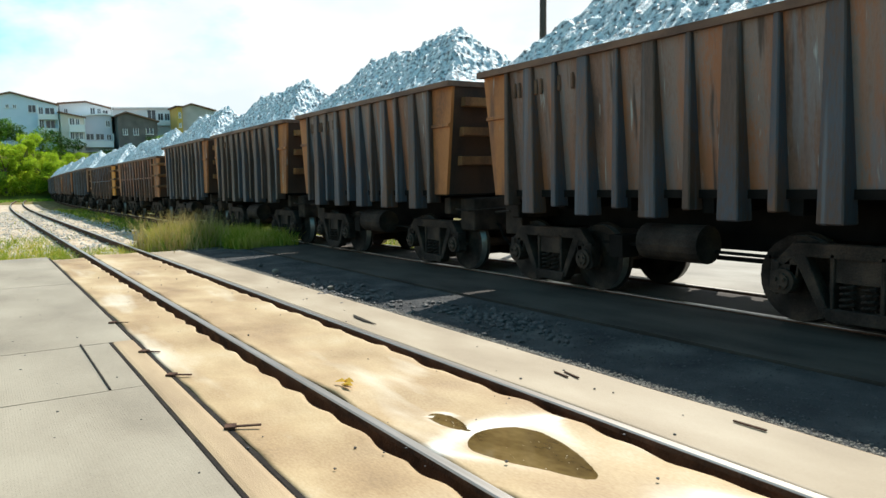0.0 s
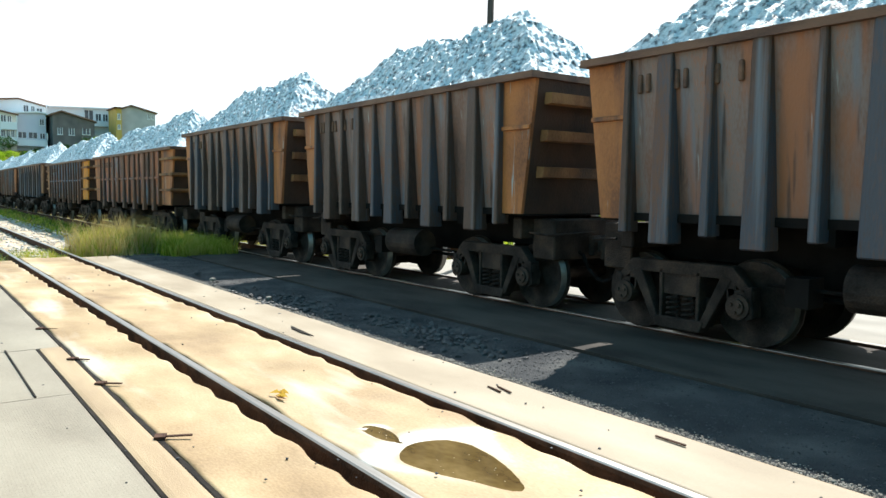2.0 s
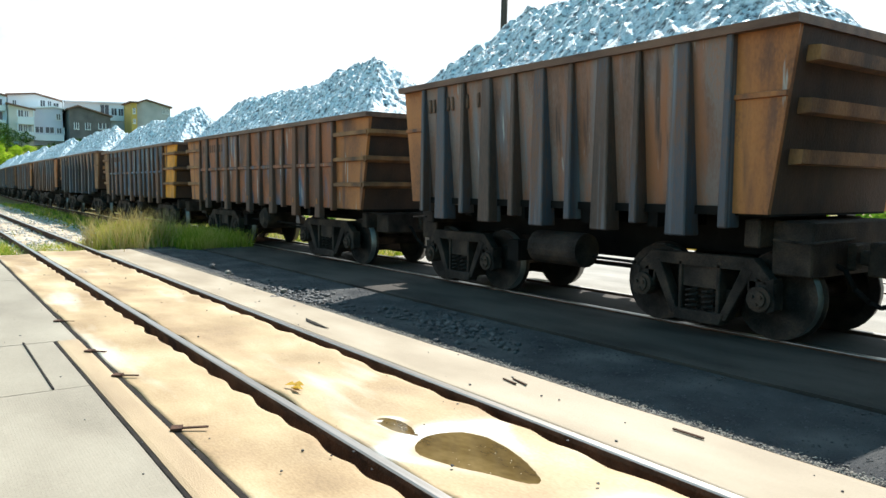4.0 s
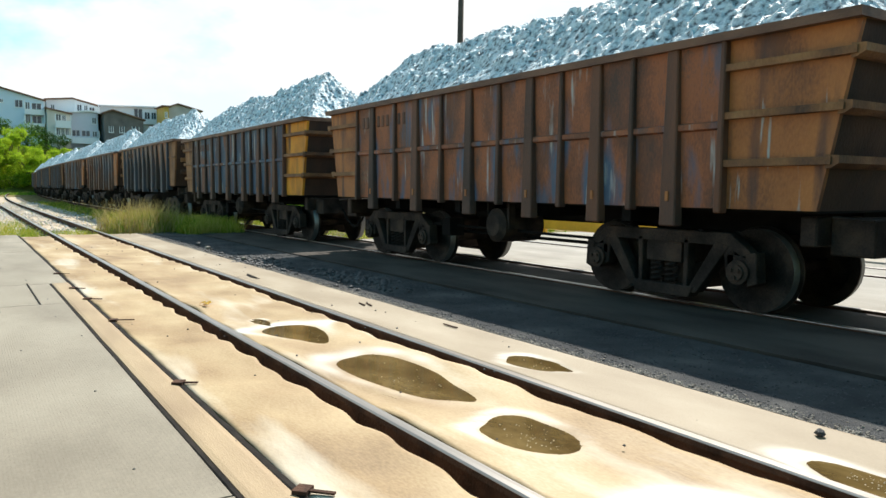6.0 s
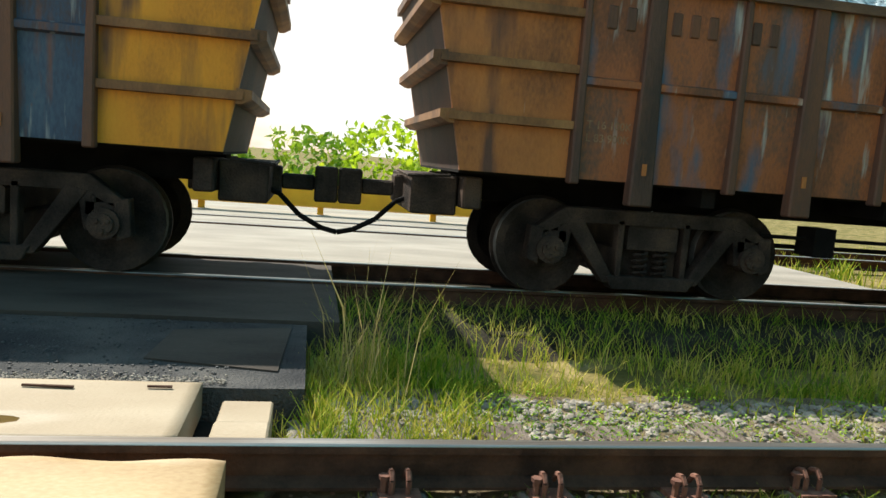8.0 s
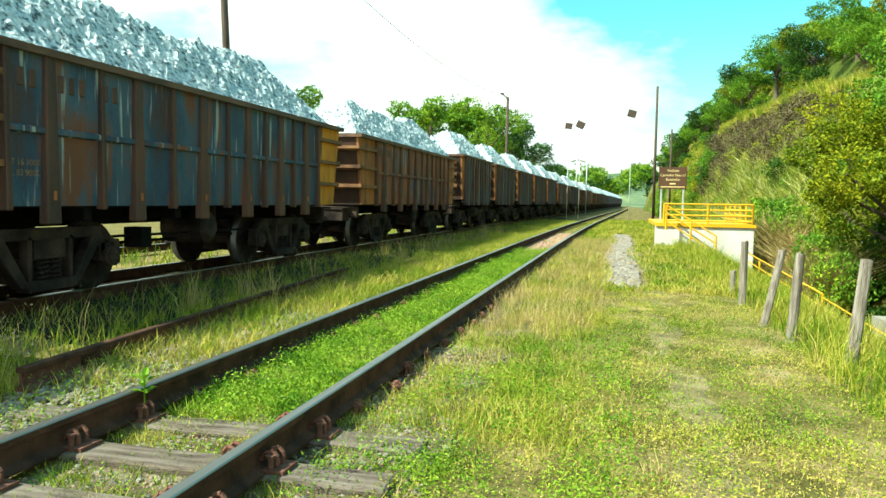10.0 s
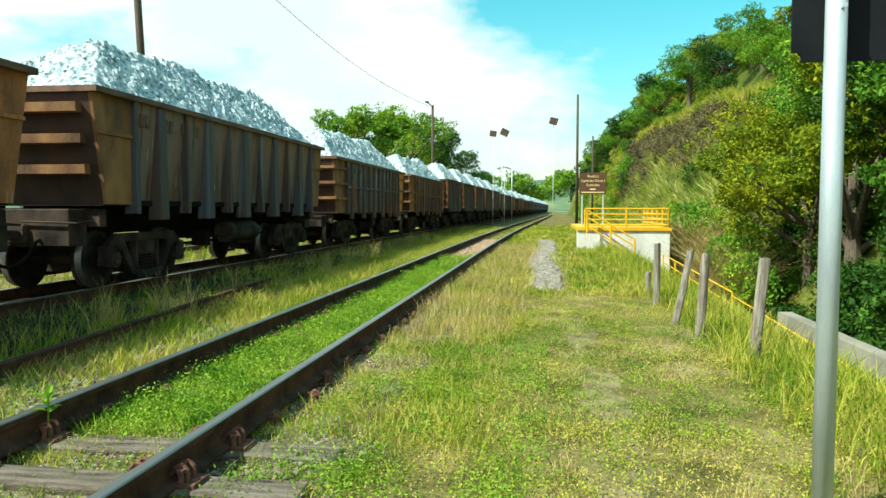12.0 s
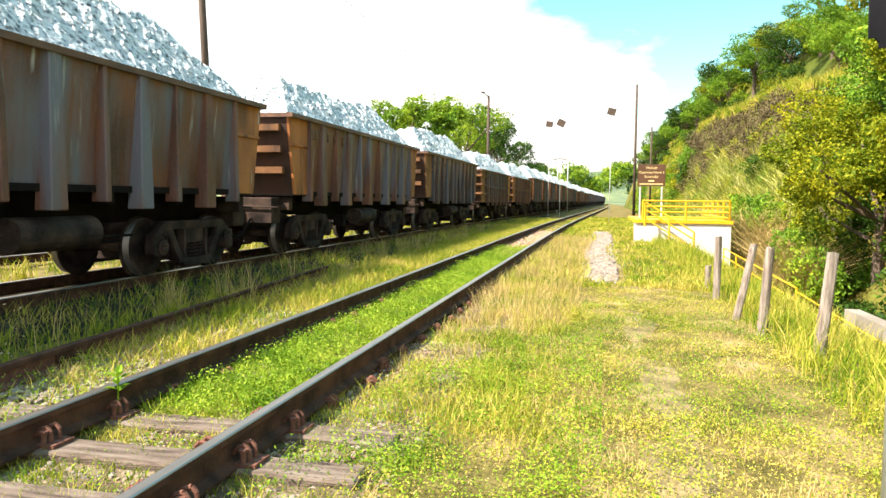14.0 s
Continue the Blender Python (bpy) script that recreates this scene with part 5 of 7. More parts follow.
blades("lawn_grass", 10000, uni(6.6, 20, -1.9, -0.72, 1.2), con(0.16), con(0.006), "grass", "tall yellow-green tussocks along the rail", 0.7, 0.85)
blades("verge_grass", 34000, uni(5, 30, -7.2, -3.7, 1.3), lambda x, y: (0.24 + 0.18 * rng.random(len(x))) * np.clip((y + 6.2) / 1.6, np.where(x < 16, 0.5, 0.25), 1.0), con(0.008), "grass", "lush grass falling away below the fence", 0.7, 0.3)
blades("dry_grass", 22000, lambda n: ((lambda x: (x, -2.62 + 0.004 * x + rng.normal(0, 0.40, n)))(4.5 + 20 * rng.random(n) ** 1.3)), con(0.045), con(0.006), "dry", "trodden short straw on the path beside the track", 1.3, 0.4)
blades("dry_grass", 9000, uni(5, 40, -5.0, -1.2, 1.4), con(0.12), con(0.005), "dry", "dry seeding stalks among the grass", 0.6, 0.7)
blades("dry_grass", 11000, uni(7, 46, 0.66, 1.75, 1.3), con(0.17), lambda x, y: 0.005 + 0.0003 * x, "dry", "sunlit straw-coloured grass between the tracks", 0.7, 0.6)
# between the rails
blades("track_weeds", 26000, uni(6.5, 20, -0.46, 0.46, 1.25), con(0.13), con(0.008), "weed", "low bright green weeds between the rails", 0.9, 0.75)
blades("track_grass", 12000, uni(3.0, 60, -0.48, 0.48, 1.2), con(0.09), con(0.009), "grass", "thin grass among the sleepers", 0.8, 0.6)
# between the two tracks
blades("middle_grass", 34000, uni(3.4, 50, 0.66, 1.9, 1.4), lambda x, y: 0.09 + 0.10 * np.clip((x - 4) / 4, 0.2, 1.5), con(0.009), "grass", "sunlit grass between the tracks", 0.8, 0.5, lambda x, y: (x > 7.5) | (y > 1.75) | (rng.random(len(x)) < 0.25))
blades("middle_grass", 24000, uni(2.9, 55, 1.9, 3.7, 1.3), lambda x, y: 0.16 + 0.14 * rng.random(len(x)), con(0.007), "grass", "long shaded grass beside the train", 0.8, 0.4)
blades("seed_grass", 800, uni(7.5, 34, 1.9, 3.2, 1.1), con(0.55), con(0.006), "dry", "tall seeding grass stalks between the tracks", 0.6, 0.7)
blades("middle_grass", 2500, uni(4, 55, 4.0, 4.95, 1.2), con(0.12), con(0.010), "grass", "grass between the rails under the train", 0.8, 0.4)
blades("back_grass", 14000, uni(9, 90, 5.3, 12.0, 1.3), lambda x, y: 0.22 + 0.15 * rng.random(len(x)), lambda x, y: 0.014 + 0.0004 * x, "grass", "bright grass behind the train", 0.7, 0.3)
# at the far end of the crossing
blades("end_grass", 20000, uni(-60, -17.2, -7, 3.8, 1.0), lambda x, y: 0.16 + 0.12 * rng.random(len(x)), lambda x, y: 0.014 - 0.0004 * x, "grass", "green grass beyond the end of the crossing", 0.8, 0.4, lambda x, y: ((y > 2.0) | (y < -2.4)) | (rng.random(len(x)) < np.where(x > -20.5, 0.5, 0.05)))
blades("end_grass", 9000, lambda n: (-17.2 - 8.0 * rng.random(n) ** 1.6, rng.uniform(-6.5, -0.75, n)), con(0.30), con(0.014), "grass", "bright long grass at the far end of the crossing", 0.7, 0.5)
blades("end_grass", 2600, lambda n: (-17.0 - 3.0 * rng.random(n) ** 1.5, rng.uniform(-0.45, 1.2, n)), con(0.22), con(0.012), "grass", "bright grass between the rails at the far end", 0.7, 0.5)
blades("bend_meadow", 15000, uni(-127, -62, -16, 14), con(0.35), con(0.09), "weed", "bright meadow grass inside the bend", 0.7, 0.2, lambda x, y: (y < -2.0) | (y > 7.0) | (x < -112), category="meadow")
blades("end_tuft", 5000, lambda n: (rng.normal(-17.9, 0.45, n), rng.normal(1.65, 0.35, n)), con(0.70), con(0.012), "grass", "tall grass tuft at the edge of the asphalt", 0.6, 0.3)
blades("end_tuft", 5200, uni(-19.5, -15.9, 2.2, 3.7), con(0.42), con(0.012), "grass", "long grass beside the train's track", 0.7, 0.4, None, z0=-0.06)
blades("seed_grass", 1500, lambda n: (rng.normal(-17.7, 0.5, n), rng.normal(1.6, 0.4, n)), con(0.95), con(0.011), "dry", "pale seeding stalks in the tuft", 0.5, 0.4)
blades("back_grass", 8000, uni(-45, -12.8, 5.3, 11), con(0.3), con(0.02), "grass", "bright grass behind the far end of the train", 0.7, 0.4)
blades("end_tuft", 2600, uni(2.55, 3.6, 0.7, 2.3), con(0.20), con(0.008), "grass", "green tuft at the broken end of the crossing", 0.7, 0.6)
blades("seed_grass", 60, lambda n: (rng.normal(3.05, 0.12, n), rng.normal(1.75, 0.15, n)), con(0.75), con(0.006), "dry", "white seeding stalks at the crossing's end", 0.4)

blades("flowering_weed", 130, lambda n: (rng.normal(6.9, 0.16, n), rng.normal(2.05, 0.12, n)), con(0.42), con(0.007), "grass", "tall thin weed with small white flowers beside the old rail", 0.8, kind="", category="weed")
def leaf_carpet(name, n, x0, x1, y0, y1, h, size, label, power=1.2, patches=140, mat="weed"):
    cx, cy = x0 + (x1 - x0) * rng.random(patches) ** power, rng.uniform(y0, y1, patches)
    k = rng.integers(0, patches, n)
    x, y = cx[k] + rng.normal(0, 0.11, n), np.clip(cy[k] + rng.normal(0, 0.09, n), y0 - 0.06, y1 + 0.06)
    top = h * rng.uniform(0.5, 1.3, patches)[k]
    z = np.array([ground_z(p, q) for p, q in zip(x, y)]) + top * rng.random(n) ** 0.7
    me = leaves(name, np.stack([x, y + np.array([bend(p) for p in x]), z], 1), size, mat, "", "", 0.7)
    return tagged(new(name, me), label, "weeds", "", "stuff")


leaf_carpet("track_weeds", 60000, 6.5, 22, -0.43, 0.43, 0.13, 0.0115, "low leafy green weeds between the rails", 1.2, 420)
leaf_carpet("white_flowers", 160, 6.65, 7.15, 1.85, 2.25, 0.48, 0.012, "small white flowers of the tall weed", 1.0, 26, "margin")
leaf_carpet("lawn_weeds", 16000, 5.6, 9.5, -2.15, -0.85, 0.12, 0.010, "small leafy weeds on the verge", 1.0, 60)
leaf_carpet("track_weeds", 4000, 3.2, 6.4, -0.45, 0.45, 0.06, 0.009, "scattered weeds among the sleepers", 1.0, 60)
leaf_carpet("track_weeds", 5000, 3.4, 7.5, -1.5, -0.72, 0.08, 0.009, "weeds round the ends of the sleepers", 1.0, 60)
blades("track_grass", 8000, uni(3.1, 7.5, -1.4, 0.48), con(0.075), con(0.0045), "grass", "thin dry grass round the nearest sleepers", 0.9, 0.8, z0=-0.21)
leaf_carpet("middle_weeds", 10000, 3.4, 13, 0.72, 1.6, 0.13, 0.010, "leafy weeds among the ballast", 1.2, 70)

leaf_carpet("lawn_weeds", 76000, 4.4, 14, -5.4, -1.1, 0.09, 0.0095, "small leafy tufts in the turf", 1.3, 520, "grass")
leaf_carpet("lawn_weeds", 12000, 4.4, 12, -5.2, -1.1, 0.06, 0.011, "dark green low leaves in the turf", 1.3, 200, "leaf")
leaf_carpet("lawn_weeds", 9000, 4.6, 12, -5.0, -1.2, 0.07, 0.009, "small fresh weeds in the turf", 1.4, 60)
leaf_carpet("lawn_weeds", 14000, 4.6, 13, -5.2, -1.2, 0.09, 0.006, "straw-coloured seed heads in the turf", 1.4, 420, "dry")

# broad weed with large leaves beside the far rail
bm = bmesh.new()
tube(bm, (0, 0, -0.2), (0, 0, 0.16), 0.006, seg=6)
weed = thing("broadleaf_weed", bm, "weed", "small broad-leaved weed growing against the rail", "weed")
weed.matrix_basis = pose(6.35, 0.46, -0.04) @ Matrix.Scale(0.75, 4)
for k in range(9):
    bm = bmesh.new()
    top = [bm.verts.new(p) for p in ((0, 0, 0), (0.03, 0.026, 0.012), (0.07, 0.022, 0.012), (0.11, 0, -0.004), (0.07, -0.022, 0.012), (0.03, -0.026, 0.012))]
    mid = bm.verts.new((0.05, 0, 0.002))
    for q in range(6):
        bm.faces.new((mid, top[q], top[(q + 1) % 6]))
    part("leaf", bm, "weed", weed, "", pose(0, 0, 0.02 + 0.016 * k, 0, -12 - 3 * k, k * 137.5))


# ---------------------------------------------------------------- stones and crumbs
def stone_mesh(seed, r=1.0):
    bm = bmesh.new()
    bmesh.ops.create_icosphere(bm, subdivisions=1, radius=r)
    for v in bm.verts:
        v.co *= 1 + 0.45 * noise.noise(v.co * 1.1 + Vector((seed, seed, 0)))
        v.co.z *= 0.65
    return bm


STONES = {m: [mesh_of("stone", stone_mesh(3.7 * i + len(m)), m) for i in range(5)] for m in ("stone", "coal", "redstone")}


def scatter_stuff(name, mat, n, area, size, z, label, category):
    """Many crumbs joined into one mesh."""
    bm = stone_mesh(5.0)
    base = np.array([v.co[:] for v in bm.verts])
    tri = np.array([[v.index for v in f.verts] for f in bm.faces])
    bm.free()
    x, y = area(n)
    s = size * rng.uniform(0.35, 1.0, n) ** 1.5
    a = rng.uniform(0, math.tau, n)
    ca, sa = np.cos(a), np.sin(a)
    v = base[tri.ravel()][None] * s[:, None, None]
    X = v[..., 0] * ca[:, None] - v[..., 1] * sa[:, None] + x[:, None]
    Y = v[..., 0] * sa[:, None] + v[..., 1] * ca[:, None] + (y + np.array([bend(p) for p in x]))[:, None]
    zz = np.array([ground_z(p, q) for p, q in zip(x, y)]) if z is None else np.full(n, z)
    Z = v[..., 2] + zz[:, None] + s[:, None] * 0.2
    return tagged(new(name, raw_mesh(name, np.stack([X, Y, Z], -1).reshape(-1, 3), 3, mat)), label, category, "", "stuff")


scatter_stuff("ballast", "redstone", 6000, uni(2.7, 12, -1.3, 0.6, 1.3), 0.014, -0.205, "reddish grit among the sleepers", "ballast")
scatter_stuff("ballast", "stone", 6000, uni(2.7, 11, 0.62, 1.6, 1.5), 0.032, -0.20, "pale loose ballast stones beside the rail", "ballast")
scatter_stuff("ballast", "stone", 4500, uni(2.7, 9, -1.3, 0.5, 1.2), 0.020, -0.205, "pale stones among the sleepers", "ballast")
scatter_stuff("ballast", "redstone", 4000, uni(19, 34, -0.6, 1.3), 0.06, None, "reddish ballast along the track", "ballast")
scatter_stuff("path_gravel", "stone", 5200, lambda n: (rng.uniform(14.5, 34, n), -2.15 + 0.02 * rng.normal(0, 1, n) + rng.uniform(-0.32, 0.32, n)), 0.055, -0.215, "pale gravel on the trodden path", "gravel")
scatter_stuff("ballast", "pale_stone", 5000, uni(-60, -17.2, -2.4, 2.2), 0.055, -0.15, "pale ballast between the curving tracks", "ballast")
scatter_stuff("edge_gravel", "stone", 11000, lambda n: (rng.uniform(-16.5, 2.4, n), 1.25 + np.abs(rng.normal(0, 0.055, n))), 0.0085, -0.024, "pale grit along the edge of the asphalt", "gravel")
scatter_stuff("asphalt_grit", "coal", 9000, uni(-16, 2.4, 1.3, 2.45), 0.012, -0.03, "dark grit on the asphalt", "grit")
scatter_stuff("ore_crumbs", "coal", 500, lambda n: (np.concatenate([rng.normal(-6.0, 0.55, n // 2), rng.normal(-8.6, 0.8, n - n // 2)]), np.concatenate([rng.normal(1.85, 0.16, n // 2), rng.normal(1.5, 0.2, n - n // 2)])), 0.045, -0.028, "black crumbs of spilled ore on the asphalt", "ore crumbs")
scatter_stuff("pavement_crumbs", "coal", 260, uni(-14, 2, -4.5, 1.2), 0.011, -0.008, "small dark crumbs scattered on the crossing", "crumbs")
for x, y, r, m in ((0.58, 1.05, 0.030, "coal"), (0.98, 1.10, 0.045, "stone"), (-8.9, 1.38, 0.05, "stone"), (-9.3, 1.30, 0.04, "coal"), (-12.2, 1.55, 0.06, "coal"), (-11.2, 1.45, 0.06, "stone")):
    ob = tagged(new("stone", random.choice(STONES[m])), "small loose stone lying on the crossing", "stone", "loose stones")
    ob.matrix_basis = pose(x, y, 0.0 + r * 0.3, 0, 0, random.uniform(0, 360)) @ Matrix.Scale(r, 4)

# small litter on the crossing
bm = bmesh.new()
prism(bm, [(0, 0), (0.62, -0.05), (0.40, -0.075), (0.15, -0.06)], 2, 0, 0.006)
scrap = thing("steel_scrap", bm, "gap", "thin dark curled steel scrap on the concrete", "scrap")
scrap.matrix_basis = pose(-7.05, 0.83, -0.006, 0, 0, 0)
for x, y, l in ((-4.25, -1.18, 0.16), (-5.66, -1.20, 0.14), (-6.6, -1.22, 0.14), (-8.2, -1.23, 0.16), (-0.08, -1.18, 0.12), (-1.9, -1.2, 0.10)):
    bm = bmesh.new()
    box(bm, -0.035, 0.035, -0.04, 0.02, -0.012, 0.004)
    box(bm, -0.01, 0.01, -0.02, l, -0.008, 0.0)
    bk = thing("joint_bracket", bm, "web", "small rusty bracket bridging the joint", "bracket", "joint brackets")
    bk.matrix_basis = pose(x, y - 0.05, 0.004, 0, 0, random.uniform(-50, -20))
for x, y, l in ((-3.95, 1.02, 0.18), (-4.0, 0.97, 0.16), (1.72, 1.10, 0.20), (2.15, 1.12, 0.10), (-2.6, 1.08, 0.2)):
    bm = bmesh.new()
    prism(bm, [(-l / 2, 0), (l / 2, -0.012), (l / 2, 0.004), (-l / 2, 0.012)], 2, 0, 0.008)
    thing("wood_splinter", bm, "web", "thin dark splinter lying on pale concrete", "splinter", "splinters").matrix_basis = pose(x, y, -0.006, 0, 0, random.uniform(-8, 8))
bm = bmesh.new()
for k in range(5):
    a = k * 1.25
    q = [bm.verts.new((0.02 * k + p, 0.03 * math.sin(a) + w, 0.01 + h)) for p, w, h in ((0, 0, 0), (0.035, 0.018, 0.02), (0.075, 0, 0.012), (0.035, -0.018, 0.01))]
    bm.faces.new(q)
leaf_litter = thing("fallen_leaves", bm, "yellow", "small yellow fallen leaves against the rail", "leaves")
leaf_litter.matrix_basis = pose(-4.72, -0.40, 0.0, 0, 0, 20) @ Matrix.Scale(1.4, 4)
for (cx, cy, rx, ry, turn, seed, level), n in zip(PUDDLES, (14, 4, 30, 50, 200, 10, 150)):
    def spot(k, cx=cx, cy=cy, rx=rx, ry=ry):
        a, r = rng.uniform(0, math.tau, k), np.sqrt(rng.random(k))
        return cx + 0.7 * rx * r * np.cos(a), cy + 0.7 * ry * r * np.sin(a)
    scatter_stuff("puddle_foam", "margin", n, spot, 0.0045, level, "pale flecks floating on the muddy puddle", "foam")
bm = bmesh.new()
box(bm, -7.25, -5.52, -1.692, -1.68, -0.012, 0.002)
thing("plate_cut", bm, "gap", "dark straight saw cut along the steel plate", "joint", kind="structure")
# timber at the crossing's broken end
for y0, y1, dz in ((0.62, 0.80, 0.0), (0.84, 1.10, -0.02)):
    bm = bmesh.new()
    box(bm, CROSS_B - 0.04, CROSS_B + 0.17, y0, y1, -0.2, -0.03 + dz)
    bmesh.ops.bevel(bm, geom=bm.edges[:], offset=0.008, segments=1, affect="EDGES")
    thing("end_timber", bm, "apron", "pale split block at the broken end of the crossing", "block", "end blocks")

# ---------------------------------------------------------------- trees and bushes
def clump_points(n, radius, flat=0.8, seed=0):
    r = np.random.default_rng(seed)
    d = r.normal(0, 1, (n, 3))
    d /= np.linalg.norm(d, axis=1)[:, None]
    lump = np.array([noise.noise((p[0] * 1.8 + seed, p[1] * 1.8, p[2] * 1.8)) for p in d])
    rad = radius * (0.78 + 0.55 * lump) * r.uniform(0.55, 1.0, n) ** 0.5
    p = d * rad[:, None]
    p[:, 2] *= flat
    return p


BUSH = {}
for mat in ("leaf", "dark_leaf", "grass", "gold_leaf"):
    BUSH[mat] = [leaves("bush", clump_points(2000 if mat != "grass" else 1200, 1.0, 0.85, 5 * i + len(mat)), 0.062, mat, "", "") for i in range(3)]


def bush(x, y, z, r, mat, label, squash=1.0, group="bushes on the slope"):
    ob = tagged(new("bush", BUSH[mat][random.randrange(3)]), label, "bush", group)
    ob.matrix_basis = pose(x, y, z, 0, 0, random.uniform(0, 360)) @ Matrix.Diagonal((r, r, r * squash, 1))
    return ob


def bush_mass(name, spots, label, category="bushes", leaf=0.11, n=620):
    """Distant bushes of one hedge or slope joined into one mass per leaf colour; spots are (x, y, z, radius, material)."""
    sets = {}
    for k, (x, y, z, r, m) in enumerate(spots):
        sets.setdefault(m, []).append(clump_points(int(n * max(0.6, r)), r, 0.9, 400 + k) + np.array((x, y, z)))
    for m, pts in sets.items():
        tagged(new(name, leaves(name, np.concatenate(pts), leaf, m, "", "")), label, category, "", "stuff")


def tree(x, y, z, height, spread, mat, label, seed, fine=1.0):
    random.seed(seed)
    root = tagged(new("tree"), label, "tree", "trees")
    root.matrix_basis = pose(x, y, z)
    bm = bmesh.new()
    top = Vector((0.1 * spread, 0, height * 0.55))
    tube(bm, (0, 0, -0.6), top * 0.5, 0.035 * height, 0.025 * height, 9)
    tube(bm, top * 0.5, top, 0.025 * height, 0.014 * height, 8)
    pts = []
    for k in range(9):
        a = k * 2.4 + seed
        e = Vector((math.cos(a) * spread * random.uniform(0.35, 0.95), math.sin(a) * spread * random.uniform(0.35, 0.95), height * random.uniform(0.5, 0.93)))
        s = top * random.uniform(0.5, 0.95)
        tube(bm, s, e, 0.011 * height, 0.004 * height, 6)
        r = spread * random.uniform(0.36, 0.55)
        pts.append(clump_points(int(1250 * fine), r, 0.75, seed * 10 + k) + np.array(e))
    part("trunk", bm, "bark", root, "grey-brown trunk and limbs")
    me = leaves("crown", np.concatenate(pts), (0.008 * height + 0.035) / fine, mat, "", "")
    part("crown", me, mat, root, "uneven green leafy crown")
    return root


for k, (x, y, h, s, m) in enumerate(((60.6, 13.6, 10.2, 2.7, "leaf"), (66.0, 12.4, 10.8, 2.6, "leaf"), (76.5, 12.0, 11.4, 4.4, "leaf"), (84, 12.0, 11.8, 4.0, "dark_leaf"), (92.0, 10.4, 11.0, 4.2, "dark_leaf"), (102, 9.5, 9.5, 4.0, "dark_leaf"), (66, 25.0, 12.0, 3.2, "leaf"), (118, 9, 8, 4.0, "dark_leaf"))):
    tree(x, y, -0.6, h, s, m, "broad green tree standing behind the train", 3 + k)
for k, (x, y, h, s) in enumerate(((-129, 1.2, 9.0, 2.8), (-132, 3.4, 10.0, 3.0), (-130, 6.6, 8.0, 2.6), (-134, 8.6, 7.5, 2.4), (-133, -1.8, 10.5, 3.2), (-128, -4.5, 9.5, 3.2), (-131, -8.0, 11.0, 3.6), (-137, 5.2, 10.5, 3.2), (-124, -12.0, 9.0, 3.6), (-138, 11.0, 8.0, 2.6))):
    tree(x, y, -0.2, h, s, "light_leaf", "light green tree at the bend of the line", 30 + k)
random.seed(8)
bush_mass("bend_bushes", [(-127 - 5 * random.random(), -6 + 15.0 * k / 23, 0.6 + 3.0 * random.random(), random.uniform(1.2, 1.9), random.choice(("light_leaf", "light_leaf", "light_leaf", "leaf"))) for k in range(24)], "bright green bushes at the bend of the line", leaf=0.14)

random.seed(17)
bush_mass("hedge", [(-52 + 1.4 * k + random.uniform(-0.5, 0.5), 14.2 + random.uniform(-0.6, 1.2), random.uniform(0.2, 1.0), random.uniform(1.0, 1.5), random.choice(("light_leaf", "leaf", "leaf"))) for k in range(44)], "green hedge behind the far track", "hedge")

# ---------------------------------------------------------------- hillsides
def foot_y(x):
    return -8.4 - 0.02 * (x - 20) if x < 40 else -8.8 + 0.03 * (x - 40)


def bank_slope(x):
    return 2.0 + 1.5 * max(0.0, min(1.0, (x - 46) / 24))


def terrace_h(x):
    return 7.4 - 0.045 * max(0, x - 80)


def terrace_y(x):
    return foot_y(x) - (terrace_h(x) + 2.6) / bank_slope(x)


def hill_z(x, y):
    """Steep overgrown bank beyond the sunken road, a grassy terrace and a wooded top."""
    d = foot_y(x) - y
    if d <= 0:
        return -2.6
    h, e = terrace_h(x), terrace_y(x) - y
    z = -2.6 + d * bank_slope(x)
    if e > 0:
        z = min(h + (0.3 * e if e < 2.2 else 0.66 + 1.5 * (e - 2.2)), h + 4.2 + 0.25 * e + 2.0 * noise.noise((x * 0.05, 0, 4)))
    return z + 0.5 * noise.noise((x * 0.25, y * 0.25, 1))


bm = bmesh.new()
xs = [6 + 2 * i for i in range(72)]
ys = [-5.9 - 0.6 * j for j in range(34)] + [-32, -45, -70]
grid = [[bm.verts.new((x, y, hill_z(x, y))) for y in ys] for x in xs]
for i in range(len(xs) - 1):
    for j in range(len(ys) - 1):
        bm.faces.new((grid[i][j], grid[i + 1][j], grid[i + 1][j + 1], grid[i][j + 1]))
thing("hillside", bm, "hill", "steep overgrown green slope beside the line", "hill", kind="structure", smooth=True)
random.seed(12)
BUSH_LABEL = {"dark_leaf": "dark green bush on the steep slope", "leaf": "green leafy bush on the steep slope", "gold_leaf": "sunlit yellow-green bush on the steep slope", "grass": "yellow-green tall grass clump on the slope"}
for k in range(250):
    x = 14 + 110 * random.random() ** 1.4
    u = random.random()
    y = foot_y(x) - 0.3 - u * (foot_y(x) - terrace_y(x) + 5.5)
    on_terrace = 44 < x < 74 and terrace_y(x) - 2.6 < y < terrace_y(x) + 0.5
    cane_bank = 33 < x < 70 and y > terrace_y(x) + 0.4
    if x < 38 and hill_z(x, y) < 1.2:
        continue
    if on_terrace or (cane_bank and random.random() < 0.8):
        continue
    if x < 38:
        m = random.choice(("dark_leaf", "dark_leaf", "leaf", "gold_leaf"))
    elif x > 72:
        m = random.choice(("leaf", "leaf", "dark_leaf", "grass", "gold_leaf"))
    else:
        m = random.choice(("leaf", "gold_leaf", "dark_leaf"))
    bush(x, y, hill_z(x, y) + 0.2, random.uniform(0.8, 1.6), m, BUSH_LABEL[m], random.uniform(0.75, 1.1))
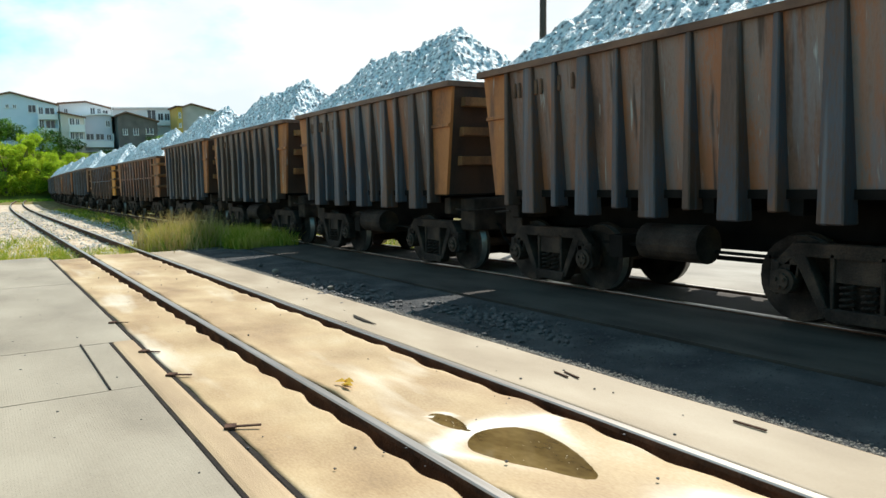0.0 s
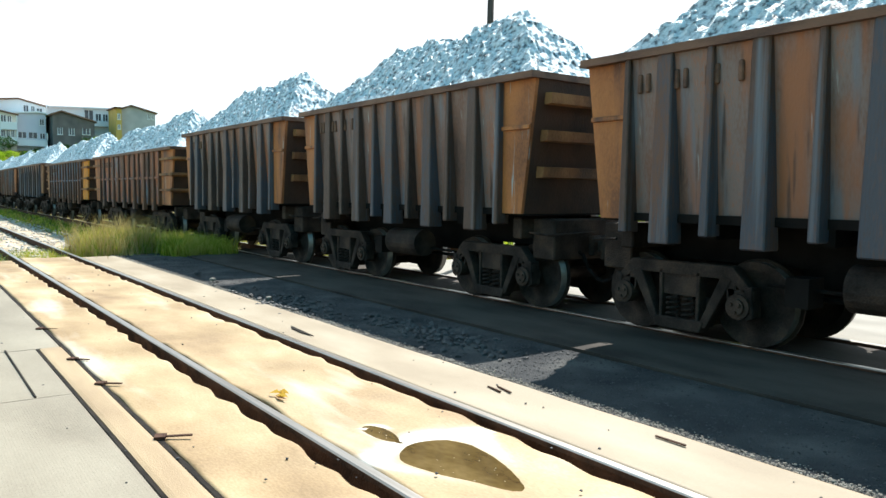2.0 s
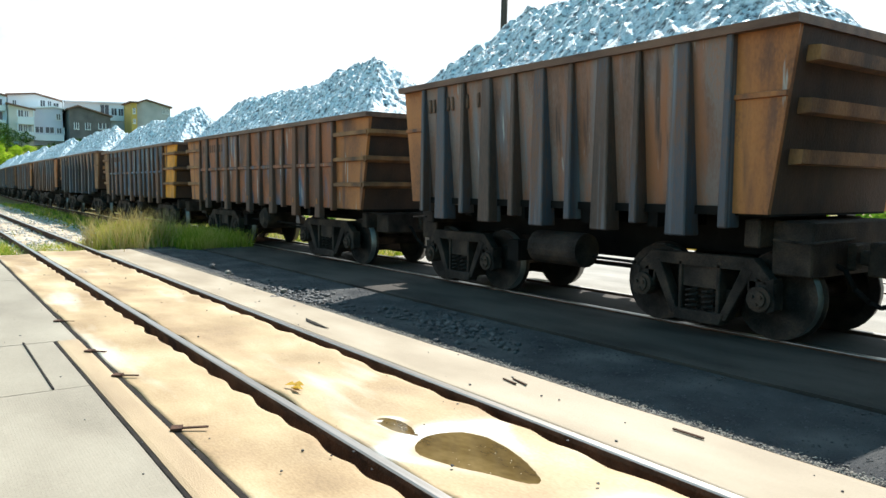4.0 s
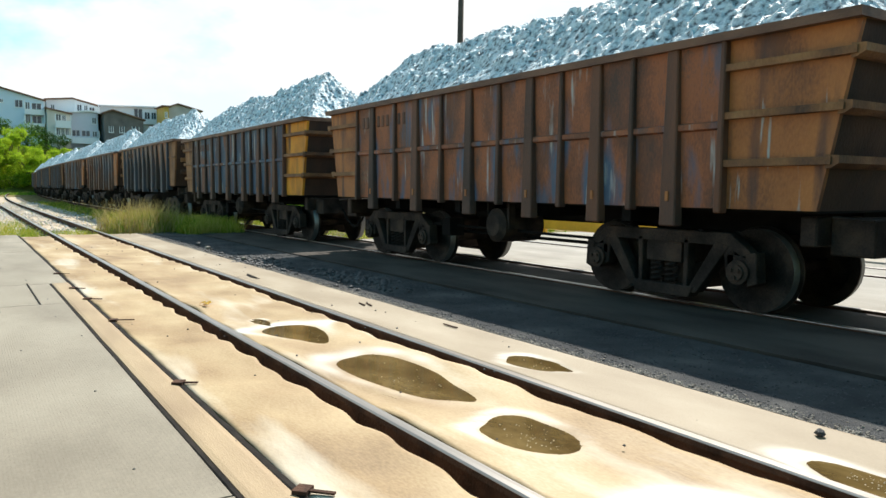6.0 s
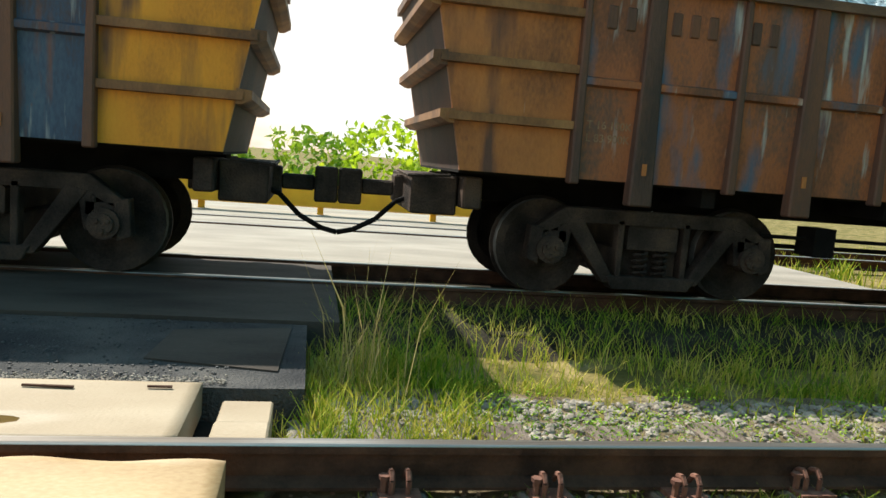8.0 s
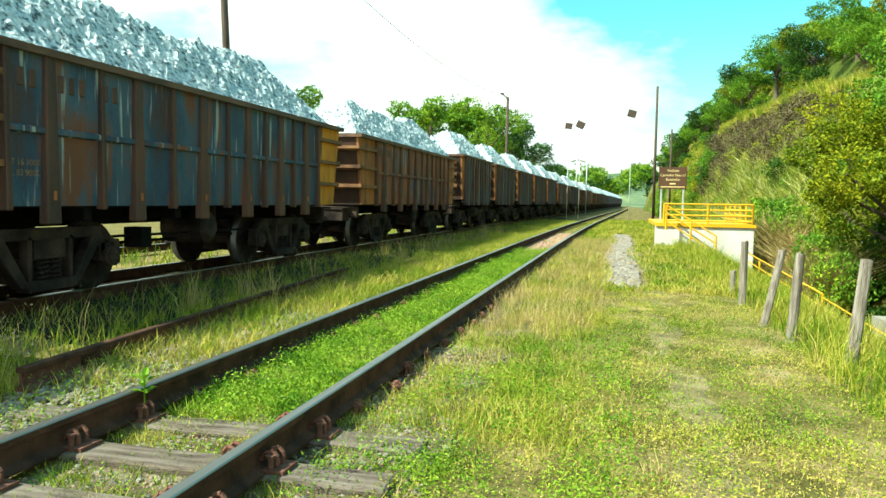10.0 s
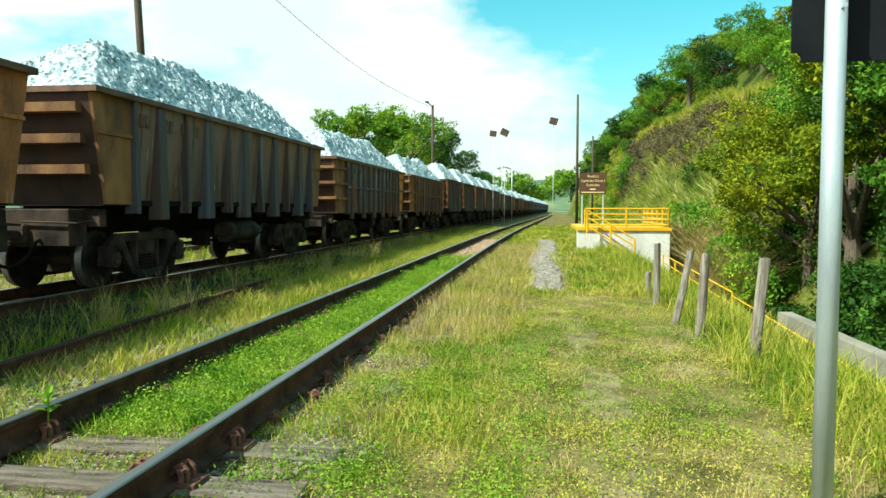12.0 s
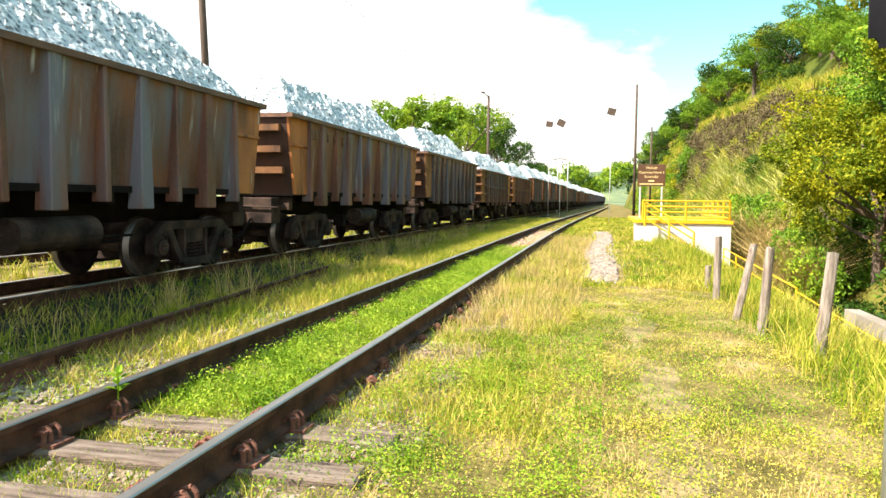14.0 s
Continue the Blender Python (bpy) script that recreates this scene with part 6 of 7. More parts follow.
# brown scrub on the steep bank just under the terrace
spots = []
for k in range(90):
    x = 44 + 34 * random.random()
    y = terrace_y(x) + 0.1 + 1.5 * random.random()
    spots.append((x, y, hill_z(x, y) + 0.05, random.uniform(0.5, 1.0), "dead_scrub"))
bush_mass("bank_scrub", spots, "dry brown scrub on the steep bank", "scrub", 0.07)
scrub = {"grass": [], "leaf": [], "gold_leaf": [], "dead_scrub": []}
for k in range(300):
    x = 24 + 76 * random.random() ** 1.2
    y = foot_y(x) - random.random() * (foot_y(x) - terrace_y(x))
    r = random.uniform(0.4, 0.85)
    high = (foot_y(x) - y) / (foot_y(x) - terrace_y(x)) > 0.6 and 44 < x < 78
    scrub[random.choice(("dead_scrub", "dead_scrub", "dead_scrub", "grass") if high else ("grass", "grass", "leaf", "gold_leaf"))].append(clump_points(480, r, 0.75, k) + np.array((x, y, hill_z(x, y) + 0.1)))
for m, pts in scrub.items():
    tagged(new("slope_scrub", leaves("slope_scrub", np.concatenate(pts), 0.06, m, "", "")), "low scrub and long grass covering the steep slope", "scrub", "", "stuff")
for k in range(58):
    x = 11 + 18 * random.random()
    y = -8.5 - random.random() * 1.9
    bush(x, y, hill_z(x, y) + 0.2, random.uniform(0.8, 1.25), "dark_leaf", "dark shaded bush above the sunken road")
for k, (x, y, h, sp, m) in enumerate(((14.0, -9.9, 8.7, 2.2, "dark_leaf"), (16.5, -9.6, 8.3, 2.2, "leaf"), (19.0, -9.8, 9.0, 2.3, "dark_leaf"), (21.5, -9.5, 8.2, 2.3, "gold_leaf"), (24.2, -9.4, 6.6, 2.3, "gold_leaf"), (27.0, -9.6, 7.0, 2.3, "gold_leaf"), (12.0, -10.3, 9.6, 2.2, "dark_leaf"), (30.5, -11.0, 7.6, 2.3, "leaf"), (25.5, -11.6, 9.4, 2.5, "leaf"), (34.5, -12.2, 7.6, 2.4, "gold_leaf"), (21.0, -12.2, 10.2, 2.6, "leaf"))):
    tree(x, y, -2.6, h, sp, m, "leafy tree overhanging the sunken road" if m != "gold_leaf" else "sunlit yellow-green tree overhanging the sunken road", 90 + k, 1.5)


def on_bank(lo, hi, x0, x1):
    """Scatter over the bank between two shares of its height."""
    def area(n):
        x = rng.uniform(x0, x1, n)
        f = np.array([foot_y(p) for p in x])
        t = np.array([terrace_y(p) for p in x])
        return x, f + (t - f) * rng.uniform(lo, hi, n) - np.array([bend(p) for p in x])
    return area


def bank_z(x, y):
    return hill_z(x, y + bend(x)) - 0.1


blades("cane_grass", 11000, on_bank(0.05, 0.62, 31, 68), con(1.15), con(0.05), "cane", "tall pale green cane on the lower slope", 1.1, 0.4, z0=bank_z, category="cane")
blades("cane_grass", 3000, uni(24.5, 29.5, -8.2, -6.8), con(1.6), con(0.03), "dry", "pale feathery cane beside the landing", 1.2, 0.7, z0=lambda x, y: -1.9 + 0.25 * (x - 24), category="cane")
blades("cane_grass", 4500, uni(29.5, 38, -8.6, -6.6), con(2.0), con(0.035), "cane", "pale green cane behind the landing", 0.9, 0.6, z0=lambda x, y: -1.2, category="cane")
blades("cane_grass", 9000, on_bank(0.0, 0.7, 31, 74), con(0.9), con(0.05), "grass", "long bright grass among the cane on the slope", 1.1, 0.5, z0=bank_z, category="cane")
blades("slope_grass", 14000, on_bank(0.99, 1.30, 44, 74), con(0.9), con(0.045), "grass", "tall yellow grass in a clearing on the slope", 0.6, 0.5, z0=bank_z)
blades("slope_grass", 6000, on_bank(0.62, 1.0, 44, 78), con(0.6), con(0.035), "dead_scrub", "dry brown stalks on the steep bank", 0.8, 0.6, z0=bank_z)
for k, (x, y, z) in enumerate(((25.5, -7.6, -0.4), (24.2, -7.9, -0.9), (26.5, -8.2, 0.2), (29, -7.6, 0.6), (31, -7.2, 0.6))):
    bush(x, y, z, random.uniform(0.7, 1.0), "leaf", "green shrub among canes beside the landing", 1.2)
for k in range(26):
    x = 38 + 3.8 * k + random.uniform(-1, 1)
    back = random.uniform(2.6, 4.4)
    y = terrace_y(x) - back
    tree(x, y, hill_z(x, y) - 0.4, random.uniform(4.0, 5.4) - 0.02 * max(0, x - 80) - (1.0 if x < 64 else 0), random.uniform(1.9, 2.6), ("leaf", "dark_leaf", "gold_leaf", "leaf", "leaf")[k % 5], "small leafy tree on top of the slope", 160 + k)
for k in range(8):
    x = 78 + 7.0 * k
    y = terrace_y(x) - 0.4
    tree(x, y, hill_z(x, y) - 0.4, 4.2, 2.0, ("leaf", "dark_leaf")[k % 2], "small leafy tree on top of the slope", 200 + k)

bm = bmesh.new()
ring = []
for i in range(61):
    a = radians(-150 + 120 * i / 60)
    row = []
    for dist, h in ((330, -1), (430, 1), (520, 26), (640, 34), (900, 20)):
        b = h * (0.75 + 0.45 * noise.noise((i * 0.16, dist * 0.004, 2))) if h > 1 else h
        row.append(bm.verts.new((-math.sin(a) * dist, math.cos(a) * dist, b)))
    ring.append(row)
for i in range(60):
    for j in range(4):
        bm.faces.new((ring[i][j], ring[i + 1][j], ring[i + 1][j + 1], ring[i][j + 1]))
thing("far_hill", bm, "far_hill", "distant green wooded hill at the end of the line", "hill", kind="structure", smooth=True)

bm = bmesh.new()
grid = []
for i in range(31):
    x = -108 - i * 6
    row = []
    for j in range(31):
        y = -60 + j * 5
        rise = max(0.0, min(1.0, (-124 - x) / 24))
        row.append(bm.verts.new((x, y, -0.3 + 8.0 * rise * rise * (3 - 2 * rise) + 1.2 * noise.noise((x * 0.08, y * 0.08, 0)) * rise + max(0, -150 - x) * 0.05)))
    grid.append(row)
for i in range(30):
    for j in range(30):
        bm.faces.new((grid[i][j], grid[i + 1][j], grid[i + 1][j + 1], grid[i][j + 1]))
thing("village_hill", bm, "hill", "green wooded hill below the houses", "hill", kind="structure", smooth=True)
random.seed(5)
spots = []
for k in range(60):
    x, y = random.uniform(-146, -132), random.uniform(-22, 44)
    rise = max(0.0, min(1.0, (-124 - x) / 24))
    spots.append((x, y, 8.0 * rise * rise * (3 - 2 * rise) - 0.8, random.uniform(1.3, 2.2), random.choice(("dark_leaf", "leaf", "leaf"))))
bush_mass("hill_bushes", spots, "green bushes on the hill below the houses", leaf=0.14)


# ---------------------------------------------------------------- houses above the bend
def house(label, x, depth, y0, y1, z0, profile, wall_mat, windows=(), balconies=(), roof="roof", roof_label="brown clay roof", yaw=0):
    """Front facing the line; profile is the roof line as (y, z) points from one side to the other."""
    root = tagged(new("house"), label, "house", "houses on the hill")
    mid = (y0 + y1) / 2
    root.matrix_basis = pose(x, mid, 0, 0, 0, yaw)
    bm = bmesh.new()
    prism(bm, [(y0 - mid, z0 - 3.0)] + [(y - mid, z) for y, z in profile] + [(y1 - mid, z0 - 3.0)], 0, -depth, 0)
    part("wall", bm, wall_mat, root)
    bm = bmesh.new()
    top = [(y - mid, z) for y, z in profile]
    top[0], top[-1] = (top[0][0] - 0.35, top[0][1] - 0.08), (top[-1][0] + 0.35, top[-1][1] - 0.08)
    prism(bm, [(y, z + 0.03) for y, z in top] + [(y, z + 0.28) for y, z in top[::-1]], 0, -depth - 0.3, 0.45)
    part("roof", bm, roof, root, roof_label)
    for wy0, wy1, wz0, wz1 in windows:
        bm = bmesh.new()
        box(bm, -0.06, 0.02, wy0 - mid, wy1 - mid, wz0, wz1)
        win = part("window", bm, "pane", root)
        bm = bmesh.new()
        for p in (wy0, (wy0 + wy1) / 2, wy1):
            box(bm, 0.021, 0.07, p - mid - 0.045, p - mid + 0.045, wz0, wz1)
        part("window_frame", bm, "house_white", win)
        bm = bmesh.new()
        box(bm, 0.0, 0.15, wy0 - mid - 0.1, wy1 - mid + 0.1, wz0 - 0.14, wz0 - 0.02)
        part("sill", bm, "house_white", win)
    for by0, by1, bz, bh in balconies:
        bm = bmesh.new()
        box(bm, 0.0, 1.2, by0 - mid, by1 - mid, bz - 0.14, bz + 0.04)
        box(bm, 1.12, 1.2, by0 - mid, by1 - mid, bz + 0.04, bz + bh)
        for p in (by0, by1):
            box(bm, 1.05, 1.2, p - mid - 0.09, p - mid + 0.09, bz + bh, bz + 2.3)
        part("balcony", bm, "house_white", root, "white balcony with a solid parapet")
    return root


house("pale blue gabled house with stacked white balconies", -150, 9, -3.7, 10.5, 11.2, [(-3.7, 16.2), (3.4, 18.1), (10.5, 16.2)], "house_blue", [(2.6, 3.1, 15.6, 16.1), (3.7, 4.2, 15.6, 16.1), (6.0, 7.2, 14.9, 16.1), (7.6, 8.3, 11.5, 13.6), (8.6, 10.1, 11.5, 13.5), (7.6, 8.3, 13.9, 15.8), (8.6, 10.1, 13.9, 15.7)], [(7.4, 10.5, 13.75, 0.8), (7.4, 10.5, 11.4, 0.7)])
house("beige house with white balcony bands and a sloping roof", -148, 7, 10.8, 14.5, 9.1, [(10.8, 14.8), (14.5, 13.9)], "house_beige", [(12.2, 13.0, 12.7, 13.8), (13.2, 13.8, 12.7, 13.7), (12.2, 12.8, 10.2, 11.3), (13.0, 13.5, 10.2, 11.3), (13.7, 14.2, 10.2, 11.3)], [(12.0, 14.5, 11.5, 1.15), (12.0, 14.5, 9.1, 1.0)])
house("tall white house stepped back behind a terrace", -154, 7, 11.3, 20.0, 9.0, [(11.3, 16.9), (15.6, 17.3), (20.0, 16.2)], "house_white", [(16.4, 17.2, 15.0, 16.3), (17.6, 18.2, 14.9, 16.2), (18.5, 19.4, 14.8, 15.9), (12.0, 12.6, 15.2, 16.0)], [(16.0, 20.0, 14.3, 0.7)])
house("pale lavender house front with a band of windows", -149.5, 6, 14.7, 19.3, 8.8, [(14.7, 14.4), (18.0, 14.7), (19.3, 14.5)], "house_lavender", [(14.9, 16.2, 10.2, 11.2), (16.5, 17.9, 10.2, 11.2), (18.3, 19.1, 10.2, 11.1), (18.3, 19.0, 12.6, 13.6)], [(14.7, 19.3, 8.9, 1.0)], "house_white", "flat white parapet roof")
house("dark grey unrendered house with a long sloping roof", -147, 8, 20.0, 26.8, 9.0, [(20.0, 14.3), (21.4, 14.9), (26.8, 13.4)], "house_dark", [(20.8, 21.5, 11.0, 12.1), (22.6, 23.4, 11.0, 12.1), (24.8, 26.0, 11.2, 12.2)])
house("long white house with glazed terrace behind the roofs", -157, 8, 20.6, 32.0, 13.0, [(20.6, 16.6), (32.0, 17.0)], "house_white", [(27.0, 28.6, 14.4, 16.5), (29.0, 30.0, 14.6, 15.9), (30.3, 31.2, 14.6, 15.9), (22.4, 23.2, 15.2, 16.0)], [(26.8, 32.0, 13.6, 0.8)], "house_white", "flat white roof")
house("narrow ochre-yellow house front", -148, 6, 30.7, 31.7, 12.0, [(30.7, 16.4), (31.7, 16.4)], "house_ochre", [(31.0, 31.4, 14.4, 15.4), (31.0, 31.4, 12.6, 13.4)])
house("grey gabled house with a white corner", -149, 8, 31.8, 38.0, 12.2, [(31.8, 16.3), (33.6, 17.0), (38.0, 15.9)], "house_grey", [(36.6, 37.0, 14.8, 15.7), (37.3, 37.7, 14.8, 15.7)])
house("white house among trees on the hill", -158, 9, -20, -9, 12.0, [(-20, 17.2), (-14.5, 18.2), (-9, 17.2)], "house_white", [(-18, -16.8, 14, 15.3), (-14.5, -13.3, 14, 15.3)])
house("small distant white house on the hill", 420, 8, 18, 25, 20, [(18, 23.6), (21.5, 24.6), (25, 23.6)], "house_white", [(19.5, 20.5, 21.5, 22.8), (22.5, 23.5, 21.5, 22.8)], yaw=180)
random.seed(41)
spots = []
for k in range(36):
    y = -6 + 34 * random.random()
    top = 12.5 - 0.26 * max(0, y - 2) if y < 19 else 9.6
    spots.append((random.uniform(-144, -140), y, top - random.uniform(0.5, 3.5), random.uniform(1.3, 2.0), random.choice(("dark_leaf", "dark_leaf", "leaf"))))
bush_mass("village_trees", spots, "dark green tree crowns below the houses", "trees", 0.14)
bush_mass("far_woods", [(random.uniform(300, 360), -16 + 46 * random.random(), random.uniform(5, 15), random.uniform(3.5, 5.5), random.choice(("dark_leaf", "leaf"))) for k in range(26)], "distant dark woods at the end of the line", "woods", 0.45, 260)


# ---------------------------------------------------------------- poles, lamps and signs
def pole(x, y, z0, z1, r, mat, label, lean=(0, 0), name="utility_pole", category="pole", arm=False):
    bm = bmesh.new()
    tube(bm, (0, 0, z0), (lean[0], lean[1], z1), r, r * 0.75, 12)
    ob = thing(name, bm, mat, label, category, smooth=True)
    ob.matrix_basis = pose(x, y, 0)
    if arm:
        bm = bmesh.new()
        tube(bm, (lean[0], lean[1], z1 - 0.1), (lean[0] - 0.9, lean[1] + 0.3, z1 + 0.1), 0.05, seg=8)
        part("lamp_arm", bm, "steel", ob)
        bm = bmesh.new()
        prism(bm, [(-0.45, 0), (0, 0.02), (0, 0.14), (-0.4, 0.1)], 1, -0.12, 0.12)
        part("lamp_head", bm, "sign_back", ob, "grey street-lamp head", pose(lean[0] - 0.85, lean[1] + 0.3, z1 + 0.05))
    return ob


pole(-12.1, 7.5, -0.4, 6.3, 0.085, "pole_wood", "tall dark pole behind the train", (0.15, 0.0))
pole(25.4, 10.5, -0.6, 12.0, 0.14, "pole_wood", "tall dark wooden pole behind the train", (-0.5, 0.3))
pole(62.1, 6.9, -0.6, 9.4, 0.13, "pole_wood", "dark lamp pole behind the train", arm=True)
pole(62.6, -4.6, -0.6, 10.1, 0.12, "pole_wood", "slim dark pole beside the line")
pole(92.5, -7.6, -1.0, 9.7, 0.13, "pole_wood", "slim dark pole beyond the sign")
pole(84, 2.6, -0.6, 7.2, 0.07, "steel", "thin grey mast beside the line")
pole(90, 1.8, -0.6, 6.6, 0.07, "steel", "thin grey mast further along the line")
for x, y, z, s, tilt in ((62.5, 2.05, 7.1, 0.27, 8), (64.6, 1.25, 7.4, 0.33, 25), (47.7, -2.6, 6.3, 0.24, 15)):
    bm = bmesh.new()
    tube(bm, (0, 0, -0.3), (0, 0, z + 0.1), 0.02, 0.015, 8)
    mast = thing("floodlight_mast", bm, "house_white", "thin white mast carrying a grey floodlight", "floodlight", "floodlights", smooth=True)
    mast.matrix_basis = pose(x, y, 0)
    bm = bmesh.new()
    box(bm, -0.06, 0.06, -s, s, -s * 0.85, s * 0.85)
    bmesh.ops.bevel(bm, geom=bm.edges[:], offset=0.02, segments=1, affect="EDGES")
    part("floodlight_head", bm, "pole_wood", mast, "square grey floodlight head", pose(-0.1, 0, z, tilt, 0, 0))

# brown sign on two posts
sx, sy = 29.9, -3.86
sign = tagged(new("information_sign"), "brown information sign with cream lettering on two grey posts", "sign")
sign.matrix_basis = pose(sx, sy, 0, 0, 0, -6)
for d in (-0.37, 0.37):
    bm = bmesh.new()
    tube(bm, (0.03, d, -0.5), (0.03, d, 2.35), 0.035, seg=10)
    part("post", bm, "steel", sign, "grey steel post")
bm = bmesh.new()
box(bm, -0.02, 0.005, -0.47, 0.47, 1.62, 2.38)
bmesh.ops.bevel(bm, geom=bm.edges[:], offset=0.006, segments=1, affect="EDGES")
part("board", bm, "sign_brown", sign, "brown enamel board")
for txt, z, s in (("Viaduto", 2.22, 0.13), ("Caminho Novo I", 2.06, 0.125), ("Extensão", 1.91, 0.125)):
    cu = bpy.data.curves.new("sign_text", "FONT")
    cu.body, cu.size, cu.align_x, cu.extrude = txt, s, "CENTER", 0.001
    cu.materials.append(MAT["letter"])
    ob = new("sign_text", cu)
    ob.parent = sign
    ob.matrix_basis = pose(-0.023, 0, z, 90, 0, -90)
for z, w, h in ((1.80, 0.10, 0.045), (1.69, 0.40, 0.03)):
    bm = bmesh.new()
    box(bm, -0.024, -0.0205, -w, w, z - h / 2, z + h / 2)
    part("text_bar", bm, "letter", sign)

# sign on the near galvanised pole, seen from behind
near_sign = tagged(new("crossing_sign"), "galvanised pole with a dark sign board seen from behind", "sign")
near_sign.matrix_basis = pose(5.95, -3.37, 0)
bm = bmesh.new()
tube(bm, (0, 0, -0.5), (0.0, 0.0, 2.6), 0.042, seg=16)
part("pole", bm, "steel", near_sign, "pale galvanised steel pole", smooth=True)
bm = bmesh.new()
box(bm, 0.06, 0.075, -0.55, 0.15, 1.70, 2.6)
bmesh.ops.bevel(bm, geom=[e for e in bm.edges if abs(e.verts[0].co.x - e.verts[1].co.x) > 0.005], offset=0.04, segments=3, affect="EDGES")
part("board", bm, "sign_back", near_sign, "dark unpainted back of the board")
bm = bmesh.new()
tube(bm, (-0.06, -0.01, 1.90), (0.06, -0.01, 1.90), 0.012, seg=8)
part("bolt", bm, "steel", near_sign)

# fence posts
for x, y, h, lx, ly, r in ((13.07, -3.71, 0.80, 0.0, 0.0, 0.051), (11.3, -3.62, 0.80, 0.1, -0.22, 0.043), (10.36, -3.73, 0.82, 0.0, -0.06, 0.051), (9.51, -4.01, 0.84, 0.0, -0.10, 0.058), (14.2, -3.75, 0.32, 0, 0, 0.05), (7.9, -4.6, 0.7, 0, -0.1, 0.06)):
    bm = bmesh.new()
    n, seg = 8, 10
    rings = []
    for k in range(n + 1):
        u = k / n
        rings.append([bm.verts.new((lx * u + r * (1 - 0.15 * u) * (1 + 0.22 * noise.noise((math.cos(a) * 2, math.sin(a) * 2 + x, u * 1.5))) * math.cos(a), ly * u + r * (1 - 0.15 * u) * (1 + 0.22 * noise.noise((math.cos(a) * 2, math.sin(a) * 2 + x, u * 1.5))) * math.sin(a), -0.45 + (h + 0.27) * u + (0.05 * noise.noise((math.cos(a) * 3, math.sin(a) * 3, x)) if k == n else 0))) for a in [q * math.tau / seg for q in range(seg)]])
    for a, b in zip(rings, rings[1:]):
        for q in range(seg):
            bm.faces.new((a[q], a[(q + 1) % seg], b[(q + 1) % seg], b[q]))
    bm.faces.new(rings[-1])
    thing("fence_post", bm, "post", "grey split weathered fence post in long grass", "fence post", "old fence posts").matrix_basis = pose(x, y, 0)

# landing of the viaduct with yellow railings
bm = bmesh.new()
box(bm, 26.95, 27.25, -6.1, -3.2, -3.0, 0.40)
box(bm, 27.25, 33.0, -6.1, -5.8, -3.0, 0.40)
landing = thing("viaduct_wall", bm, "white_wall", "whitewashed stained wall of the viaduct landing", "wall", kind="structure")
bm = bmesh.new()
box(bm, 26.9, 33.0, -6.15, -3.2, 0.40, 0.50)
thing("viaduct_deck", bm, "yellow", "yellow-painted edge of the landing deck", "deck", kind="structure")


def railing(name, pts, levels, spacing, label, r=0.025):
    root = tagged(new(name), label, "railing", "yellow railings")
    for lv in levels:
        bm = bmesh.new()
        for a, b in zip(pts, pts[1:]):
            tube(bm, Vector(a) + Vector((0, 0, lv)), Vector(b) + Vector((0, 0, lv)), r, seg=8)
        part("rail", bm, "yellow", root)
    for a, b in zip(pts, pts[1:]):
        a, b = Vector(a), Vector(b)
        n = max(1, round((b - a).length / spacing))
        for k in range(n + 1):
            p = a.lerp(b, k / n)
            bm = bmesh.new()
            tube(bm, p - Vector((0, 0, 0.25)), p + Vector((0, 0, max(levels))), r * 1.25, seg=8)
            part("post", bm, "yellow", root)
    return root


railing("yellow_railing", [(33.0, -6.05, 0.5), (26.98, -6.05, 0.5), (26.98, -3.45, 0.5)], (0.08, 0.25, 0.42, 0.60), 1.3, "yellow tubular railing round the viaduct landing")
railing("stair_railing", [(26.6, -3.5, 0.55), (26.4, -4.95, -0.35)], (0.0, 0.28, 0.5), 0.75, "yellow sloping stair railing in front of the landing")
railing("stair_railing", [(24.3, -5.5, -0.75), (16.4, -5.5, -0.95)], (0.12, 0.34, 0.56), 2.0, "yellow handrail following the path below the fence", 0.016)
bm = bmesh.new()
for a, b in zip(((16.4, -5.5, -0.45), (12.0, -5.5, -0.60)), ((12.0, -5.5, -0.60), (8.5, -5.45, -0.72))):
    tube(bm, a, b, 0.012, seg=6)
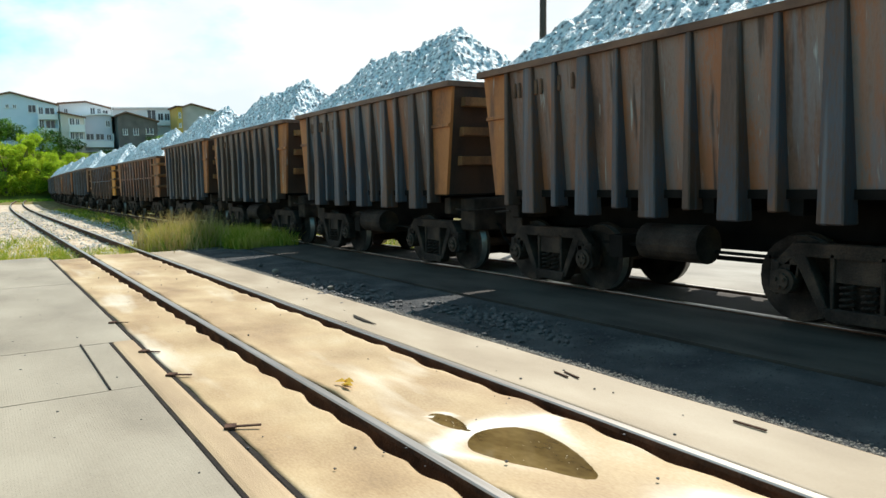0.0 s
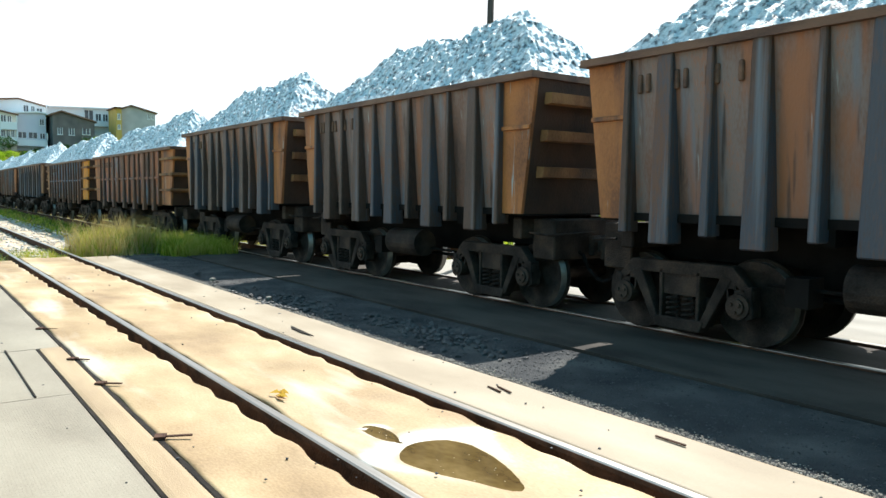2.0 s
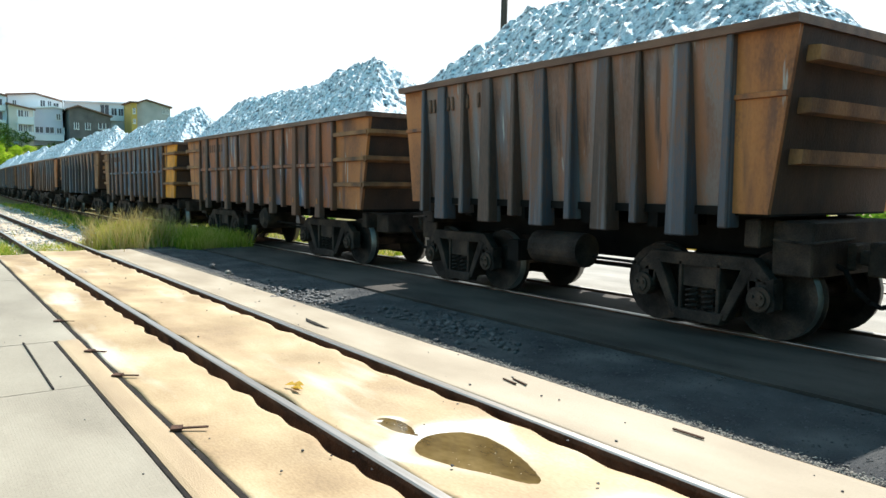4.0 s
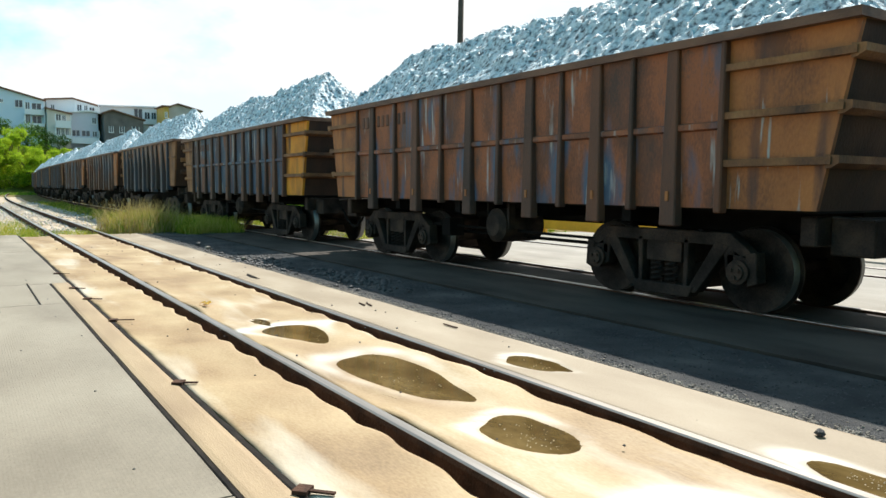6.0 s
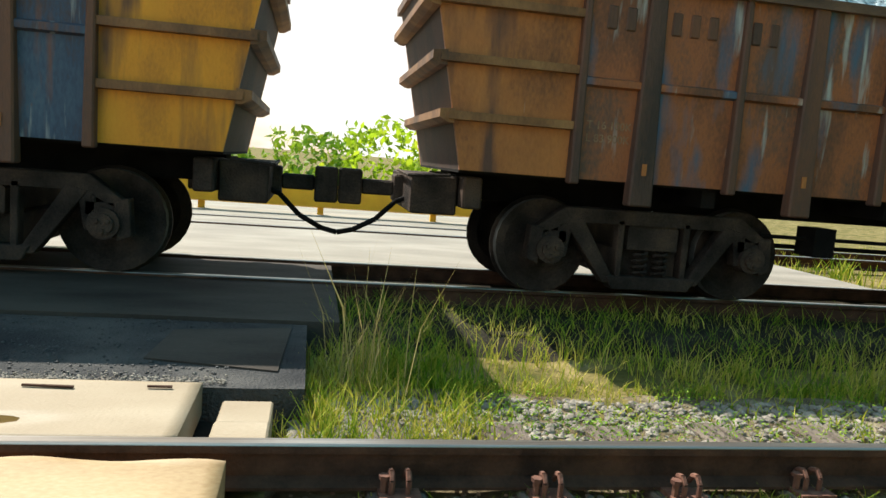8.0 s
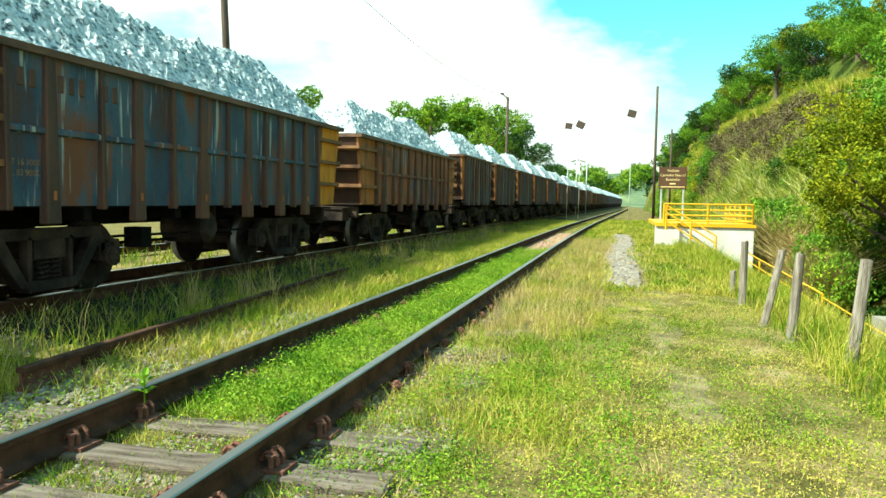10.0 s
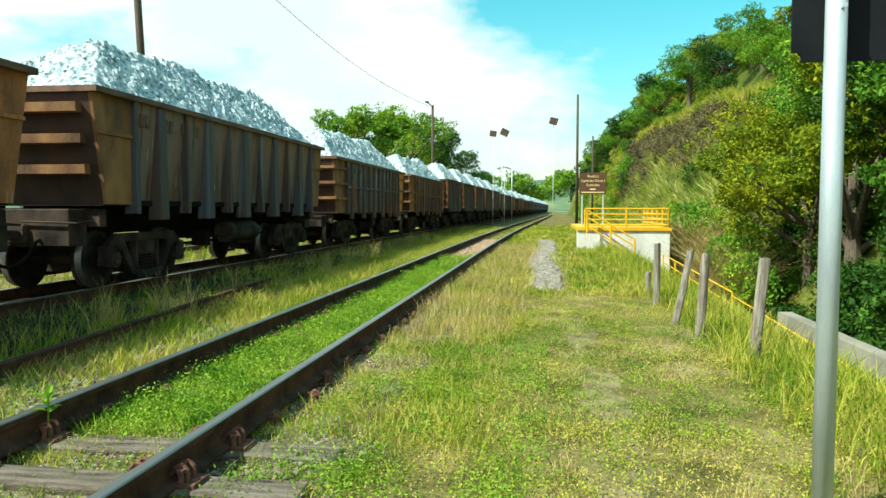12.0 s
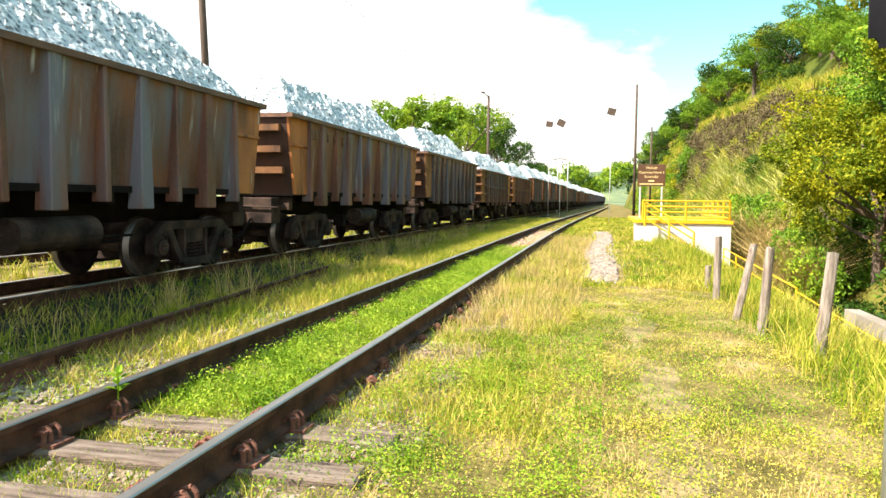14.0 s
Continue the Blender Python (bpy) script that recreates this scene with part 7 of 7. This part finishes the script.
for x, z in ((14.2, -0.53), (12.0, -0.6), (9.8, -0.67)):
    tube(bm, (x, -5.5, -1.6), (x, -5.5, z), 0.02, seg=6)
thing("handrail", bm, "yellow", "thin yellow handrail half hidden in tall grass", "railing")
bm = bmesh.new()
box(bm, 11.5, 17.5, -6.85, -6.6, -2.6, -0.86)
thing("road_kerb", bm, "apron_grey", "pale concrete parapet of the sunken road", "parapet", kind="structure")

# yellow guard rail beyond the third track
bm = bmesh.new()
prism(bm, [(10.3, 0.12), (10.36, 0.10), (10.38, 0.22), (10.34, 0.30), (10.38, 0.38), (10.36, 0.46), (10.3, 0.48)], 0, -14.0, 9.0)
guard = thing("guard_rail", bm, "yellow", "yellow steel guard rail beyond the far track", "guard rail")
for k in range(12):
    bm = bmesh.new()
    box(bm, -0.05, 0.05, 10.385, 10.47, -0.1, 0.42)
    part("post", bm, "yellow", guard, "", pose(-12.3 + 1.9 * k, 0, 0))

# thin overhead wire behind the train
bm = bmesh.new()
wire_pts = [Vector((25.4, 10.5, 11.6)).lerp(Vector((62.1, 6.9, 9.2)), k / 12) - Vector((0, 0, 1.1 * math.sin(math.pi * k / 12))) for k in range(13)]
rings = [[bm.verts.new(p + Vector((0, 0.012 * math.cos(q * math.tau / 5), 0.012 * math.sin(q * math.tau / 5)))) for q in range(5)] for p in wire_pts]
for a, b in zip(rings, rings[1:]):
    for q in range(5):
        bm.faces.new((a[q], a[(q + 1) % 5], b[(q + 1) % 5], b[q]))
thing("overhead_wire", bm, "sign_back", "thin slack wire between the poles", "wire")


def motions():
    """The train rolls past; the wheels of the wagons that pass the camera turn."""
    times = [0.5 * i for i in range(29)]
    for ob, x in TRAIN:
        walk(ob, [(t, wagon_pose(x + travelled(t))) for t in times])
    spin = [0.07 * i for i in range(201)]
    for ob, x in TRAIN[:11]:
        for bogie in ob.children:
            if bogie.name.startswith("bogie"):
                for w in bogie.children:
                    if w.name.startswith("wheelset"):
                        ax = w.matrix_basis.translation.copy()
                        walk(w, [(t, Matrix.Translation(ax) @ Matrix.Rotation(travelled(t) / WHEEL_R, 4, "Y")) for t in spin])


motions()
